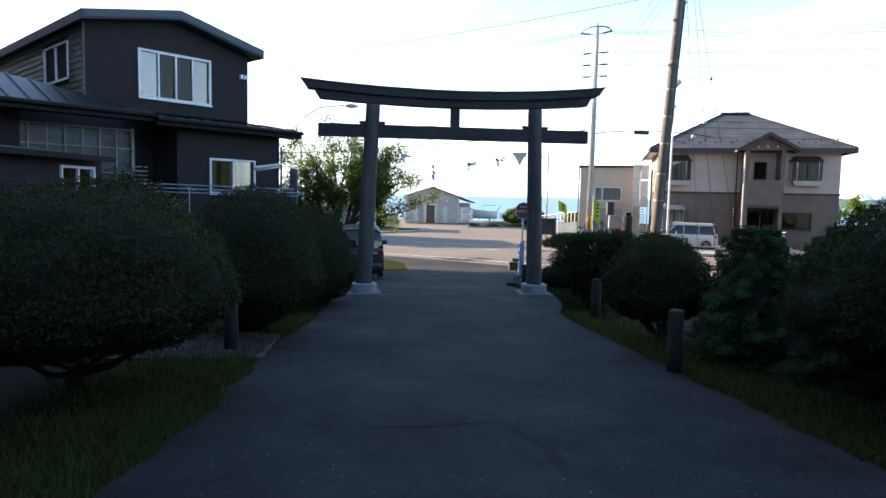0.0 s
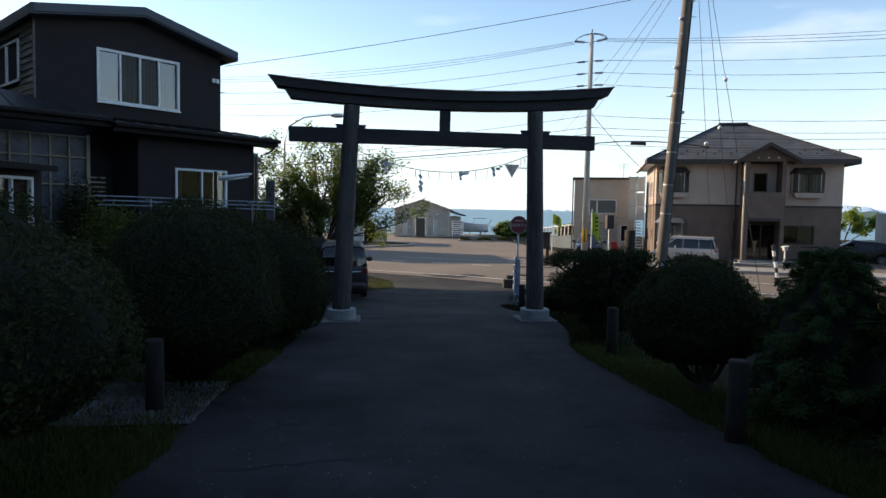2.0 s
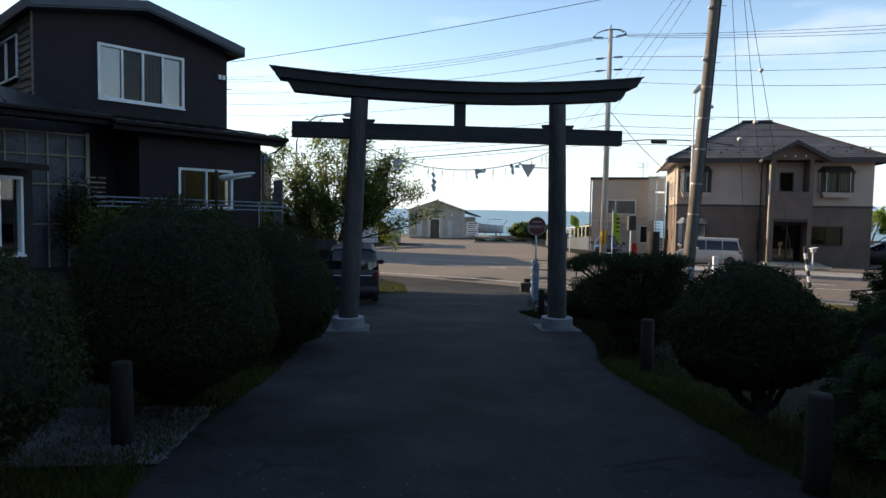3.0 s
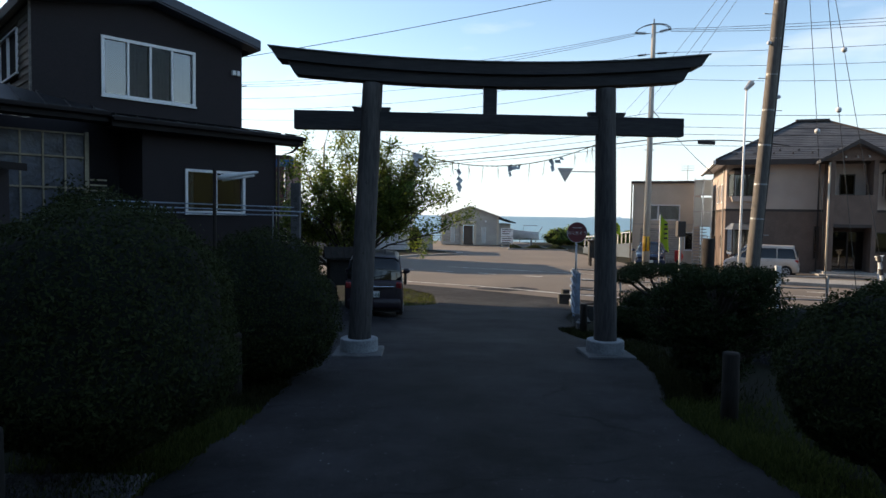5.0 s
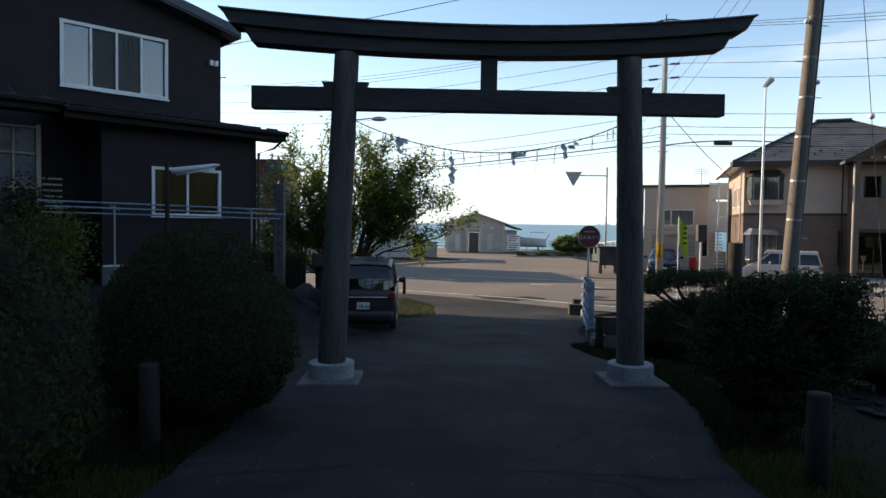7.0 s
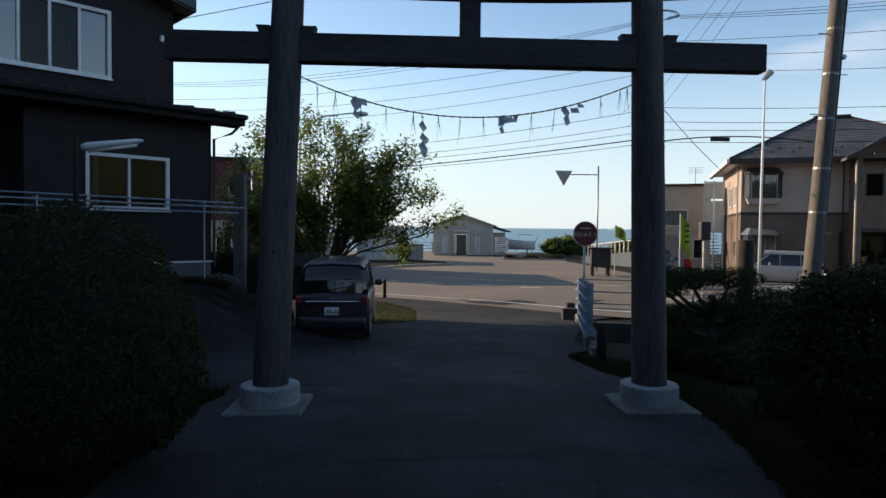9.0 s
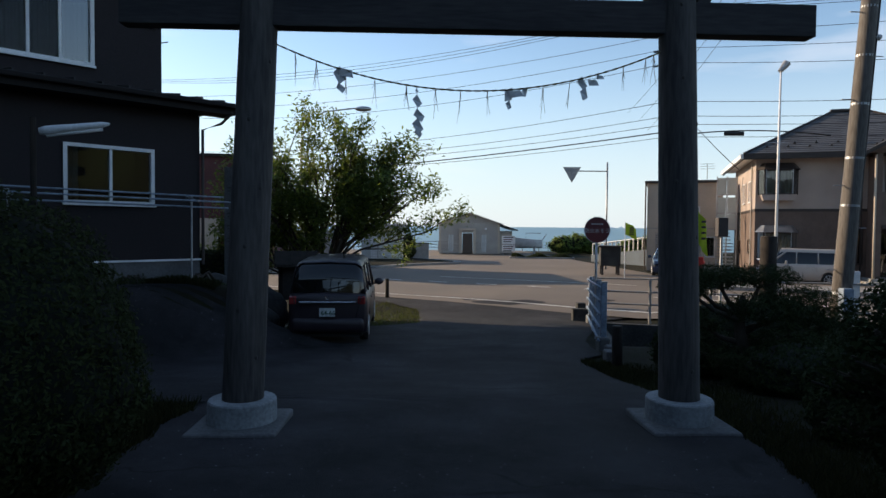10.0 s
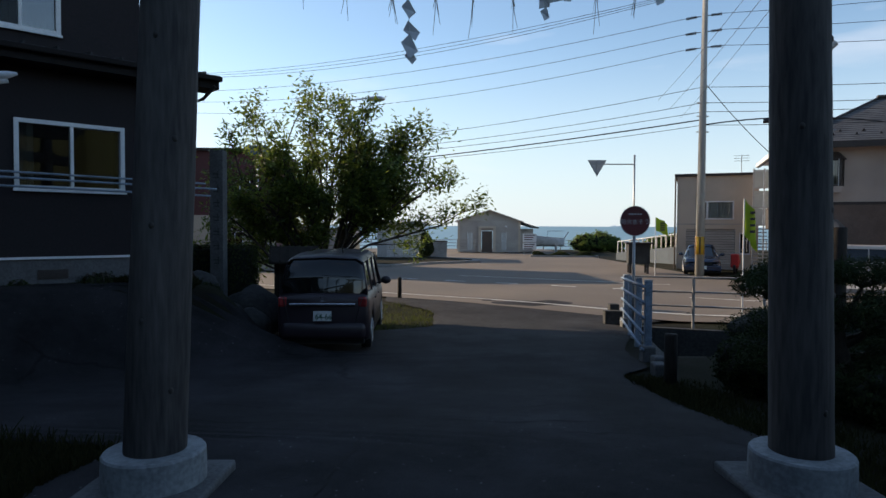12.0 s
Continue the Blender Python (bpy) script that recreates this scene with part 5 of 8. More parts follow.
def cable(name, a, b, sag, r=0.012, label="thin black overhead line", n=20, grp=""):
    a, b = Vector(a), Vector(b)
    ob = thing(name, label, "cable", a.x, a.y, a.z, group=grp)
    bm = bmesh.new()
    pts = []
    for k in range(n + 1):
        u = k / n
        pts.append((b - a) * u - Vector((0, 0, sag * 4 * u * (1 - u))))
    tube(bm, pts, r, 5)
    part("wire", bm, M_wire, ob)
    return ob


def run_of_lines():
    d = Vector((ROAD.x, ROAD.y, 0))
    L, Rr = Vector((CP.x - 33, CP.y + 19, 0)), Vector((CP.x + 33, CP.y - 19, 0))
    for k, (z, off) in enumerate(((12.97, 0.95), (12.9, 0.95), (12.83, 0.95), (11.75, 0.75), (11.05, 0.75), (10.35, 0.75))):
        z += CP.z
        sag = 0.9 + 0.13 * ((k * 7) % 3)
        cable("power_line", (CP.x - d.x * off, CP.y - d.y * off, z), (L.x, L.y, z + 0.5), sag, 0.012, grp="overhead power lines")
        cable("power_line", (CP.x + d.x * off, CP.y + d.y * off, z), (Rr.x, Rr.y, z + 0.1), sag, 0.012, grp="overhead power lines")
    for k, z in enumerate((6.9, 7.5, 7.9, 8.6)):
        cable("phone_line", (CP.x, CP.y, CP.z + z), (L.x, L.y, CP.z + z - 0.4), 0.7 + 0.1 * k, 0.013, grp="overhead phone lines")
        cable("phone_line", (CP.x, CP.y, CP.z + z), (Rr.x, Rr.y, CP.z + z + 0.2), 0.7 + 0.1 * k, 0.013, grp="overhead phone lines")
    cable("phone_line", (CP.x, CP.y, CP.z + 7.15), (L.x, L.y, CP.z + 5.9), 0.5, 0.03, "thick black overhead cable", grp="overhead phone lines")
    main = cable("phone_line", (CP.x, CP.y, CP.z + 6.9), (17.6, 35.8, CP.z + 6.6), -0.25, 0.03, "thick black overhead cable with a splice box", grp="overhead phone lines")
    bm = bmesh.new()
    v = Vector((6.1, -3.06, 0)).normalized()
    tube(bm, [v * 2.45 + Vector((0, 0, 0.02)), v * 3.3 + Vector((0, 0, -0.03))], 0.1, 8)
    part("splice_box", bm, M_wire, main)
    cable("service_line", (CP.x, CP.y, CP.z + 8.9), (15.9, 40.4, 4.6), 0.15, 0.018, grp="house service lines")
    for k in range(3):
        cable("service_line", (7.3, 18.9, 9.0 - 0.25 * k), (CP.x - 2 + k * 0.5, CP.y, CP.z + 8.0 - 0.4 * k), 0.3, 0.007, grp="house service lines")
    cable("service_line", (7.2, 18.95, 8.0), (-5.6, 22.1, 6.05), 0.12, 0.009, grp="house service lines")
    cable("service_line", (-5.6, 22.2, 5.3), (-30, 30, 5.6), 0.4, 0.012, grp="house service lines")
    # stay wires with porcelain balls
    for b, g in (((6.54, 16.3, 3.54), (6.75, 16.2, 0.9)), ((6.45, 15.58, 3.81), (6.9, 15.5, 0.4)), ((6.73, 15.92, 4.95), (7.5, 15.8, 1.2))):
        t = Vector(b) + (Vector(b) - Vector(g)) * 1.6
        gz2 = ground_z(g[0], g[1])
        foot = Vector(b) + (Vector(g) - Vector(b)) * ((b[2] - gz2 + 0.05) / (b[2] - g[2]))
        w = cable("stay_wire", t, foot, 0.0, 0.006, "thin steel stay wire with a white porcelain ball", 4, "stay wires")
        bm = bmesh.new()
        bmesh.ops.create_uvsphere(bm, u_segments=12, v_segments=8, radius=0.05, matrix=Matrix.Translation(Vector(b) - t))
        part("insulator_ball", bm, M_white, w, "white porcelain ball insulator", True)


run_of_lines()


def lamp_pole():
    ob = thing("street_lamp", "slim white pole with small round lamp head", "street lamp", 15.1, 35.5, -0.92)
    bm = bmesh.new()
    tube(bm, [(0, 0, 0), (0.02, 0, 5), (0.05, 0, 9.3)], [0.07, 0.055, 0.04], 12)
    part("shaft", bm, M_white, ob, "", True)
    bm = bmesh.new()
    tube(bm, [(0.0, 0, 9.25), (0.3, 0, 9.62)], [0.1, 0.17], 12)
    part("lamp_head", bm, M_steel, ob)
    bm = bmesh.new()
    tube(bm, [(-0.6, 0, 6.2), (0.5, 0, 6.2)], 0.02, 6)
    part("bracket", bm, M_steel, ob)
    ob = thing("street_lamp", "tall curved-arm steel street lamp by the plaza", "street lamp", -6.1, 40.0, -0.93)
    bm = bmesh.new()
    tube(bm, [(0, 0, 0), (0, 0, 6.6), (0.25, 0, 7.5), (1.1, 0, 8.05), (2.6, 0, 8.25)], [0.09, 0.06, 0.045, 0.04, 0.035], 10)
    part("shaft", bm, M_steel, ob, "", True)
    bm = bmesh.new()
    bmesh.ops.create_uvsphere(bm, u_segments=14, v_segments=8, radius=1, matrix=Matrix.Translation((3.0, 0, 8.22)) @ Matrix.Diagonal((0.42, 0.17, 0.13, 1)))
    part("lamp_head", bm, M_alu, ob, "", True)


lamp_pole()

M_signback = mat("sign_back", (0.33, 0.34, 0.35), (0.25, 0.26, 0.27), 0.5, 3, 30, 0.05, metal=0.4)
M_red = mat("sign_red", (0.13, 0.014, 0.018), (0.09, 0.012, 0.015), 0.5, 3, 30, 0.05)
M_lettering = mat("pale_lettering", (0.55, 0.52, 0.52), None, 0.6, 3, 30, 0)


def triangle_sign():
    ob = thing("road_sign", "grey inverted triangle road sign seen from behind on an arm pole", "road sign", 11.2, 47.3, -0.97)
    bm = bmesh.new()
    tube(bm, [(0, 0, 0), (0, 0, 6.6)], 0.055, 10)
    tube(bm, [(0, 0, 6.05), (-2.6, 0, 6.05)], 0.035, 8)
    part("shaft", bm, M_steel, ob, "", True)
    bm = bmesh.new()
    prism(bm, [(-2.75, 6.28), (-1.65, 6.28), (-2.2, 5.32)], -0.06, -0.04)
    s = part("plate", bm, M_signback, ob)
    bm = bmesh.new()
    for z in (6.18, 5.95):
        w = (z - 5.32) / 0.96 * 0.5
        box(bm, -2.2 - w, -2.2 + w, -0.09, -0.061, z - 0.03, z + 0.03)
    box(bm, -2.23, -2.17, -0.09, -0.061, 5.55, 6.1)
    part("stiffener", bm, M_steel, s)


triangle_sign()


def blue_sign():
    x, y = -7.2, 35.0
    ob = thing("direction_sign", "small blue rectangular road sign on a thin pole", "road sign", x, y, ground_z(x, y) - 0.1)
    h = 4.36 - ground_z(x, y)
    bm = bmesh.new()
    tube(bm, [(0, 0, 0), (0, 0, h + 0.2)], 0.035, 10)
    part("pole", bm, M_steel, ob, "", True)
    bm = bmesh.new()
    box(bm, -0.45, 0.4, -0.06, -0.04, h - 0.16, h + 0.2, 0.004)
    plate = part("plate", bm, M_signblue, ob, "blue painted sign plate")
    for k in range(3):
        bm = bmesh.new()
        box(bm, -0.36 + k * 0.24, -0.2 + k * 0.24, -0.068, -0.062, h - 0.03, h + 0.06)
        part("lettering", bm, M_lettering, plate)


M_signblue = mat("sign_blue", (0.03, 0.12, 0.3), (0.025, 0.1, 0.25), 0.5, 3, 30, 0.05)
blue_sign()


def cistern_sign():
    x, y = 3.67, 22.75
    ob = thing("fire_cistern_sign", "round dark red fire cistern sign on a thin pole", "sign", x, y, ground_z(x, y))
    h = 1.45 - ground_z(x, y)
    bm = bmesh.new()
    tube(bm, [(0, 0, -0.1), (0, 0, h + 0.25)], 0.028, 10)
    part("pole", bm, M_steel, ob, "", True)
    bm = bmesh.new()
    tube(bm, [(0, -0.03, h), (0, -0.045, h)], 0.29, 40)
    disc = part("disc", bm, M_red, ob)
    bm = bmesh.new()
    ring = [(0.29 * math.cos(a), 0.29 * math.sin(a)) for a in (2 * math.pi * k / 40 for k in range(41))]
    tube(bm, [(a, -0.048, h + b) for a, b in ring], 0.008, 5, False)
    part("rim", bm, M_lettering, disc)
    for body, z, size in (("防火水そう", h - 0.055, 0.115), ("FIRE", h + 0.12, 0.0)):
        if not size:
            bm = bmesh.new()
            for k in range(5):
                box(bm, -0.13 + k * 0.055, -0.09 + k * 0.055, -0.052, -0.047, z, z + 0.03)
            part("lettering", bm, M_lettering, disc)
            continue
        cu = bpy.data.curves.new("lettering", "FONT")
        cu.body, cu.size, cu.align_x, cu.extrude = body, size, "CENTER", 0.001
        cu.materials.append(M_lettering)
        t = new("lettering", cu)
        t.parent = disc
        t.matrix_basis = Matrix.Translation((0, -0.05, z)) @ Matrix.Rotation(radians(90), 4, "X")


cistern_sign()


# ---- drain, guard fences, kerb blocks ----
def guard_fence():
    a, b = Vector((2.97, 19.75, 0)), Vector((4.1, 24.7, 0))
    ob = thing("guard_fence", "blue-white steel guard fence with slanted bars beside the lane", "fence", a.x, a.y, ground_z(a.x, a.y) + 0.12)
    d = b - a
    n = 4
    for k in range(n):
        u = k / (n - 1)
        p = d * u
        z = ground_z(a.x + p.x, a.y + p.y) - ground_z(a.x, a.y)
        bm = bmesh.new()
        box(bm, p.x - 0.055, p.x + 0.055, p.y - 0.035, p.y + 0.035, z - 0.25, z + 1.07, 0.012)
        post = part("post", bm, M_bluesteel, ob)
        bm = bmesh.new()
        box(bm, p.x - 0.06, p.x + 0.06, p.y - 0.04, p.y + 0.04, z + 1.072, z + 1.085, 0.003)
        part("post_cap", bm, M_steel, post)
    zb = ground_z(b.x, b.y) - ground_z(a.x, a.y)
    side = Vector((-0.085, 0, 0))
    for h in (1.0, 0.765, 0.53, 0.295, 0.06):
        bm = bmesh.new()
        tube(bm, [side - d * 0.03 + Vector((0, 0, h)), side + d * 1.03 + Vector((0, 0, zb + h))], 0.025, 10)
        rail = part("rail", bm, M_bluesteel, ob, "", True)
        for k in range(n):
            p = d * (k / (n - 1))
            bm = bmesh.new()
            z = zb * k / (n - 1) + h
            box(bm, p.x - 0.12, p.x - 0.05, p.y - 0.03, p.y + 0.03, z - 0.032, z - 0.026)
            part("rail_clip", bm, M_steel, rail)
    for p in (Vector((0, 0, 0)), d):
        bm = bmesh.new()
        box(bm, p.x - 0.1, p.x + 0.1, p.y - 0.12, p.y + 0.12, (zb if p.length else 0) - 0.3, (zb if p.length else 0) + 0.1, 0.03)
        part("footing", bm, M_slab, ob, "rough concrete footing")
    a, b = Vector((4.25, 25.0, 0)), Vector((10.6, 21.9, 0))
    ob = thing("guard_rail", "grey pipe guard rail along the drain by the road", "fence", a.x, a.y, ground_z(a.x, a.y) + 0.12)
    d = b - a
    for k in range(6):
        p = d * (k / 5)
        z = ground_z(a.x + p.x, a.y + p.y) - ground_z(a.x, a.y)
        bm = bmesh.new()
        tube(bm, [(p.x, p.y, z - 0.1), (p.x, p.y, z + 1.1)], 0.035, 8)
        part("post", bm, M_concrete, ob)
    for h in (1.05, 0.72, 0.4):
        bm = bmesh.new()
        tube(bm, [Vector((0, 0, h)), d + Vector((0, 0, ground_z(b.x, b.y) - ground_z(a.x, a.y) + h))], 0.022, 8)
        part("rail", bm, M_concrete, ob)
    # drain walls
    for p, q in (((3.2, 19.7), (4.3, 24.85)), ((4.3, 24.85), (11.2, 21.45))):
        v = Vector((q[0] - p[0], q[1] - p[1], 0))
        w = thing("retaining_wall", "dark concrete drain retaining wall", "wall", p[0], p[1], ground_z(*p), math.degrees(math.atan2(v.y, v.x)), kind="structure")
        bm = bmesh.new()
        dz = ground_z(*q) - ground_z(*p)
        lo = -1.3
        vs = [bm.verts.new(c) for c in ((0, -0.09, lo), (v.length, -0.09, lo), (v.length, -0.09, dz + 0.03), (0, -0.09, 0.03), (0, 0.09, lo), (v.length, 0.09, lo), (v.length, 0.09, dz + 0.03), (0, 0.09, 0.03))]
        for f in ((0, 1, 2, 3), (7, 6, 5, 4), (3, 2, 6, 7), (0, 3, 7, 4), (1, 5, 6, 2), (0, 4, 5, 1)):
            bm.faces.new([vs[i] for i in f])
        part("wall_body", bm, M_rock, w)
    for x, y, w, h in ((4.05, 25.25, 0.3, 0.34), (4.07, 25.5, 0.14, 0.48)):
        ob = thing("concrete_block", "dark weathered concrete block at the lane's corner", "block", x, y, ground_z(x, y))
        bm = bmesh.new()
        box(bm, -w, w * 0.6, -0.12, 0.12, -0.05, h, 0.015)
        part("block", bm, M_rock, ob)
    for x, y in ((2.75, 18.6), (2.95, 19.2)):
        ob = thing("concrete_block", "small rough concrete block beside the fence", "block", x, y, ground_z(x, y))
        bm = bmesh.new()
        box(bm, -0.09, 0.09, -0.12, 0.12, -0.05, 0.14, 0.03)
        part("block", bm, M_slab, ob)


guard_fence()


# ---- vehicles ----
M_carblack = mat("dark_purple_car_paint", (0.028, 0.02, 0.026), (0.024, 0.017, 0.022), 0.36, 2, 30, 0, spec=0.45)
M_carblue = mat("dark_blue_car_paint", (0.02, 0.035, 0.07), (0.018, 0.03, 0.06), 0.22, 2, 30, 0, spec=0.7)
M_carcream = mat("cream_car_paint", (0.5, 0.43, 0.38), (0.46, 0.4, 0.35), 0.3, 2, 30, 0)
M_carglass = mat("car_window_glass", (0.01, 0.011, 0.012), None, 0.06, 2, 30, 0, spec=0.6)
M_chrome = mat("chrome", (0.75, 0.76, 0.78), None, 0.15, 3, 30, 0, metal=1.0)
M_lamp_red = mat("tail_lamp_red", (0.35, 0.04, 0.04), (0.2, 0.02, 0.02), 0.2, 5, 30, 0)
M_lamp_clear = mat("lamp_clear", (0.6, 0.6, 0.62), None, 0.15, 5, 30, 0)
M_plate = mat("number_plate", (0.7, 0.72, 0.7), None, 0.5, 5, 30, 0)
M_ink = mat("green_ink", (0.02, 0.1, 0.06), None, 0.6, 5, 30, 0)


def loft(bm, sections, close=False):
    prev = None
    for sec in sections:
        cur = [bm.verts.new(p) for p in sec]
        if prev:
            for k in range(len(cur) - 1):
                bm.faces.new((prev[k], prev[k + 1], cur[k + 1], cur[k]))
        elif close:
            bm.faces.new(cur)
        prev = cur
    if close:
        bm.faces.new(prev[::-1])
    return bm


def lerp_rows(rows, y):
    for a, b in zip(rows, rows[1:]):
        if a[0] <= y <= b[0]:
            u = (y - a[0]) / (b[0] - a[0])
            return [p + (q - p) * u for p, q in zip(a[1:], b[1:])]
    return list(rows[-1][1:])


def car(name, label, x, y, turn, length, width, paint, shape, wheel_y, wheel_r=0.31, plate="64-66", rear_seen=True):
    """shape: rows (y, bottom, belt, roof, half width at the belt, half width of the roof), y from the rear end to the front."""
    ob = thing(name, label, "car", x, y, ground_z(x, y), turn)
    w = width / 2
    stations = sorted({r[0] for r in shape} | {length * k / 36 for k in range(37)})
    bm = bmesh.new()
    secs = []
    for s in stations:
        zb, belt, roof, hw, rw = lerp_rows(shape, s)
        arch = 0.0
        for wy in wheel_y:
            dd = abs(s - wy)
            if dd < wheel_r + 0.06:
                arch = max(arch, math.sqrt((wheel_r + 0.06) ** 2 - dd * dd) + wheel_r - 0.02)
        lo = max(zb, arch)
        half = [(hw * 0.9, lo), (hw * 0.985, lo + 0.02), (hw, max(lo + 0.03, zb + 0.35)), (hw * 0.995, belt - 0.16), (hw * 0.965, belt - 0.04), (hw * 0.93, belt)]
        secs.append([(a, s, b) for a, b in half] + [(0, s, belt + 0.015)] + [(-a, s, b) for a, b in half[::-1]])
    loft(bm, secs, True)
    body = part("body", bm, paint, ob, "", True)
    bm = bmesh.new()
    box(bm, -w * 0.86, w * 0.86, length * 0.03, length * 0.97, 0.16, 0.42)
    part("underbody", bm, M_rubber, ob)
    # glasshouse
    cab = [s for s in stations if lerp_rows(shape, s)[2] > lerp_rows(shape, s)[1] + 0.02]
    bm, bm2 = bmesh.new(), bmesh.new()
    gl, rf = [], []
    for s in cab:
        zb, belt, roof, hw, rw = lerp_rows(shape, s)
        gl.append([(hw * 0.93, s, belt), (rw + 0.02, s, roof - 0.09), (rw - 0.1, s, roof - 0.03), (0, s, roof - 0.015), (-rw + 0.1, s, roof - 0.03), (-rw - 0.02, s, roof - 0.09), (-hw * 0.93, s, belt)])
    loft(bm, gl, True)
    part("glasshouse", bm, M_carglass, ob, "dark tinted car windows", True)
    top = max(r[3] for r in shape)
    for s in cab:
        zb, belt, roof, hw, rw = lerp_rows(shape, s)
        if roof > top - 0.1:
            rf.append([(rw + 0.045, s, roof - 0.13), (rw + 0.03, s, roof - 0.06), (rw - 0.08, s, roof), (0, s, roof + 0.025), (-rw + 0.08, s, roof), (-rw - 0.03, s, roof - 0.06), (-rw - 0.045, s, roof - 0.13)])
    loft(bm2, rf)
    part("roof", bm2, paint, ob, "", True)
    zb, belt, roof, hw, rw = lerp_rows(shape, cab[0])
    for s in (-1, 1):
        for ya, yb in ((cab[0] + 0.0, cab[0] + 0.18), (cab[0] + 1.0, cab[0] + 1.02), (cab[0] + 1.95, cab[0] + 1.95), (cab[-1] - 0.1, cab[-1] - 0.85)):
            A, B = lerp_rows(shape, ya), lerp_rows(shape, yb)
            bm = bmesh.new()
            tube(bm, [(s * (A[3] * 0.93 + 0.004), ya, A[1] - 0.02), (s * (B[4] + 0.03), yb, max(B[2], top - 0.2) - 0.09)], 0.035 if ya in (cab[0], cab[-1] - 0.1) else 0.022, 6)
            part("window_pillar", bm, paint, ob, "", True)
        for wy in wheel_y:
            bm = bmesh.new()
            cxw = s * (w - 0.115)
            tube(bm, [(cxw - 0.095, wy, wheel_r), (cxw - 0.085, wy, wheel_r), (cxw + 0.085, wy, wheel_r), (cxw + 0.095, wy, wheel_r)], [wheel_r - 0.02, wheel_r, wheel_r, wheel_r - 0.02], 26)
            tyre = part("wheel", bm, M_rubber, ob, "", True)
            bm = bmesh.new()
            xo = cxw + s * 0.098
            tube(bm, [(xo - s * 0.02, wy, wheel_r), (xo, wy, wheel_r)], 0.045, 12)
            for k in range(7):
                a = k * 2 * math.pi / 7
                tube(bm, [(xo, wy, wheel_r), (xo, wy + 0.2 * math.cos(a), wheel_r + 0.2 * math.sin(a))], [0.026, 0.016], 5)
            tube(bm, [(xo, wy + 0.2 * math.cos(a), wheel_r + 0.2 * math.sin(a)) for a in (2 * math.pi * k / 24 for k in range(25))], 0.014, 5, False)
            part("rim", bm, M_alu, tyre, "silver spoked wheel rim")
        my = cab[-1] - 0.85
        A = lerp_rows(shape, my)
        bm = bmesh.new()
        bmesh.ops.create_uvsphere(bm, u_segments=12, v_segments=8, radius=1, matrix=Matrix.Translation((s * (w + 0.12), my, A[1] + 0.07)) @ Matrix.Diagonal((0.12, 0.06, 0.085, 1)))
        tube(bm, [(s * (w - 0.06), my, A[1] + 0.0), (s * (w + 0.08), my, A[1] + 0.05)], 0.025, 6)
        part("mirror", bm, paint, ob, "", True)
        bm = bmesh.new()
        for hy in (1.25, 2.15):
            box(bm, s * w - 0.02, s * w + 0.02, hy, hy + 0.16, belt - 0.19, belt - 0.165, 0.006)
        part("door_handle", bm, paint, ob)
        # lamps
        A = lerp_rows(shape, 0.06)
        bm = bmesh.new()
        box(bm, s * A[3] * 0.88 - 0.09, s * A[3] * 0.88 + 0.075, -0.01, 0.2, A[1] - 0.2, A[1] - 0.03, 0.03)
        part("tail_lamp", bm, M_lamp_red, ob, "red tail lamp cluster")
        B = lerp_rows(shape, length - 0.1)
        bm = bmesh.new()
        box(bm, s * B[3] * 0.78 - 0.17, s * B[3] * 0.78 + 0.14, length - 0.3, length + 0.0, B[1] - 0.22, B[1] - 0.04, 0.03)
        part("headlamp", bm, M_lamp_clear, ob, "clear headlamp")
    A = lerp_rows(shape, 0.0)
    bm = bmesh.new()
    box(bm, -w * 0.93, w * 0.93, -0.045, 0.2, 0.24, 0.56, 0.1)
    part("rear_bumper", bm, paint, ob, "", True)
    bm = bmesh.new()
    box(bm, -w * 0.94, w * 0.94, length - 0.12, length + 0.04, 0.25, 0.52, 0.04)
    part("front_bumper", bm, paint, ob)
    bm = bmesh.new()
    box(bm, -0.4, 0.4, length - 0.02, length + 0.045, 0.55, 0.66, 0.01)
    part("grille", bm, M_rubber, ob)
    for yy, s in ((-0.06, -1), (length + 0.05, 1)):
        zc = 0.66 if s < 0 else 0.42
        bm = bmesh.new()
        box(bm, -0.165, 0.165, yy - 0.006, yy + 0.006, zc - 0.0825, zc + 0.0825, 0.004)
        pl = part("number_plate", bm, M_plate, ob, "white number plate")
        if plate and s < 0:
            cu = bpy.data.curves.new("lettering", "FONT")
            cu.body, cu.size, cu.align_x, cu.extrude, cu.offset = plate, 0.13, "CENTER", 0.001, 0.002
            cu.materials.append(M_ink)
            t = new("lettering", cu)
            t.parent = pl
            t.matrix_basis = Matrix.Translation((0.02, yy - 0.009, zc - 0.055)) @ Matrix.Rotation(radians(90), 4, "X")
    return ob, w


MPV = [(0.0, 0.34, 0.94, 0.945, 0.76, 0.62), (0.05, 0.26, 1.0, 1.02, 0.82, 0.73), (0.11, 0.24, 1.02, 1.32, 0.84, 0.73), (0.18, 0.22, 1.03, 1.55, 0.85, 0.69), (0.26, 0.22, 1.03, 1.63, 0.85, 0.66), (0.5, 0.22, 1.02, 1.67, 0.85, 0.65), (1.2, 0.22, 1.01, 1.69, 0.85, 0.66), (2.6, 0.22, 0.98, 1.69, 0.85, 0.66), (3.0, 0.22, 0.96, 1.66, 0.85, 0.64), (3.6, 0.24, 0.94, 1.2, 0.84, 0.64), (3.85, 0.26, 0.92, 0.93, 0.82, 0.6), (4.15, 0.3, 0.78, 0.78, 0.74, 0.5), (4.215, 0.34, 0.6, 0.6, 0.66, 0.4)]
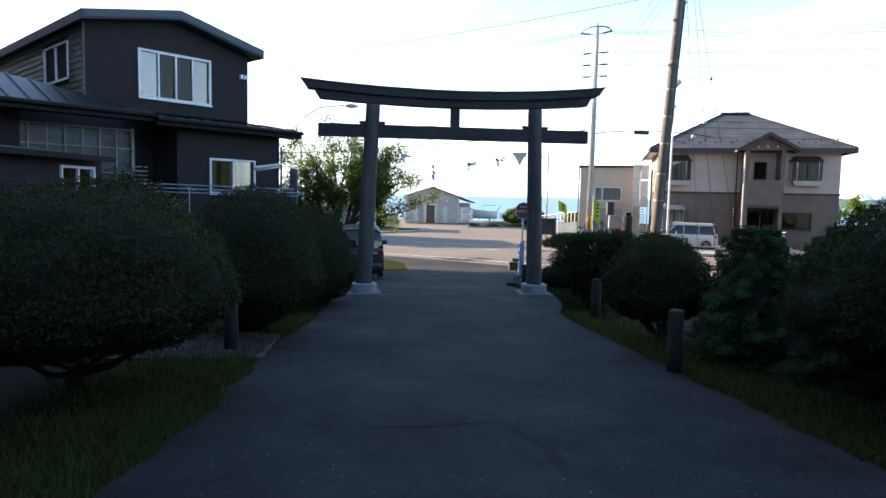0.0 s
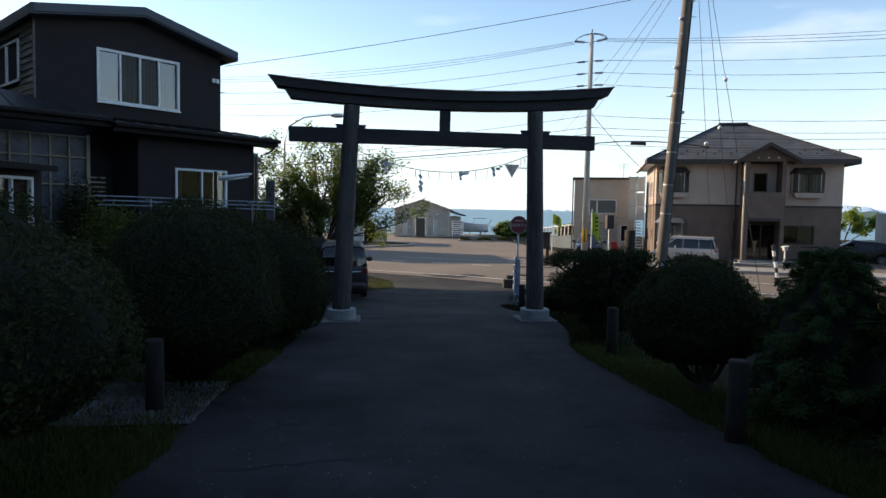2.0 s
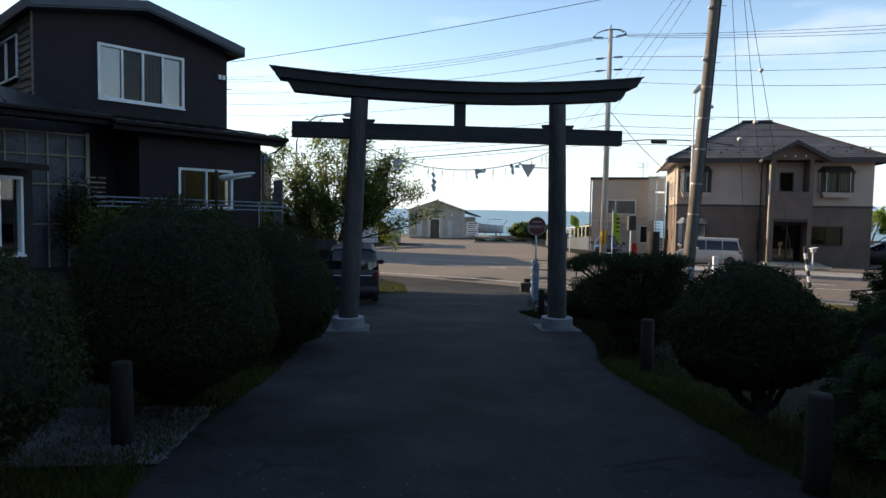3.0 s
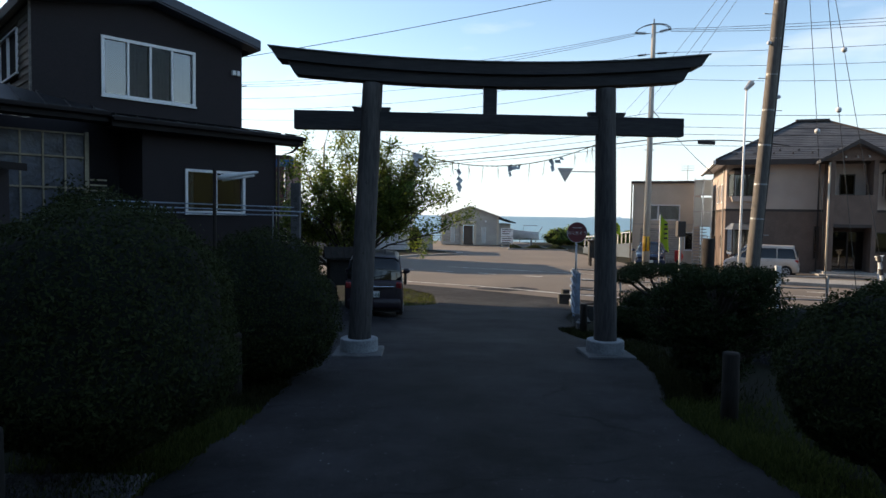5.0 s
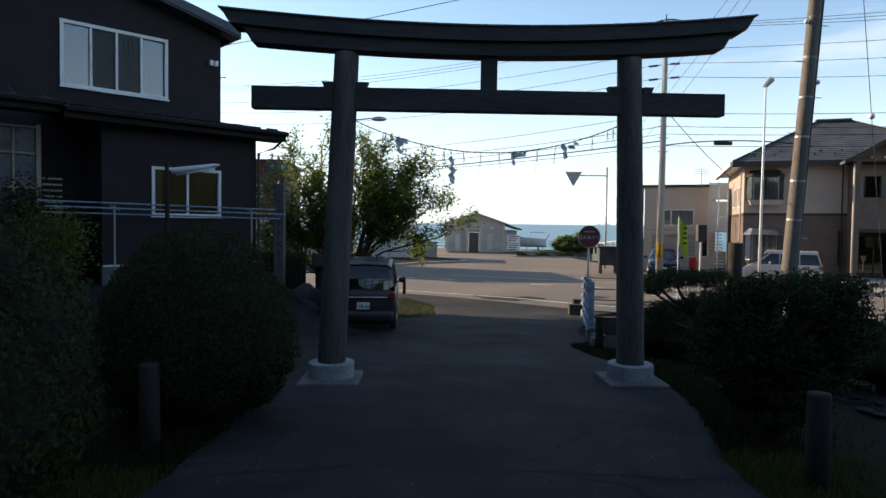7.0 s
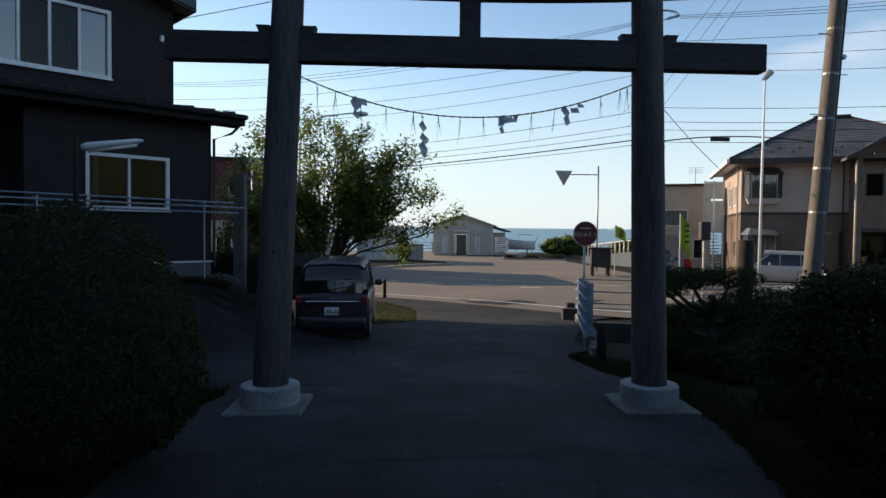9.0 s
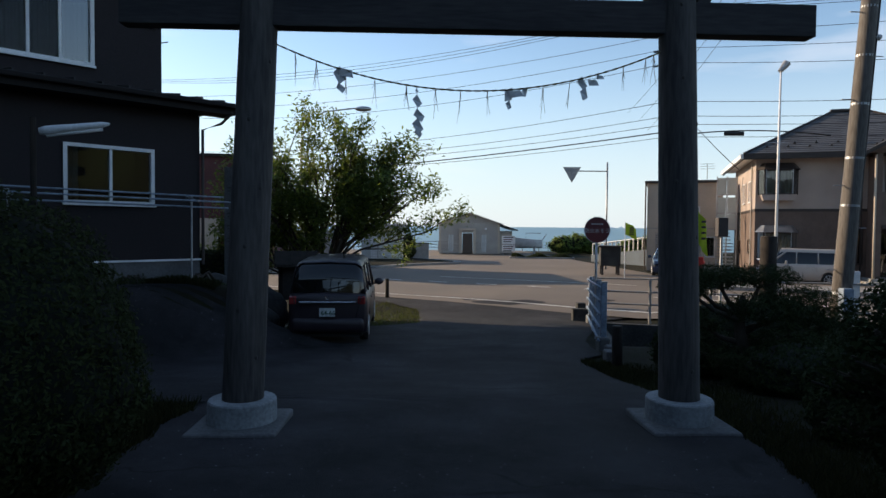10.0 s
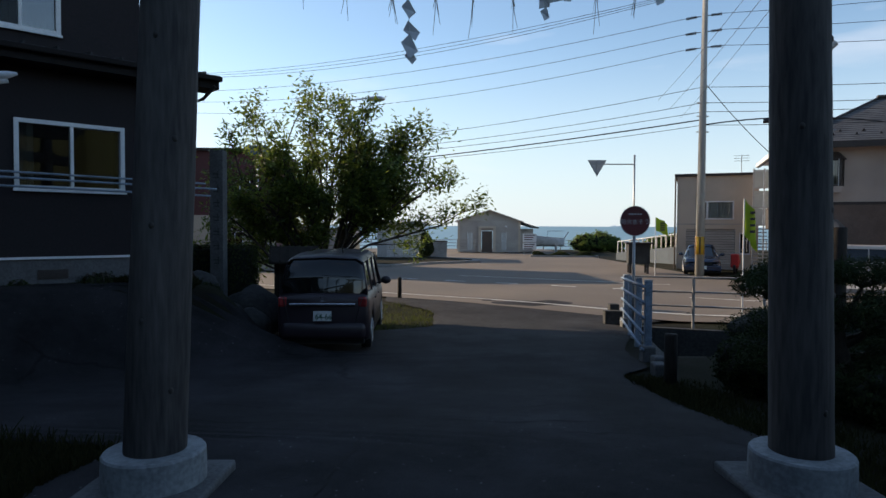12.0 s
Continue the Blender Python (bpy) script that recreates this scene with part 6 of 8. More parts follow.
mpv, mw = car("parked_car", "dark purple-black compact minivan parked beside the lane", -1.97, 20.1, 1.5, 4.215, 1.7, M_carblack, MPV, (0.72, 3.36))
mpv.scale = (0.85, 0.92, 0.92)


def mpv_extras():
    bm = bmesh.new()
    box(bm, -0.6, 0.6, -0.075, 0.03, 0.83, 0.875, 0.012)
    part("chrome_strip", bm, M_chrome, mpv, "bright chrome tailgate strip")
    bm = bmesh.new()
    tube(bm, [(-0.72, -0.01, 0.98), (-0.6, -0.07, 0.55)], 0.008, 5)
    part("tailgate_seam", bm, M_rubber, mpv)
    bm = bmesh.new()
    tube(bm, [(0.72, -0.01, 0.98), (0.6, -0.07, 0.55)], 0.008, 5)
    part("tailgate_seam", bm, M_rubber, mpv)
    bm = bmesh.new()
    tube(bm, [(-0.035, -0.05, 0.98), (-0.03, -0.05, 0.91), (0.03, -0.05, 0.91), (0.035, -0.05, 0.98)], 0.007, 5)
    part("badge", bm, M_chrome, mpv)
    bm = bmesh.new()
    tube(bm, [(0.0, 0.07, 1.1), (0.38, 0.1, 1.17)], 0.01, 5)
    part("wiper", bm, M_rubber, mpv)
    for s in (-1, 1):
        bm = bmesh.new()
        tube(bm, [(s * 0.52, 0.6, 1.66), (s * 0.54, 2.6, 1.715)], 0.012, 6)
        part("roof_rail", bm, M_chrome, mpv)
    bm = bmesh.new()
    tube(bm, [(0.3, 0.5, 1.7), (0.3, 0.35, 1.85)], 0.01, 5)
    part("aerial", bm, M_rubber, mpv)


mpv_extras()
BOXY = [(0.0, 0.34, 0.9, 0.92, 0.76, 0.6), (0.06, 0.3, 0.95, 1.3, 0.8, 0.62), (0.25, 0.25, 0.96, 1.58, 0.82, 0.63), (2.7, 0.22, 0.95, 1.6, 0.83, 0.63), (3.2, 0.24, 0.95, 1.15, 0.82, 0.62), (3.4, 0.25, 0.93, 0.94, 0.8, 0.6), (3.75, 0.3, 0.8, 0.8, 0.72, 0.5), (3.85, 0.34, 0.6, 0.6, 0.66, 0.4)]
van, van_w = car("parked_car", "cream boxy small van parked before the house", 18.2, 35.6, 57.0, 3.85, 1.62, M_carcream, BOXY, (0.6, 3.1), 0.29, "")
van.scale = (0.92, 0.88, 1.0)
SEDAN = [(0.0, 0.36, 0.98, 0.99, 0.76, 0.5), (0.4, 0.26, 1.0, 1.35, 0.84, 0.58), (2.2, 0.22, 0.94, 1.48, 0.86, 0.58), (3.3, 0.24, 0.92, 0.95, 0.85, 0.6), (4.2, 0.28, 0.82, 0.82, 0.8, 0.5), (4.5, 0.34, 0.6, 0.6, 0.7, 0.4)]
car("parked_car", "dark blue estate car parked by the cream building", 14.2, 45.2, 160.0, 4.5, 1.75, M_carblue, SEDAN, (0.8, 3.5), 0.32, "")
car("parked_car", "black car parked under a dark awning beside the house", 30.4, 37.0, 60.0, 4.2, 1.7, M_carblack, SEDAN, (0.8, 3.3), 0.31, "")


# ---- tree with leaves ----
def leafy_tree(x, y, base_z, seed, limbs, leaf_n, leaf, material, name, label, trunk_r=0.12, spread=0.5, levels=3, cluster=0.16):
    """limbs: end points (dx, dy, dz) of the main limbs, which fork into twigs."""
    ob = thing(name, label, "tree", x, y, base_z)
    rng = random.Random(seed)
    bm = bmesh.new()
    tips = []

    def grow(p, q, r, depth):
        d = q - p
        mid = p + d * 0.5 + Vector((rng.uniform(-1, 1), rng.uniform(-1, 1), rng.uniform(-0.2, 0.8))) * d.length * 0.1
        tube(bm, [p, mid, q], [r, r * 0.8, r * 0.55], 7 if depth > 1 else 5)
        if depth == 0:
            for u in (0.35, 0.6, 0.8, 1.0):
                tips.append(p.lerp(q, u))
            return
        for k in range(4 if depth > 1 else 5):
            u = 0.35 + 0.65 * (k + 1) / (4 if depth > 1 else 5)
            s = p.lerp(mid, u * 2) if u < 0.5 else mid.lerp(q, u * 2 - 1)
            dirn = (d.normalized() + Vector((rng.uniform(-1, 1), rng.uniform(-1, 1), rng.uniform(-0.55, 0.75))) * 0.85).normalized()
            grow(s, s + dirn * d.length * spread * rng.uniform(0.7, 1.1), r * 0.45, depth - 1)

    fork = Vector((0.05, 0, limbs[0][3]))
    tube(bm, [(0, 0, 0), (0.03, 0.02, fork.z * 0.5), fork], [trunk_r * 1.3, trunk_r * 1.05, trunk_r], 12)
    for dx, dy, dz, fz in limbs:
        grow(Vector((0.03, 0, fz * 0.9)), Vector((dx, dy, dz)), trunk_r * 0.45, levels - 1)
    part("trunk", bm, M_bark, ob, "", True)
    r2 = np.random.default_rng(seed)
    T = np.array([tuple(t) for t in tips])
    per = max(1, leaf_n // len(T))
    C = np.repeat(T, per, 0) + r2.normal(0, cluster, (len(T) * per, 3))
    C[:, 2] -= 0.02
    N = r2.normal(0, 0.6, C.shape) + np.array((0, 0, 1.0))
    add_leaves("foliage", C, N, leaf[0], leaf[1], material, ob, 0.5)
    return ob


leafy_tree(-3.05, 25.9, -0.85, 5, [(-2.1, 0.2, 2.8, 0.5), (-1.8, -0.6, 3.3, 0.5), (-1.5, 0.4, 3.8, 0.6), (-0.8, -0.3, 4.1, 0.6), (-0.2, 0.3, 4.35, 0.6), (0.4, 0.2, 4.25, 0.6), (0.9, -0.3, 4.1, 0.7), (1.4, 0.2, 3.9, 0.9), (1.85, -0.2, 3.5, 1.0), (2.4, 0.2, 2.95, 1.1), (2.9, 0.0, 2.2, 1.2), (-2.3, 0.5, 2.3, 0.4), (-0.5, -0.8, 3.3, 0.5), (-1.0, 0.8, 2.9, 0.5), (1.4, 0.6, 3.0, 0.9), (-1.7, -0.7, 2.1, 0.4), (0.4, -0.4, 2.8, 0.5), (0.2, 0.5, 3.5, 0.5), (1.1, -0.6, 2.9, 0.7), (-2.1, -0.3, 1.6, 0.3), (-0.8, -0.4, 1.7, 0.3), (-0.1, -0.6, 2.3, 0.4), (-1.2, -0.6, 2.7, 0.4), (-0.9, 0.3, 2.2, 0.4), (1.1, 0.1, 2.5, 0.8), (-1.5, 0.1, 2.5, 0.4), (0.8, 0.4, 2.7, 0.6), (-0.4, 0.2, 2.9, 0.5), (1.9, 0.3, 2.5, 1.1), (-0.4, 0.4, 1.3, 0.3), (0.7, -0.2, 3.3, 0.6), (1.5, 0.3, 3.1, 0.9), (1.2, -0.3, 3.5, 0.7), (0.6, 0.3, 3.9, 0.6), (1.0, 0.3, 3.6, 0.7), (1.3, -0.1, 3.1, 0.8), (1.7, 0.1, 3.3, 0.9), (2.1, 0.0, 2.95, 1.0), (0.9, -0.5, 3.0, 0.7), (-1.9, 0.4, 1.9, 0.3)],
           37000, (0.05, 0.14), M_treeleaf, "cherry_tree", "spreading green cherry tree behind the parked car", 0.085, 0.36, cluster=0.14)
leafy_tree(39.5, 52.5, -1.0, 6, [(-1.3, 0, 1.9, 0.6), (1.2, 0.5, 2.4, 0.6), (0, -0.8, 2.5, 0.6), (2.4, 0, 1.8, 0.6)], 5000, (0.14, 0.2), M_farleaf, "garden_tree", "sunlit yellow-green garden tree beyond the house", 0.1, 0.5)
leafy_tree(26.4, 29.5, -0.9, 7, [(-0.5, 0, 1.3, 0.4), (0.6, 0.2, 1.5, 0.4), (0.1, -0.4, 1.7, 0.4)], 3500, (0.06, 0.1), M_farleaf, "garden_tree", "small bright green shrub tree beside the dark awning", 0.05, 0.5)
for bx, by, br, bt in ((15.6, 78.0, 1.5, 0.75), (17.2, 78.4, 1.4, 0.95), (18.6, 78.2, 1.0, 0.45), (22.4, 76.0, 1.2, 0.5), (24.6, 76.0, 1.5, 0.75)):
    round_bush(bx, by, br, bt, -1.05, int(bx), 3500, None, "shore_bush", "sunlit green rounded bush by the shore fence", (0.1, 0.17), 1.0, 0.5, M_farleaf)
leafy_tree(-7.2, 17.4, 0.35, 9, [(-0.3, 0, 0.8, 0.2), (0.3, 0.1, 0.95, 0.2), (0.3, -0.2, 0.7, 0.2), (-0.1, 0.2, 1.0, 0.2)], 3500, (0.04, 0.08), M_treeleaf, "garden_shrub", "leafy green garden shrub before the dark entrance", 0.04, 0.5)
leafy_tree(-7.95, 17.9, 0.35, 10, [(-0.2, 0, 1.1, 0.3), (0.2, 0.1, 1.4, 0.3), (0.0, -0.2, 1.0, 0.3)], 3000, (0.04, 0.08), M_yew, "garden_shrub", "dark leafy shrub before the house entrance", 0.04, 0.5)


# ---- garden bank ----
def rock(x, y, z, sx, sy, sz, seed, turn=0):
    ob = thing("garden_rock", "rough dark garden rock on the earth bank", "rock", x, y, z, turn, "rocks of the bank")
    bm = bmesh.new()
    bmesh.ops.create_icosphere(bm, subdivisions=3, radius=1)
    for v in bm.verts:
        k = 1 + 0.25 * noise.noise(v.co * 1.3 + Vector((seed, 0, 0))) + 0.08 * noise.noise(v.co * 4 + Vector((0, seed, 0)))
        v.co = Vector((v.co.x * sx * k, v.co.y * sy * k, v.co.z * sz * k))
    part("stone", bm, M_rock, ob, "", True)


for i, (x, y, z, a, b, c) in enumerate(((-3.75, 20.9, -0.35, 0.42, 0.35, 0.42), (-3.6, 22.0, -0.3, 0.55, 0.4, 0.5), (-4.6, 20.3, -0.2, 0.4, 0.3, 0.3), (-5.4, 19.6, -0.15, 0.45, 0.3, 0.32), (-6.2, 18.9, -0.1, 0.4, 0.3, 0.3), (-4.4, 21.4, 0.3, 0.35, 0.3, 0.22), (-7.0, 18.2, -0.05, 0.4, 0.3, 0.3), (-4.1, 20.0, -0.35, 0.5, 0.35, 0.42), (-4.9, 19.5, -0.3, 0.5, 0.35, 0.4), (-3.4, 21.3, -0.45, 0.35, 0.3, 0.35), (-5.8, 18.9, -0.2, 0.5, 0.35, 0.35))):
    rock(x, y, z, a, b, c, i * 3.1, i * 37)


def garden_things():
    ob = thing("hedge", "low dark clipped hedge behind the rocks", "hedge", -4.4, 22.4, 0.0, 10)
    rng = np.random.default_rng(4)
    # dark box under the leaves, coloured as the hedge's inner shade
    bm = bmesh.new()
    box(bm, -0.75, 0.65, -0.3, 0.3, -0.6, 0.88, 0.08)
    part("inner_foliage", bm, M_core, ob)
    c = rng.uniform(-1, 1, (9000, 3))
    ax = rng.integers(0, 3, 9000)
    nn = np.zeros((9000, 3))
    sg = np.sign(c[np.arange(9000), ax])
    c[np.arange(9000), ax] = sg
    nn[np.arange(9000), ax] = sg
    c = c * np.array((0.74, 0.34, 0.75)) + np.array((-0.05, 0, 0.16)) + rng.normal(0, 0.02, c.shape)
    add_leaves("foliage", c, nn, 0.03, 0.05, M_yew, ob, 0.5)
    # white signpost with a column of characters
    ob = thing("name_post", "square pale painted wooden name post with dark characters", "sign post", -4.22, 21.97, -0.3)
    bm = bmesh.new()
    box(bm, -0.12, 0.12, -0.12, 0.12, -0.3, 2.98, 0.008)
    part("shaft", bm, M_slab, ob)
    for k in range(7):
        bm = bmesh.new()
        z = 2.55 - k * 0.26
        for dx, w, h in ((0, 0.11, 0.018), (0.03, 0.015, 0.12), (-0.03, 0.06, 0.016)):
            box(bm, dx - w / 2, dx + w / 2, -0.126, -0.121, z - h / 2, z + h / 2)
        box(bm, -0.05, 0.05, -0.126, -0.121, z - 0.07, z - 0.055)
        part("lettering", bm, M_wire, ob)
    # roofed notice board
    ob = thing("notice_board", "small roofed wooden notice board beside the parked car", "notice board", -3.2, 23.6, ground_z(-3.2, 23.6) - 0.05, 12)
    for x in (-0.36, 0.36):
        bm = bmesh.new()
        box(bm, x - 0.05, x + 0.05, -0.05, 0.05, -0.1, 1.55, 0.006)
        part("post", bm, M_log, ob)
    bm = bmesh.new()
    box(bm, -0.31, 0.31, -0.02, 0.02, 0.65, 1.45)
    part("board", bm, M_wood_dark, ob)
    for s in (-1, 1):
        bm = bmesh.new()
        slab(bm, [(-0.5, s * 0.42, 1.5), (0.5, s * 0.42, 1.5), (0.5, 0, 1.8), (-0.5, 0, 1.8)], 0.05)
        rf = part("roof", bm, M_log, ob, "dark ribbed board roof")
        for k in range(6):
            bm = bmesh.new()
            x = -0.48 + k * 0.185
            slab(bm, [(x, s * 0.42, 1.53), (x + 0.025, s * 0.42, 1.53), (x + 0.025, 0, 1.83), (x, 0, 1.83)], 0.03)
            part("roof_rib", bm, M_log, rf)
    # laundry rack
    ob = thing("laundry_rack", "thin metal laundry poles on stands before the house wall", "laundry rack", -6.5, 18.7, 0.4, M_FA)
    for x in (-0.2, 2.6):
        bm = bmesh.new()
        tube(bm, [(x, -0.15, -0.4), (x, -0.15, 1.6)], 0.018, 8)
        tube(bm, [(x, -0.45, 1.5), (x, 0.1, 1.6)], 0.014, 6)
        part("stand", bm, M_steel, ob)
    for yy, z in ((-0.4, 1.52), (0.05, 1.63), (-0.15, 1.42)):
        bm = bmesh.new()
        tube(bm, [(-1.4, yy, z + 0.03), (3.3, yy, z - 0.02)], 0.016, 8)
        part("pole", bm, M_bluesteel, ob, "blue-grey laundry pole")
    # fluorescent yard lamp
    ob = thing("yard_lamp", "long white fluorescent lamp on a thin dark post", "lamp", -4.3, 15.3, 0.0)
    bm = bmesh.new()
    tube(bm, [(0, 0, -0.3), (0, 0, 2.55)], 0.03, 10)
    part("post", bm, M_log, ob)
    bm = bmesh.new()
    a, b = Vector((0.05, 0.02, 2.41)), Vector((0.66, 0.24, 2.53))
    tube(bm, [a, a.lerp(b, 0.1), a.lerp(b, 0.9), b], [0.035, 0.05, 0.03, 0.012], 10)
    part("lamp_shade", bm, M_white, ob, "white enamel lamp shade", True)
    bm = bmesh.new()
    tube(bm, [a.lerp(b, 0.1) - Vector((0, 0, 0.055)), a.lerp(b, 0.9) - Vector((0, 0, 0.05))], 0.018, 8)
    part("lamp_tube", bm, M_paper, ob, "pale fluorescent tube", True)


garden_things()


for bx, by, br, bt in ((-4.5, 20.9, 0.6, 0.45), (-5.5, 20.2, 0.6, 0.5), (-6.4, 19.6, 0.5, 0.5)):
    round_bush(bx, by, br, bt, -0.1, int(-bx * 10), 8000, None, "low_shrub", "low dark leafy shrub behind the garden rocks", (0.02, 0.045), None, 0.25)


# ---- wing and lean-to of the dark house ----
M_vinyl = mat("blue_vinyl_sheet", (0.05, 0.06, 0.085), (0.02, 0.024, 0.035), 0.35, 4, 12, 0.8, 0.03, stretch=(1, 1, 1))
M_stud = mat("timber_stud", (0.3, 0.26, 0.18), (0.2, 0.17, 0.12), 0.85, 3, 20, 0.2)


def wing_details():
    ob = thing("sheeted_porch", "timber-framed porch covered with crumpled dark blue sheeting", "porch", -10.75, 16.55, 0.42, 38.0)
    bm = bmesh.new()
    n = 60
    prev = None
    for k in range(n + 1):
        x = -3.0 + 6.4 * k / n
        cur = [bm.verts.new((x, 0.04 + 0.03 * noise.noise((x * 3, z * 3, 1)), z)) for z in (0, 0.4, 0.8, 1.2, 1.6, 2.0, 2.4, 2.6, 2.8, 3.03)]
        if prev:
            for j in range(9):
                bm.faces.new((prev[j], cur[j], cur[j + 1], prev[j + 1]))
        prev = cur
    part("sheeting", bm, M_vinyl, ob, "crumpled dark blue vinyl sheeting", True)
    for k in range(17):
        x = -3.0 + k * 0.4
        bm = bmesh.new()
        box(bm, x - 0.018, x + 0.018, -0.02, 0.02, 0.0, 3.05)
        part("stud", bm, M_stud, ob)
    for z in (3.05, 2.55, 1.9, 1.0):
        bm = bmesh.new()
        box(bm, -3.0, 3.4, -0.03, 0.0, z - 0.018, z + 0.018)
        part("rail", bm, M_stud, ob)
    bm = bmesh.new()
    box(bm, 3.36, 3.44, -0.06, 0.0, 0.0, 3.1)
    part("corner_board", bm, M_stud, ob)
    for k in range(16):
        bm = bmesh.new()
        box(bm, 3.47, 3.8, 0.02, 0.05, 0.35 + k * 0.115, 0.385 + k * 0.115)
        part("slat", bm, M_stud, ob)
    ob = thing("lean_to_shed", "low dark lean-to shed with white sliding window", "shed", -8.0, 12.08, 0.4, 75.5)
    bm = bmesh.new()
    wall_with_holes(bm, 2.8, -0.3, 2.07, 0.1, [(1.6, 2.56, 0.58, 1.92)])
    w = part("wall", bm, M_black, ob)
    bm = bmesh.new()
    box(bm, 2.7, 2.8, 0.1, 2.6, -0.3, 2.1)
    part("wall", bm, M_black, ob)
    bm = bmesh.new()
    box(bm, 0, 0.1, 0.1, 2.6, -0.3, 2.1)
    part("wall", bm, M_black, ob)
    bm = bmesh.new()
    box(bm, 0.1, 2.7, 2.5, 2.6, -0.3, 2.1)
    part("wall", bm, M_black, ob)
    window(ob, 1.6, 2.56, 0.58, 1.92, 2, wide=0.05, curtain=((2.1, 2.5),))
    bm = bmesh.new()
    slab(bm, [(-0.3, -0.3, 2.14), (2.8, -0.3, 2.14), (2.8, 2.8, 2.42), (-0.3, 2.8, 2.42)], 0.06)
    part("roof", bm, M_roofmetal, ob, "low dark metal roof")
    bm = bmesh.new()
    box(bm, -0.3, 2.8, -0.34, -0.3, 2.03, 2.14)
    part("fascia", bm, M_lowtrim, ob)
    ob = thing("drainpipe", "thin pale vertical drainpipe at the shed corner", "pipe", -9.75, 12.3, 0.1)
    bm = bmesh.new()
    tube(bm, [(0, 0, 0), (0, 0, 2.3)], 0.03, 8)
    part("pipe", bm, M_white, ob)


wing_details()


# ---- far buildings ----
def shore_hall():
    ob = thing("shore_hall", "grey gabled hall with brown door by the sea", "building", 1.75, 73.0, -1.0, -3)
    W, z = 6.1, 3.1
    bm = bmesh.new()
    wall_with_holes(bm, W, 0, z, 0.2, [(2.3, 3.4, 0, 2.1), (0.95, 1.4, 0.2, 1.9), (4.3, 4.75, 0.2, 1.9)])
    part("wall", bm, M_shedwall, ob)
    bm = bmesh.new()
    prism(bm, [(0, z), (W, z), (W / 2, z + 1.0)], 0, 0.2)
    part("gable_wall", bm, M_shedwall, ob)
    for a, b in ((0, 0.2), (W - 0.2, W)):
        bm = bmesh.new()
        box(bm, a, b, 0.2, 9, 0, z)
        part("wall", bm, M_shedwall, ob)
    bm = bmesh.new()
    box(bm, W, W + 1.4, 1.5, 8, 0, 2.3)
    part("annex", bm, M_shedwall, ob)
    for s in (0, 1):
        bm = bmesh.new()
        x0, x1 = (-0.3, W / 2) if s == 0 else (W / 2, W + 0.35)
        z0, z1 = (z - 0.05, z + 1.08) if s == 0 else (z + 1.08, z - 0.1)
        slab(bm, [(x0, -0.35, z0), (x1, -0.35, z1), (x1, 9.2, z1), (x0, 9.2, z0)], 0.1)
        part("roof", bm, M_shedwall, ob, "pale roof edge")
    bm = bmesh.new()
    slab(bm, [(W, 0.6, 3.05), (W + 1.9, 0.6, 2.45), (W + 1.9, 8.2, 2.45), (W, 8.2, 3.05)], 0.1)
    part("roof", bm, M_roofmetal, ob, "dark annex roof")
    bm = bmesh.new()
    box(bm, 2.35, 3.35, 0.08, 0.14, 0, 2.05)
    part("door", bm, M_door, ob, "brown double door")
    bm = bmesh.new()
    box(bm, 2.0, 2.28, -0.25, 0, 0, 2.35)
    box(bm, 3.42, 3.7, -0.25, 0, 0, 2.35)
    box(bm, 2.0, 3.7, -0.25, 0, 2.36, 2.55)
    part("door_surround", bm, M_creamwall, ob, "pale door surround")
    for x0, x1 in ((0.1, 0.9), (1.45, 1.95), (4.8, 5.95), (3.75, 4.25)):
        for k in range(7):
            bm = bmesh.new()
            box(bm, x0, x1, -0.03, -0.002, 0.15 + k * 0.16, 0.27 + k * 0.16)
            part("lap_board", bm, M_shedwall, ob)
    for x0, x1 in ((0.97, 1.38), (4.32, 4.73)):
        bm = bmesh.new()
        box(bm, x0, x1, 0.08, 0.12, 0.2, 1.9)
        part("shutter", bm, M_greywall, ob)
    for x in (-0.05, W - 0.2):
        bm = bmesh.new()
        box(bm, x, x + 0.22, -0.06, -0.01, 0, z)
        part("corner_board", bm, M_creamwall, ob)
    bm = bmesh.new()
    box(bm, 4.6, 4.8, -0.12, -0.01, 2.45, 2.6)
    part("wall_lamp", bm, M_white, ob)


shore_hall()


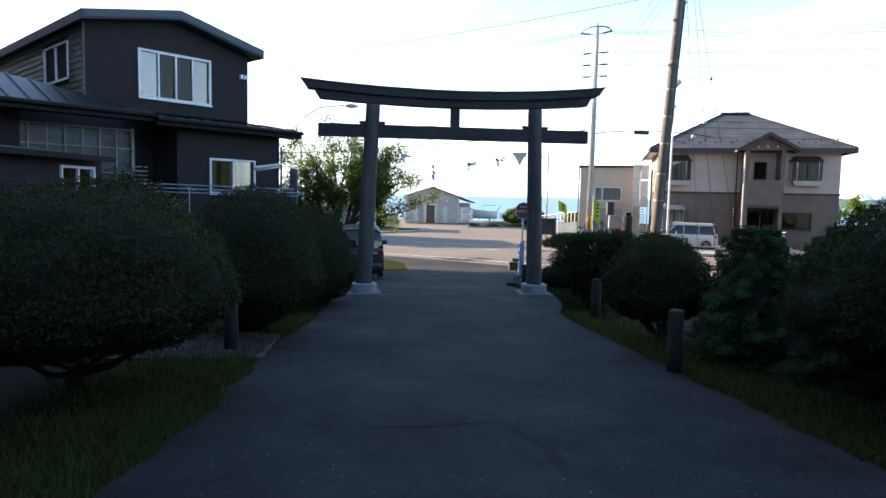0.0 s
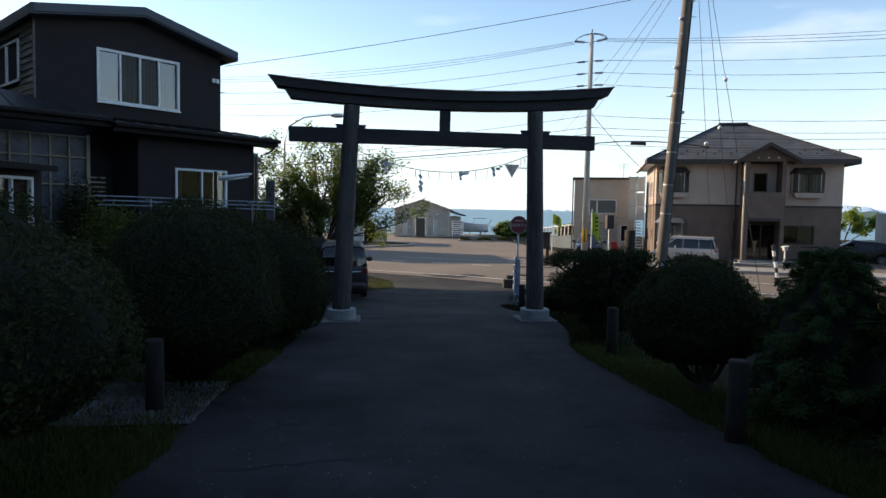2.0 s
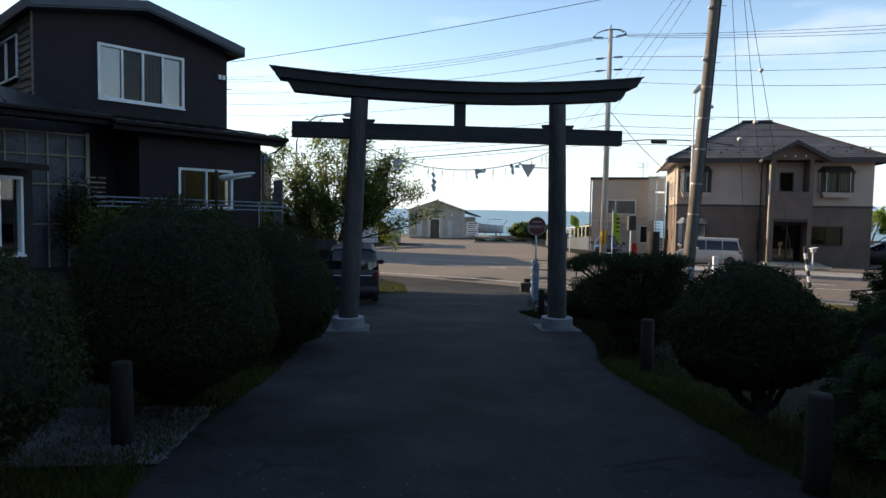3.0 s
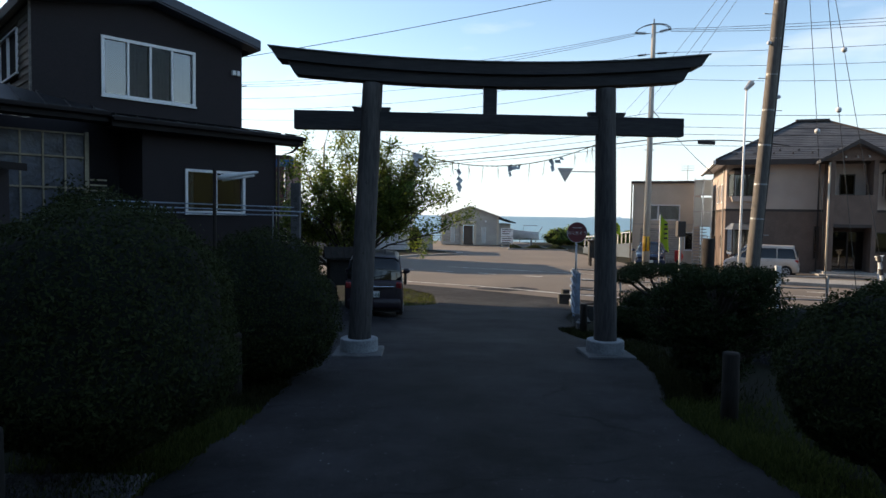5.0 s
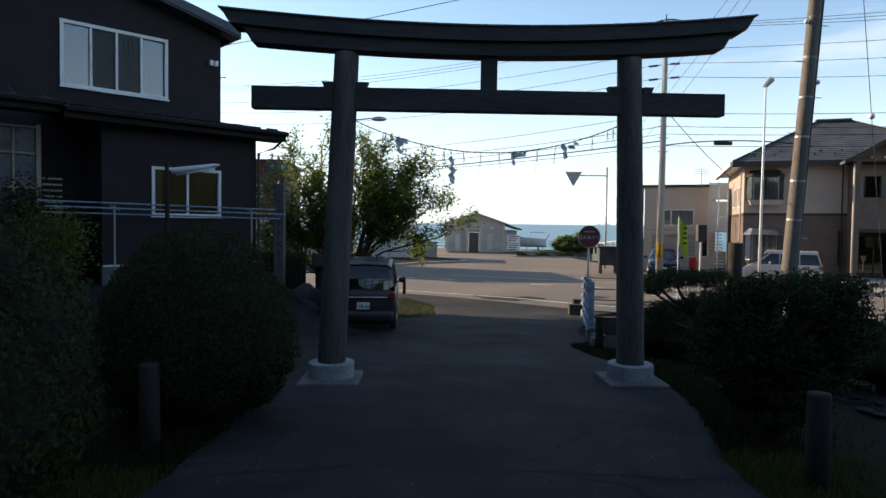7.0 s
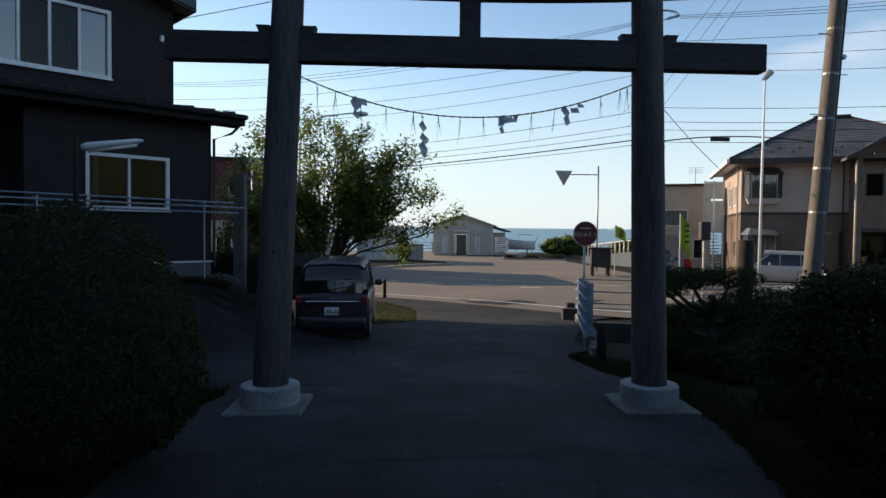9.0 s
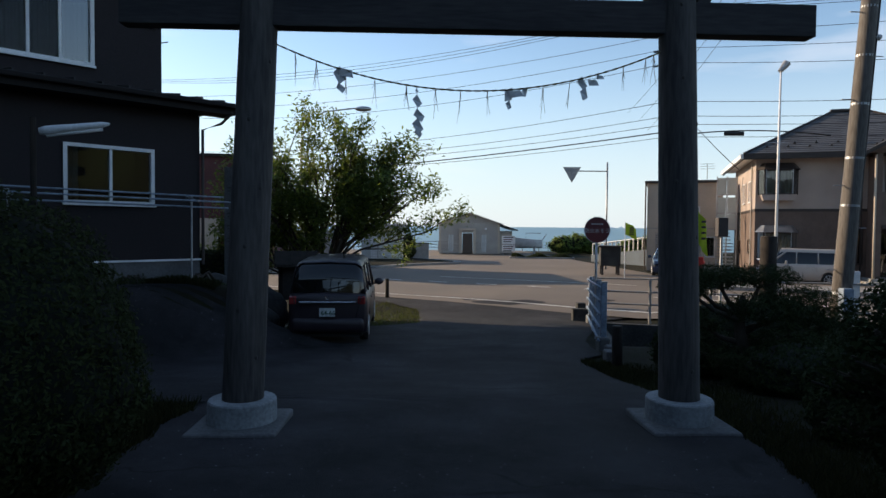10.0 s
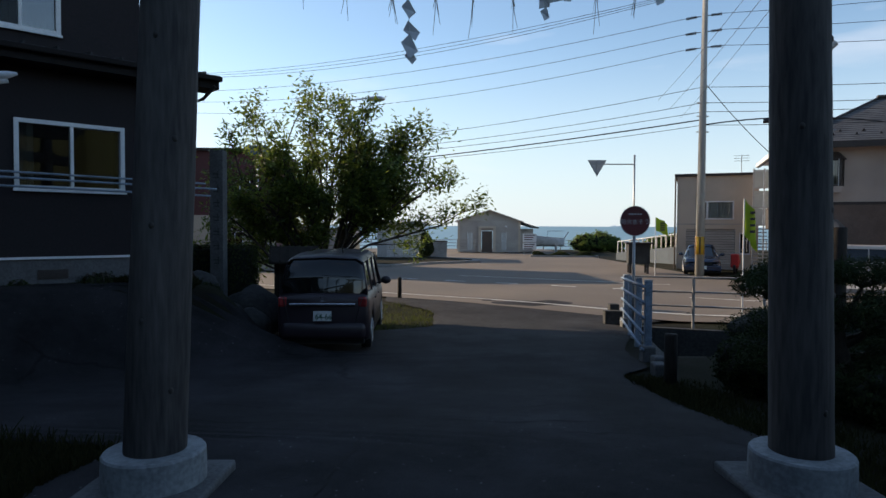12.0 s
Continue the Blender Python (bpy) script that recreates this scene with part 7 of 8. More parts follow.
def plaza_things():
    ob = thing("notice_sign", "white notice sign on two legs by the hall", "sign", 8.1, 68.0, -1.08)
    for x in (-0.5, 0.5):
        bm = bmesh.new()
        tube(bm, [(x, 0, 0), (x, 0, 1.9)], 0.03, 6)
        part("leg", bm, M_steel, ob)
    for z0, z1 in ((1.2, 1.95), (0.5, 1.1)):
        bm = bmesh.new()
        box(bm, -0.62, 0.62, -0.05, -0.02, z0, z1)
        b = part("board", bm, M_white, ob)
        for k in range(3):
            bm = bmesh.new()
            box(bm, -0.5, 0.45 - 0.1 * k, -0.056, -0.051, z1 - 0.18 - k * 0.2, z1 - 0.1 - k * 0.2)
            part("lettering", bm, M_red if k == 1 else M_trim, b)
    ob = thing("boat", "small white fishing boat laid up by the shore", "boat", 9.2, 78.0, -1.1, -8)
    bm = bmesh.new()
    secs = []
    for k in range(11):
        u = k / 10
        w = 0.75 * math.sin(math.pi * min(1, 0.15 + u * 0.86)) ** 0.5
        t = 1.5 + 0.5 * (1 - u) ** 2
        secs.append([(u * 4 - 0.6 * (1 - u), -w, t), (u * 4, -w * 0.75, 0.8), (u * 4, 0, 0.55), (u * 4, w * 0.75, 0.8), (u * 4 - 0.6 * (1 - u), w, t)])
    loft(bm, secs)
    part("hull", bm, M_white, ob, "", True)
    bm = bmesh.new()
    box(bm, 0.5, 0.7, -0.6, 0.6, 0, 0.75)
    part("cradle", bm, M_steel, ob)
    bm = bmesh.new()
    box(bm, 3.0, 3.2, -0.6, 0.6, 0, 0.75)
    part("cradle", bm, M_steel, ob)
    bm = bmesh.new()
    tube(bm, [(3.8, 0, 1.2), (4.4, 0, 2.1)], 0.05, 6)
    tube(bm, [(2.2, 0, 1.3), (2.2, 0, 2.2), (3.8, 0, 2.2)], 0.04, 6)
    part("frame", bm, M_steel, ob)
    # low planted bed
    ob = thing("flower_bed", "long low planted bed with dark shrubs", "flower bed", 7.6, 64.0, -1.06, -8)
    bm = bmesh.new()
    box(bm, 0, 5.6, -0.6, 0.6, -0.05, 0.16, 0.03)
    part("kerb_ring", bm, M_kerb, ob)
    rng = np.random.default_rng(8)
    c = rng.uniform((0.2, -0.5, 0.14), (5.4, 0.5, 0.42), (5000, 3))
    c[:, 2] *= 0.8 + 0.35 * np.sin(c[:, 0] * 3.1)
    add_leaves("foliage", c, rng.normal(0, 1, (5000, 3)) + (0, 0, 1), 0.06, 0.1, M_yew, ob, 0.6)
    # traffic island at the left
    bm = bmesh.new()
    pts = [(-13.0, 50.5), (-7.7, 46.6), (-2.9, 46.9), (-0.8, 50.2), (2.6, 52.9), (2.7, 54.3), (0.4, 57.5), (-4, 62), (-13, 62)]
    isl = thing("traffic_island", "kerbed traffic island with dark planted soil", "traffic island", -5.0, 54.0, -1.0, kind="structure")
    a = [bm.verts.new((x + 5, y - 54, -0.05)) for x, y in pts]
    b = [bm.verts.new((x + 5, y - 54, 0.17)) for x, y in pts]
    for k in range(len(a)):
        j = (k + 1) % len(a)
        bm.faces.new((a[k], a[j], b[j], b[k]))
    bm.faces.new(b)
    part("kerb_ring", bm, M_kerb, isl)
    bm = bmesh.new()
    cxm, cym = sum(p[0] for p in pts) / len(pts) + 5, sum(p[1] for p in pts) / len(pts) - 54
    bm.faces.new([bm.verts.new(((x + 5 - cxm) * 0.92 + cxm, (y - 54 - cym) * 0.92 + cym, 0.18)) for x, y in pts])
    part("soil", bm, M_soil, isl)
    c = rng.uniform((-8, -4, 0.15), (0, 6, 0.5), (6000, 3))
    add_leaves("foliage", c, rng.normal(0, 1, (6000, 3)) + (0, 0, 1), 0.06, 0.12, M_yew, isl, 0.6)
    # garage, hedge and wall
    ob = thing("garage", "low pale grey metal garage with ribbed shutter", "garage", -4.65, 56.5, -1.0, -4)
    bm = bmesh.new()
    box(bm, 0, 3.0, 0.05, 5, 0, 2.4)
    part("wall", bm, M_greywall, ob)
    bm = bmesh.new()
    box(bm, -0.15, 3.15, -0.2, 5.2, 2.4, 2.8, 0.02)
    part("roof", bm, M_shedwall, ob, "pale flat roof band")
    for k in range(18):
        bm = bmesh.new()
        box(bm, 0.7, 2.9, 0.0, 0.045, 0.1 + k * 0.13, 0.2 + k * 0.13)
        part("shutter_slat", bm, M_white, ob)
    bm = bmesh.new()
    tube(bm, [(1.3, -0.3, 0), (1.3, -0.3, 1.9), (1.8, -0.3, 2.0)], 0.04, 6)
    part("pipe", bm, M_steel, ob)
    ob = thing("storage_box", "dark grey low storage building", "shed", -11.5, 55.5, -1.0, -4)
    bm = bmesh.new()
    box(bm, 0, 5.0, 0, 4, 0, 2.3)
    part("wall", bm, M_shedwall, ob)
    round_bush(-1.3, 58.6, 0.75, 0.95, -0.9, 51, 3000, None, "hedge", "dark rounded hedge beside the garage", (0.09, 0.15))
    ob = thing("low_wall", "grey block wall with a dark cap by the shore", "wall", -0.85, 59.5, -1.03, 12)
    bm = bmesh.new()
    box(bm, 0, 1.35, 0, 2.0, 0, 1.3)
    part("blocks", bm, M_concrete, ob)
    bm = bmesh.new()
    box(bm, -0.05, 1.4, -0.05, 2.05, 1.3, 1.37)
    part("cap", bm, M_roofmetal, ob)
    ob = thing("flag_pole", "thin grey pole behind the garage", "pole", -4.3, 60, -1.05)
    bm = bmesh.new()
    tube(bm, [(0, 0, 0), (0, 0, 7.4)], 0.04, 8)
    part("shaft", bm, M_steel, ob)
    # shore fence
    ob = thing("shore_fence", "long grey railing along the shore", "fence", -40, 84.0, -1.1)
    for k in range(48):
        bm = bmesh.new()
        box(bm, k * 2 - 0.05, k * 2 + 0.05, -0.05, 0.05, 0, 1.15)
        part("post", bm, M_steel, ob)
    for z in (1.1, 0.75, 0.4):
        bm = bmesh.new()
        tube(bm, [(0, 0, z), (94, 0, z)], 0.035, 6)
        part("rail", bm, M_steel, ob)
    ob = thing("ramp", "concrete ramp wall and railing, coloured dark for their shade", "ramp", 12.6, 62.0, -1.05, -72)
    bm = bmesh.new()
    prism(bm, [(3, 0), (13, 0), (13, 1.5), (3, 0.54)], 0, 0.3)
    part("wall", bm, M_ramp, ob)
    # balusters take a darker grey to look shaded
    for k in range(20):
        bm = bmesh.new()
        x = 3 + k * 0.52
        box(bm, x, x + 0.06, 0.1, 0.18, 0.25 + x * 0.096, 1.1 + x * 0.096)
        part("baluster", bm, M_signback, ob)
    bm = bmesh.new()
    tube(bm, [(3, 0.14, 1.39), (13, 0.14, 2.35)], 0.05, 6)
    part("handrail", bm, M_steel, ob)
    # hut on legs
    ob = thing("wooden_hut", "small dark box hut on short legs beside the road", "hut", 9.93, 42.2, -0.94, -10)
    for x in (-0.42, 0.42):
        for y in (0.0, 0.7):
            bm = bmesh.new()
            box(bm, x - 0.06, x + 0.06, y - 0.06, y + 0.06, 0, 0.55)
            part("leg", bm, M_trim, ob)
    bm = bmesh.new()
    box(bm, -0.52, 0.52, -0.1, 0.8, 0.5, 1.5, 0.01)
    part("box_body", bm, M_rock, ob)
    bm = bmesh.new()
    box(bm, -0.66, 0.66, -0.25, 0.95, 1.5, 1.58, 0.02)
    part("roof", bm, M_trim, ob)
    # flags
    for x, y, z, h, w in ((7.22, 25.63, 2.05, 0.9, 0.3), (9.75, 39.3, 1.85, 0.6, 0.55)):
        ob = thing("banner_flag", "fluorescent yellow-green banner on a thin white pole", "flag", x, y, ground_z(x, y) if y > 30 else -0.8)
        zz = z - (ground_z(x, y) if y > 30 else -0.8)
        bm = bmesh.new()
        tube(bm, [(0, 0, 0), (0, 0, zz)], 0.018, 8)
        part("pole", bm, M_white, ob)
        bm = bmesh.new()
        prev = None
        for k in range(13):
            u = k / 12
            cur = [bm.verts.new((0.02 + w * v, 0.07 * math.sin(v * 7 + u * 3), zz - h * u - 0.25 * v * (1 if w > 0.5 else 1.6))) for v in (0, 0.33, 0.66, 1.0 - (0.3 if u < 0.1 else 0))]
            if prev:
                for j in range(3):
                    bm.faces.new((prev[j], cur[j], cur[j + 1], prev[j + 1]))
            prev = cur
        cl = part("cloth", bm, M_flag, ob, "", True)
        for k in range(4):
            bm = bmesh.new()
            c = (0.02 + w * 0.5, -0.09, zz - h * (0.25 + 0.17 * k) - 0.12)
            box(bm, c[0] - w * 0.2, c[0] + w * 0.2, c[1], c[1] + 0.004, c[2] - 0.03, c[2] + 0.03)
            part("lettering", bm, M_trim, cl)
    # signal control box on a post
    ob = thing("control_box", "dark equipment box on a thin pale post", "equipment box", 7.95, 25.67, -0.8)
    bm = bmesh.new()
    tube(bm, [(0, 0, 0), (0, 0, 2.5)], 0.04, 8)
    part("post", bm, M_steel, ob)
    bm = bmesh.new()
    box(bm, -0.14, 0.14, -0.1, 0.1, 2.1, 2.62, 0.015)
    part("case", bm, M_trim, ob)
    ob = thing("white_marker", "short white roadside marker post", "post", 9.54, 22.55, -0.68)
    bm = bmesh.new()
    box(bm, -0.08, 0.08, -0.05, 0.05, 0, 1.25, 0.01)
    part("shaft", bm, M_white, ob)
    ob = thing("letter_box", "small roofed letter box on a post before the house", "letter box", 21.0, 33.8, -0.8)
    bm = bmesh.new()
    tube(bm, [(0, 0, 0), (0, 0, 0.9)], 0.04, 6)
    part("post", bm, M_white, ob)
    bm = bmesh.new()
    box(bm, -0.1, 0.1, -0.1, 0.1, 0.9, 1.1)
    part("case", bm, M_shedwall, ob)
    bm = bmesh.new()
    slab(bm, [(-0.16, -0.14, 1.1), (0.16, -0.14, 1.16), (0.16, 0.14, 1.16), (-0.16, 0.14, 1.1)], 0.03)
    part("roof", bm, M_white, ob)
    ob = thing("stay_guard", "slanted black and white striped stay wire guard", "guard", 13.6, 23.6, -0.75)
    for k in range(7):
        bm = bmesh.new()
        a = Vector((-0.04 * k, 0, 0.2 + k * 0.2))
        tube(bm, [a, a + Vector((-0.04, 0, 0.2))], 0.06, 10)
        part("sleeve", bm, M_white if k % 2 else M_wire, ob)
    ob = thing("red_scooter", "small red scooter parked by the cream building", "scooter", 15.3, 43.2, -0.94, 150)
    bm = bmesh.new()
    box(bm, -0.18, 0.18, -0.7, 0.1, 0.4, 0.75, 0.08)
    box(bm, -0.2, 0.2, 0.4, 0.6, 0.3, 1.0, 0.06)
    box(bm, -0.15, 0.15, 0.05, 0.45, 0.25, 0.35, 0.02)
    part("body", bm, M_scooter, ob)
    for y in (-0.6, 0.65):
        bm = bmesh.new()
        tube(bm, [(-0.05, y, 0.22), (0.05, y, 0.22)], 0.22, 16)
        part("wheel", bm, M_rubber, ob)
    bm = bmesh.new()
    tube(bm, [(-0.3, 0.45, 1.05), (0.3, 0.45, 1.05)], 0.02, 6)
    part("handlebar", bm, M_steel, ob)


M_flag = mat("fluorescent_cloth", (0.4, 0.5, 0.02), (0.33, 0.43, 0.015), 0.8, 3, 40, 0)
M_scooter = mat("red_plastic", (0.5, 0.03, 0.03), None, 0.35, 3, 30, 0)
plaza_things()


def cream_building():
    ob = thing("flat_roof_building", "two-storey cream flat-roofed building with garage doors", "building", 13.62, 47.0, -0.97, -22)
    W, H = 4.25, 5.32
    holes = [(0.5, 3.1, 0, 2.3), (3.3, 3.85, 0.9, 2.1), (1.05, 3.0, 2.85, 3.9)]
    part("wall", wall_with_holes(bmesh.new(), W, 0, H, 0.2, holes), M_creamwall, ob)
    bm = bmesh.new()
    box(bm, 0, 0.2, 0.2, 8, 0, H)
    part("wall", bm, M_creamwall, ob)
    bm = bmesh.new()
    box(bm, W - 0.2, W, 0.2, 8, 0, H)
    part("wall", bm, M_creamwall, ob)
    # added back wall with the unlit room put into its colour
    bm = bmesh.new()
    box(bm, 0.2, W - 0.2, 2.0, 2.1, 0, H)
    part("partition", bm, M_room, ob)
    bm = bmesh.new()
    box(bm, -0.15, W + 0.15, -0.15, 8.1, H, H + 0.14, 0.01)
    part("roof", bm, M_trim, ob, "dark flat roof edge")
    for k in range(16):
        bm = bmesh.new()
        box(bm, 0.5, 3.1, 0.1, 0.14, 0.02 + k * 0.143, 0.145 + k * 0.143)
        part("shutter_slat", bm, M_shedwall, ob)
    window(ob, 3.3, 3.85, 0.9, 2.1, 1)
    bm = wall_with_holes(bmesh.new(), 1.95, 2.85, 3.9, 0.12, [(0.07, 0.52, 2.92, 3.83), (0.62, 1.88, 2.92, 3.83)])
    bmesh.ops.translate(bm, verts=bm.verts, vec=(1.05, -0.04, 0))
    win = part("window", bm, M_white, ob, "white window with a narrow and a wide curtained pane")
    for a, b in ((1.12, 1.57), (1.67, 2.93)):
        bm = bmesh.new()
        box(bm, a, b, 0.01, 0.016, 2.92, 3.83)
        part("pane", bm, M_clearpane, win)
        bm = bmesh.new()
        rows = [(bm.verts.new((a + (b - a) * k / 20, 0.04 + 0.012 * math.sin(k * 2.2), 2.88)), bm.verts.new((a + (b - a) * k / 20, 0.04 + 0.012 * math.sin(k * 2.2), 3.88))) for k in range(21)]
        for p, q in zip(rows, rows[1:]):
            bm.faces.new((p[0], q[0], q[1], p[1]))
        part("curtain", bm, M_curtain, win, "drawn pale tan curtain")
    bm = bmesh.new()
    box(bm, -0.02, W + 0.02, -0.03, 0.0, 2.55, 2.62)
    part("trim_band", bm, M_shedwall, ob)
    bm = bmesh.new()
    tube(bm, [(-0.1, -0.1, 0), (-0.1, -0.1, H)], 0.05, 6)
    part("downpipe", bm, M_trim, ob)
    bm = bmesh.new()
    tube(bm, [(3.4, 1, H), (3.4, 1, H + 1.2)], 0.02, 5)
    for z in (0.9, 1.05, 1.2):
        tube(bm, [(3.0, 1, H + z), (3.8, 1, H + z)], 0.012, 5)
    part("aerial", bm, M_steel, ob)
    ob = thing("stair_porch", "translucent panelled stair porch between the buildings", "porch", 16.0, 42.9, -0.95, -20)
    bm = bmesh.new()
    for x in (0.0, 0.5, 1.0):
        box(bm, x - 0.03, x + 0.03, -0.03, 0.03, 0, 5.4)
    for z in (2.5, 3.4, 4.4, 5.3):
        box(bm, 0.03, 0.97, -0.03, 0.03, z - 0.03, z + 0.03)
    part("frame", bm, M_alu, ob)
    for i in range(2):
        for j, z in enumerate((2.53, 3.43, 4.43)):
            bm = bmesh.new()
            box(bm, 0.04 + i * 0.5, 0.46 + i * 0.5, 0.0, 0.01, z, z + 0.83)
            part("panel", bm, M_panel, ob, "pale translucent corrugated panel")
    for k in range(12):
        bm = bmesh.new()
        box(bm, 0.1, 0.95, 0.2 + k * 0.2, 0.45 + k * 0.2, 0.18 + k * 0.19, 0.23 + k * 0.19)
        part("stair_tread", bm, M_steel, ob)


M_panel = mat("frosted_panel", (0.5, 0.55, 0.52), (0.4, 0.44, 0.42), 0.4, 1, 20, 0.1)
cream_building()


def neighbours():
    ob = thing("red_building", "dark red building with pale lower wall beyond the house", "building", -15.0, 45.0, -0.95, 3)
    part("wall", wall_with_holes(bmesh.new(), 5.8, 2.9, 6.4, 0.2, [(3.9, 4.5, 4.3, 5.0)]), M_redwall, ob)
    part("wall", wall_with_holes(bmesh.new(), 5.8, 0, 2.9, 0.2, [(3.2, 4.1, 1.0, 2.0), (4.5, 5.3, 1.0, 2.0)]), M_creamwall, ob, "cream lower wall")
    window(ob, 3.9, 4.5, 4.3, 5.0, 1)
    window(ob, 3.2, 4.1, 1.0, 2.0, 2)
    window(ob, 4.5, 5.3, 1.0, 2.0, 2)
    bm = bmesh.new()
    box(bm, 5.6, 5.8, 0.2, 7, 0, 6.4)
    box(bm, 0, 5.6, 6.8, 7, 0, 6.4)
    part("wall", bm, M_redwall, ob)
    bm = bmesh.new()
    box(bm, -0.2, 6.0, -0.2, 7.2, 6.4, 6.55)
    part("roof", bm, M_trim, ob)
    ob = thing("side_building", "grey neighbouring building with dark blue roof and awning", "building", 29.3, 34.2, -0.95, -24)
    bm = bmesh.new()
    box(bm, 0, 8, 0, 7, 0, 3.2)
    part("wall", bm, M_shedwall, ob)
    bm = bmesh.new()
    box(bm, 1.6, 8, 0.5, 6, 3.4, 6.0)
    part("upper_wall", bm, M_shedwall, ob)
    bm = bmesh.new()
    slab(bm, [(-0.8, -0.7, 3.15), (8.5, -0.7, 3.15), (8.5, 1.2, 3.7), (-0.4, 1.2, 3.7)], 0.12)
    part("roof", bm, M_roofmetal, ob)
    bm = bmesh.new()
    slab(bm, [(0.8, -0.2, 6.0), (8.8, -0.2, 6.0), (8.8, 7, 6.4), (0.8, 7, 6.4)], 0.15)
    part("roof", bm, M_roofmetal, ob)
    bm = bmesh.new()
    slab(bm, [(-1.8, -2.6, 1.7), (4.0, -2.6, 1.7), (4.0, 0, 2.9), (-0.2, 0, 2.9)], 0.05)
    part("awning", bm, M_trim, ob, "dark sloping awning")
    for x in (-1.6, 1.0, 3.8):
        bm = bmesh.new()
        tube(bm, [(x, -2.5, 0), (x, -2.5, 1.7)], 0.04, 6)
        part("awning_post", bm, M_steel, ob)


neighbours()


# ---- pavement, kerbs, gravel ----
def kerb_run(s0, s1, q, w, h, label):
    ob = thing("kerb", label, "kerb", *on_road(s0, q), 0.0, kind="structure")
    base = on_road(s0, q)
    n = int((s1 - s0) / 1.0)
    for k in range(n):
        bm = bmesh.new()
        vs = []
        for s in (s0 + k + 0.01, s0 + k + 0.99):
            for dq, dz in ((0, -0.1), (w, -0.1), (w, h), (0, h)):
                x, y = on_road(s, q + dq)
                vs.append(bm.verts.new((x - base[0], y - base[1], ground_z(x, y) + 0.02 + dz)))
        for f in ((0, 1, 2, 3), (7, 6, 5, 4), (0, 4, 5, 1), (1, 5, 6, 2), (2, 6, 7, 3), (3, 7, 4, 0)):
            bm.faces.new([vs[i] for i in f])
        part("kerb_stone", bm, M_kerb, ob)


kerb_run(-7.5, 30, 34.7, 0.16, 0.15, "pale concrete kerb stones of the far pavement")
kerb_run(-3.6, 24, 24.95, 0.14, 0.04, "low concrete kerb edge of the near roadside")
road_strip("pavement", -7.5, 32, 34.86, 37.6, 0.15, M_kerb, "pale concrete pavement before the houses", "pavement")
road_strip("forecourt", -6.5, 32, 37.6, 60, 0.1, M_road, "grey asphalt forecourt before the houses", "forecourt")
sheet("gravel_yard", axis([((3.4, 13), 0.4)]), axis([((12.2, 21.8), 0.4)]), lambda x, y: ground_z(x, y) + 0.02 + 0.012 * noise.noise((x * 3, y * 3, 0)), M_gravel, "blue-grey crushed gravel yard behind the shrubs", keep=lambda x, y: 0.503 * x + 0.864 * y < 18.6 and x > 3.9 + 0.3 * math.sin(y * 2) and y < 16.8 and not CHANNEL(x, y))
sheet("gravel_bed", axis([((-7.5, -2.7), 0.2)]), axis([((7.4, 8.9), 0.2)]), lambda x, y: ground_z(x, y) + 0.02, M_bedgravel, "band of pale gravel under the bushes")


def pebbles(x0, x1, y0, y1, n, seed, keep=lambda x, y: True, material=None):
    rng = random.Random(seed)
    bm = bmesh.new()
    for _ in range(n):
        x, y, r = rng.uniform(x0, x1), rng.uniform(y0, y1), rng.uniform(0.012, 0.032)
        if not keep(x, y):
            continue
        z = ground_z(x, y) + 0.025
        vs = [bm.verts.new((x + r * a * rng.uniform(0.7, 1.2), y + r * b * rng.uniform(0.7, 1.2), z + r * c)) for a, b, c in ((1, 0, 0), (0, 1, 0), (-1, 0, 0), (0, -1, 0), (0, 0, 0.8))]
        for k in range(4):
            bm.faces.new((vs[k], vs[(k + 1) % 4], vs[4]))
    return tagged(mesh_ob("gravel_stones", bm, material or M_gravel), "loose pale gravel stones", "gravel", kind="stuff")


pebbles(-7.4, -2.7, 7.4, 8.9, 9000, 1, lambda x, y: True, M_bedgravel)
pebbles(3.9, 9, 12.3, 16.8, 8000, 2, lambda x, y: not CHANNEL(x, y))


# ---- grass ----
def grass(n, seed, place, hmin=0.03, hmax=0.11, material=None, label="short green grass blades of the verge"):
    rng = np.random.default_rng(seed)
    C = []
    while len(C) < n:
        x, y = place(rng)
        a, b = drive_edges(y)
        if a + 0.03 < x < b - 0.03:
            continue
        C.append((x, y))
    C = np.array(C)
    z = np.array([rough_ground(x, y) for x, y in C])
    h = rng.uniform(hmin, hmax, n) * (0.6 + 0.7 * np.array([max(0, 0.5 + noise.noise((x * 1.1, y * 1.1, 7))) for x, y in C]))
    ang = rng.uniform(0, 6.283, n)
    w = rng.uniform(0.004, 0.009, n)
    lean = rng.normal(0, 0.4, (n, 2)) * h[:, None]
    d = np.stack([np.cos(ang), np.sin(ang)], 1) * w[:, None]
    v = np.zeros((n, 4, 3))
    v[:, 0, :2], v[:, 1, :2] = C - d, C + d
    v[:, 2, :2], v[:, 3, :2] = C + d * 0.4 + lean, C - d * 0.4 + lean
    v[:, 0, 2] = v[:, 1, 2] = z - 0.01
    v[:, 2, 2] = v[:, 3, 2] = z + h
    me = bpy.data.meshes.new("grass")
    me.vertices.add(4 * n)
    me.vertices.foreach_set("co", v.astype(np.float32).ravel())
    me.loops.add(4 * n)
    me.loops.foreach_set("vertex_index", np.arange(4 * n, dtype=np.int32))
    me.polygons.add(n)
    me.polygons.foreach_set("loop_start", np.arange(0, 4 * n, 4, dtype=np.int32))
    me.update(calc_edges=True)
    me.materials.append(material or M_grass)
    return tagged(new("grass", me), label, "grass", kind="stuff")


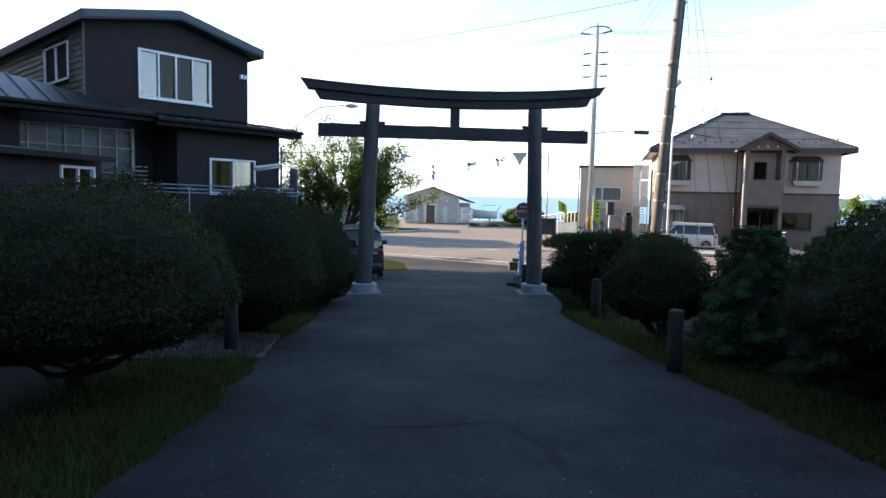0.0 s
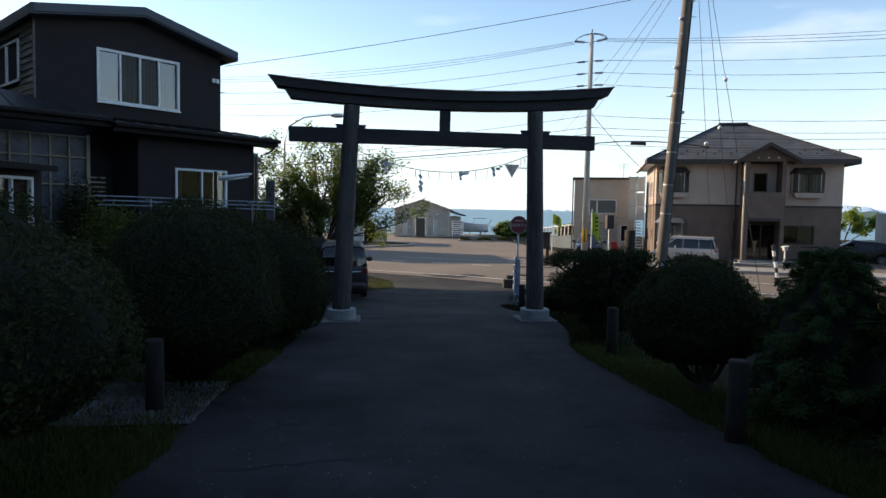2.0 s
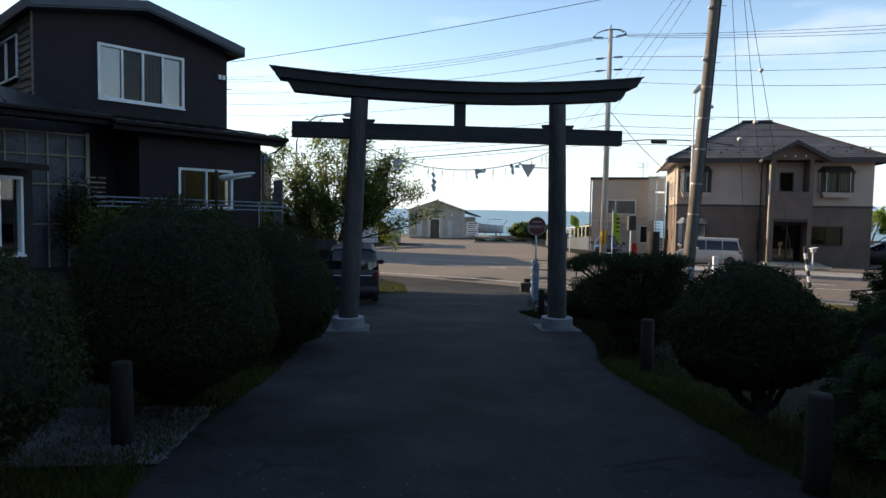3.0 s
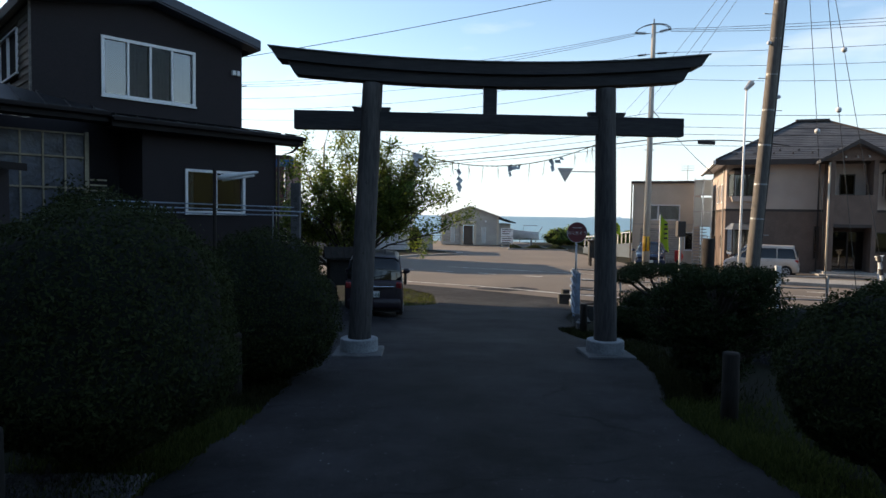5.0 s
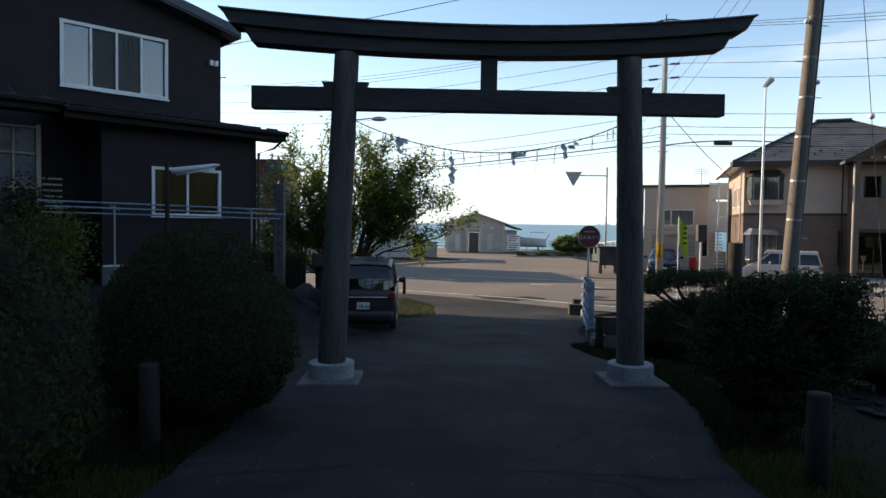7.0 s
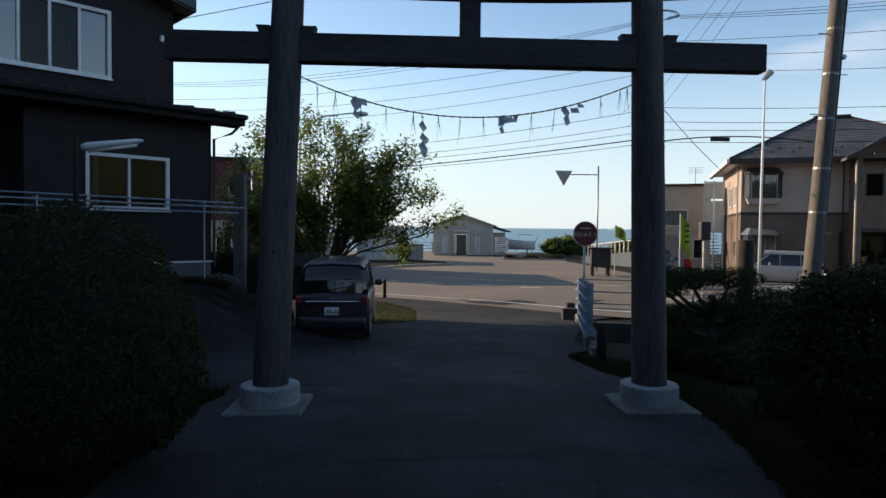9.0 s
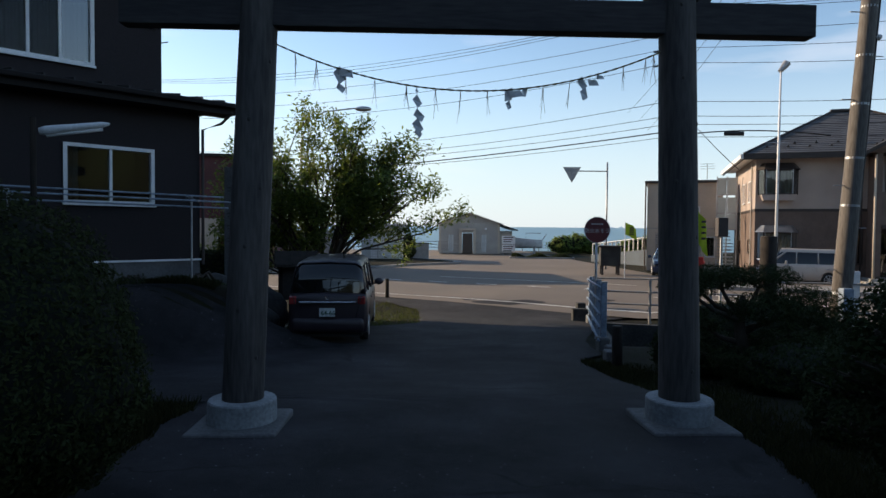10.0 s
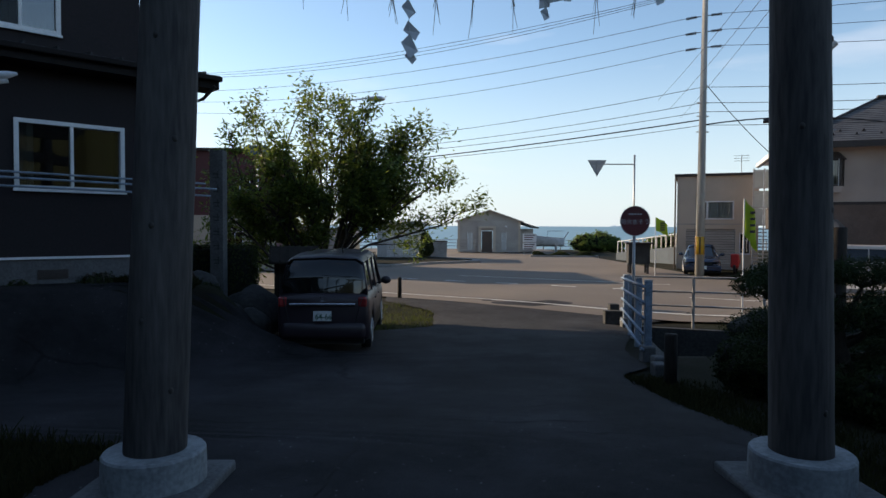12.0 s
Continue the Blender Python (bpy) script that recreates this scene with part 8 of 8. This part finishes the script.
def verge(side, y0, y1, wide):
    def place(r):
        y = r.uniform(y0, y1)
        off = abs(r.normal(0, wide)) - 0.05
        return (drive_edges(y)[1] + off, y) if side > 0 else (drive_edges(y)[0] - off, y)
    return place


# stretches in deeper shade get sparser blades in the darkened colour
thin = "thin grass of the shaded verge, coloured dark for the shade"
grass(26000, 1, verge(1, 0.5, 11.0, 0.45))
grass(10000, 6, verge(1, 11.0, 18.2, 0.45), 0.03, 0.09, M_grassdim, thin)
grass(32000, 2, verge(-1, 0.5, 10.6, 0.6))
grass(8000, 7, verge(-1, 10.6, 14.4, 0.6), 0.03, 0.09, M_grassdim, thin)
grass(2500, 3, lambda r: (r.uniform(-2.2, -0.1), r.uniform(23.2, 28.6)), 0.03, 0.1)
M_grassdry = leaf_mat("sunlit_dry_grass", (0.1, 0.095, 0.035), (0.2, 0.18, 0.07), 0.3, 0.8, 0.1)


def roadside(r):
    return on_road(r.uniform(-3.0, 14.0), r.uniform(23.9, 24.85))


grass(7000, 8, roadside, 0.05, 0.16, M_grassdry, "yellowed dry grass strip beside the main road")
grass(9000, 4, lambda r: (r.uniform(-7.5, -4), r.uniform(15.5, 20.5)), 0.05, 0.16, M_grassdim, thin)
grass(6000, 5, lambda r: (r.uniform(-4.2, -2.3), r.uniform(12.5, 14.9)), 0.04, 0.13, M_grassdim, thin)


# ---- unseen wood added round the walk to block sun and skylight ----
M_wood_far = mat("unseen_dense_wood", (0.02, 0.03, 0.013), (0.01, 0.014, 0.007), 1.0, 0.5, 5, 1.0, 0.2)


def shade_wood(name, pts, height, low):
    bm = bmesh.new()
    prev = None
    for i, ((xa, ya), (xb, yb)) in enumerate(zip(pts, pts[1:])):
        n = 14
        for k in range(n + 1):
            u = k / n
            x, y = xa + (xb - xa) * u, ya + (yb - ya) * u
            # first two stretches are raised to keep the low sun off the lane
            h = (height + 5 if i < 2 else height if i < 4 else low) * (0.95 + 0.25 * noise.noise((x * 0.45, y * 0.45, 3)) + 0.08 * noise.noise((x * 3, y * 3, 8)))
            cur = [bm.verts.new((x, y, -1)), bm.verts.new((x, y, h * 0.6)), bm.verts.new((x, y, h))]
            if prev:
                for j in (0, 1):
                    bm.faces.new((prev[j], cur[j], cur[j + 1], prev[j + 1]))
            prev = cur
    return tagged(mesh_ob(name, bm, M_wood_far, True), "unseen dark wood added round the lane to block sun and sky", "wood", kind="structure")


shade_wood("backdrop_wood", [(-34, 40), (-30, 26), (-19, 16), (-13, 8), (-11, 0), (-11, -7), (0, -12), (14, -10), (20, 2), (24, 10)], 15.0, 8.0)
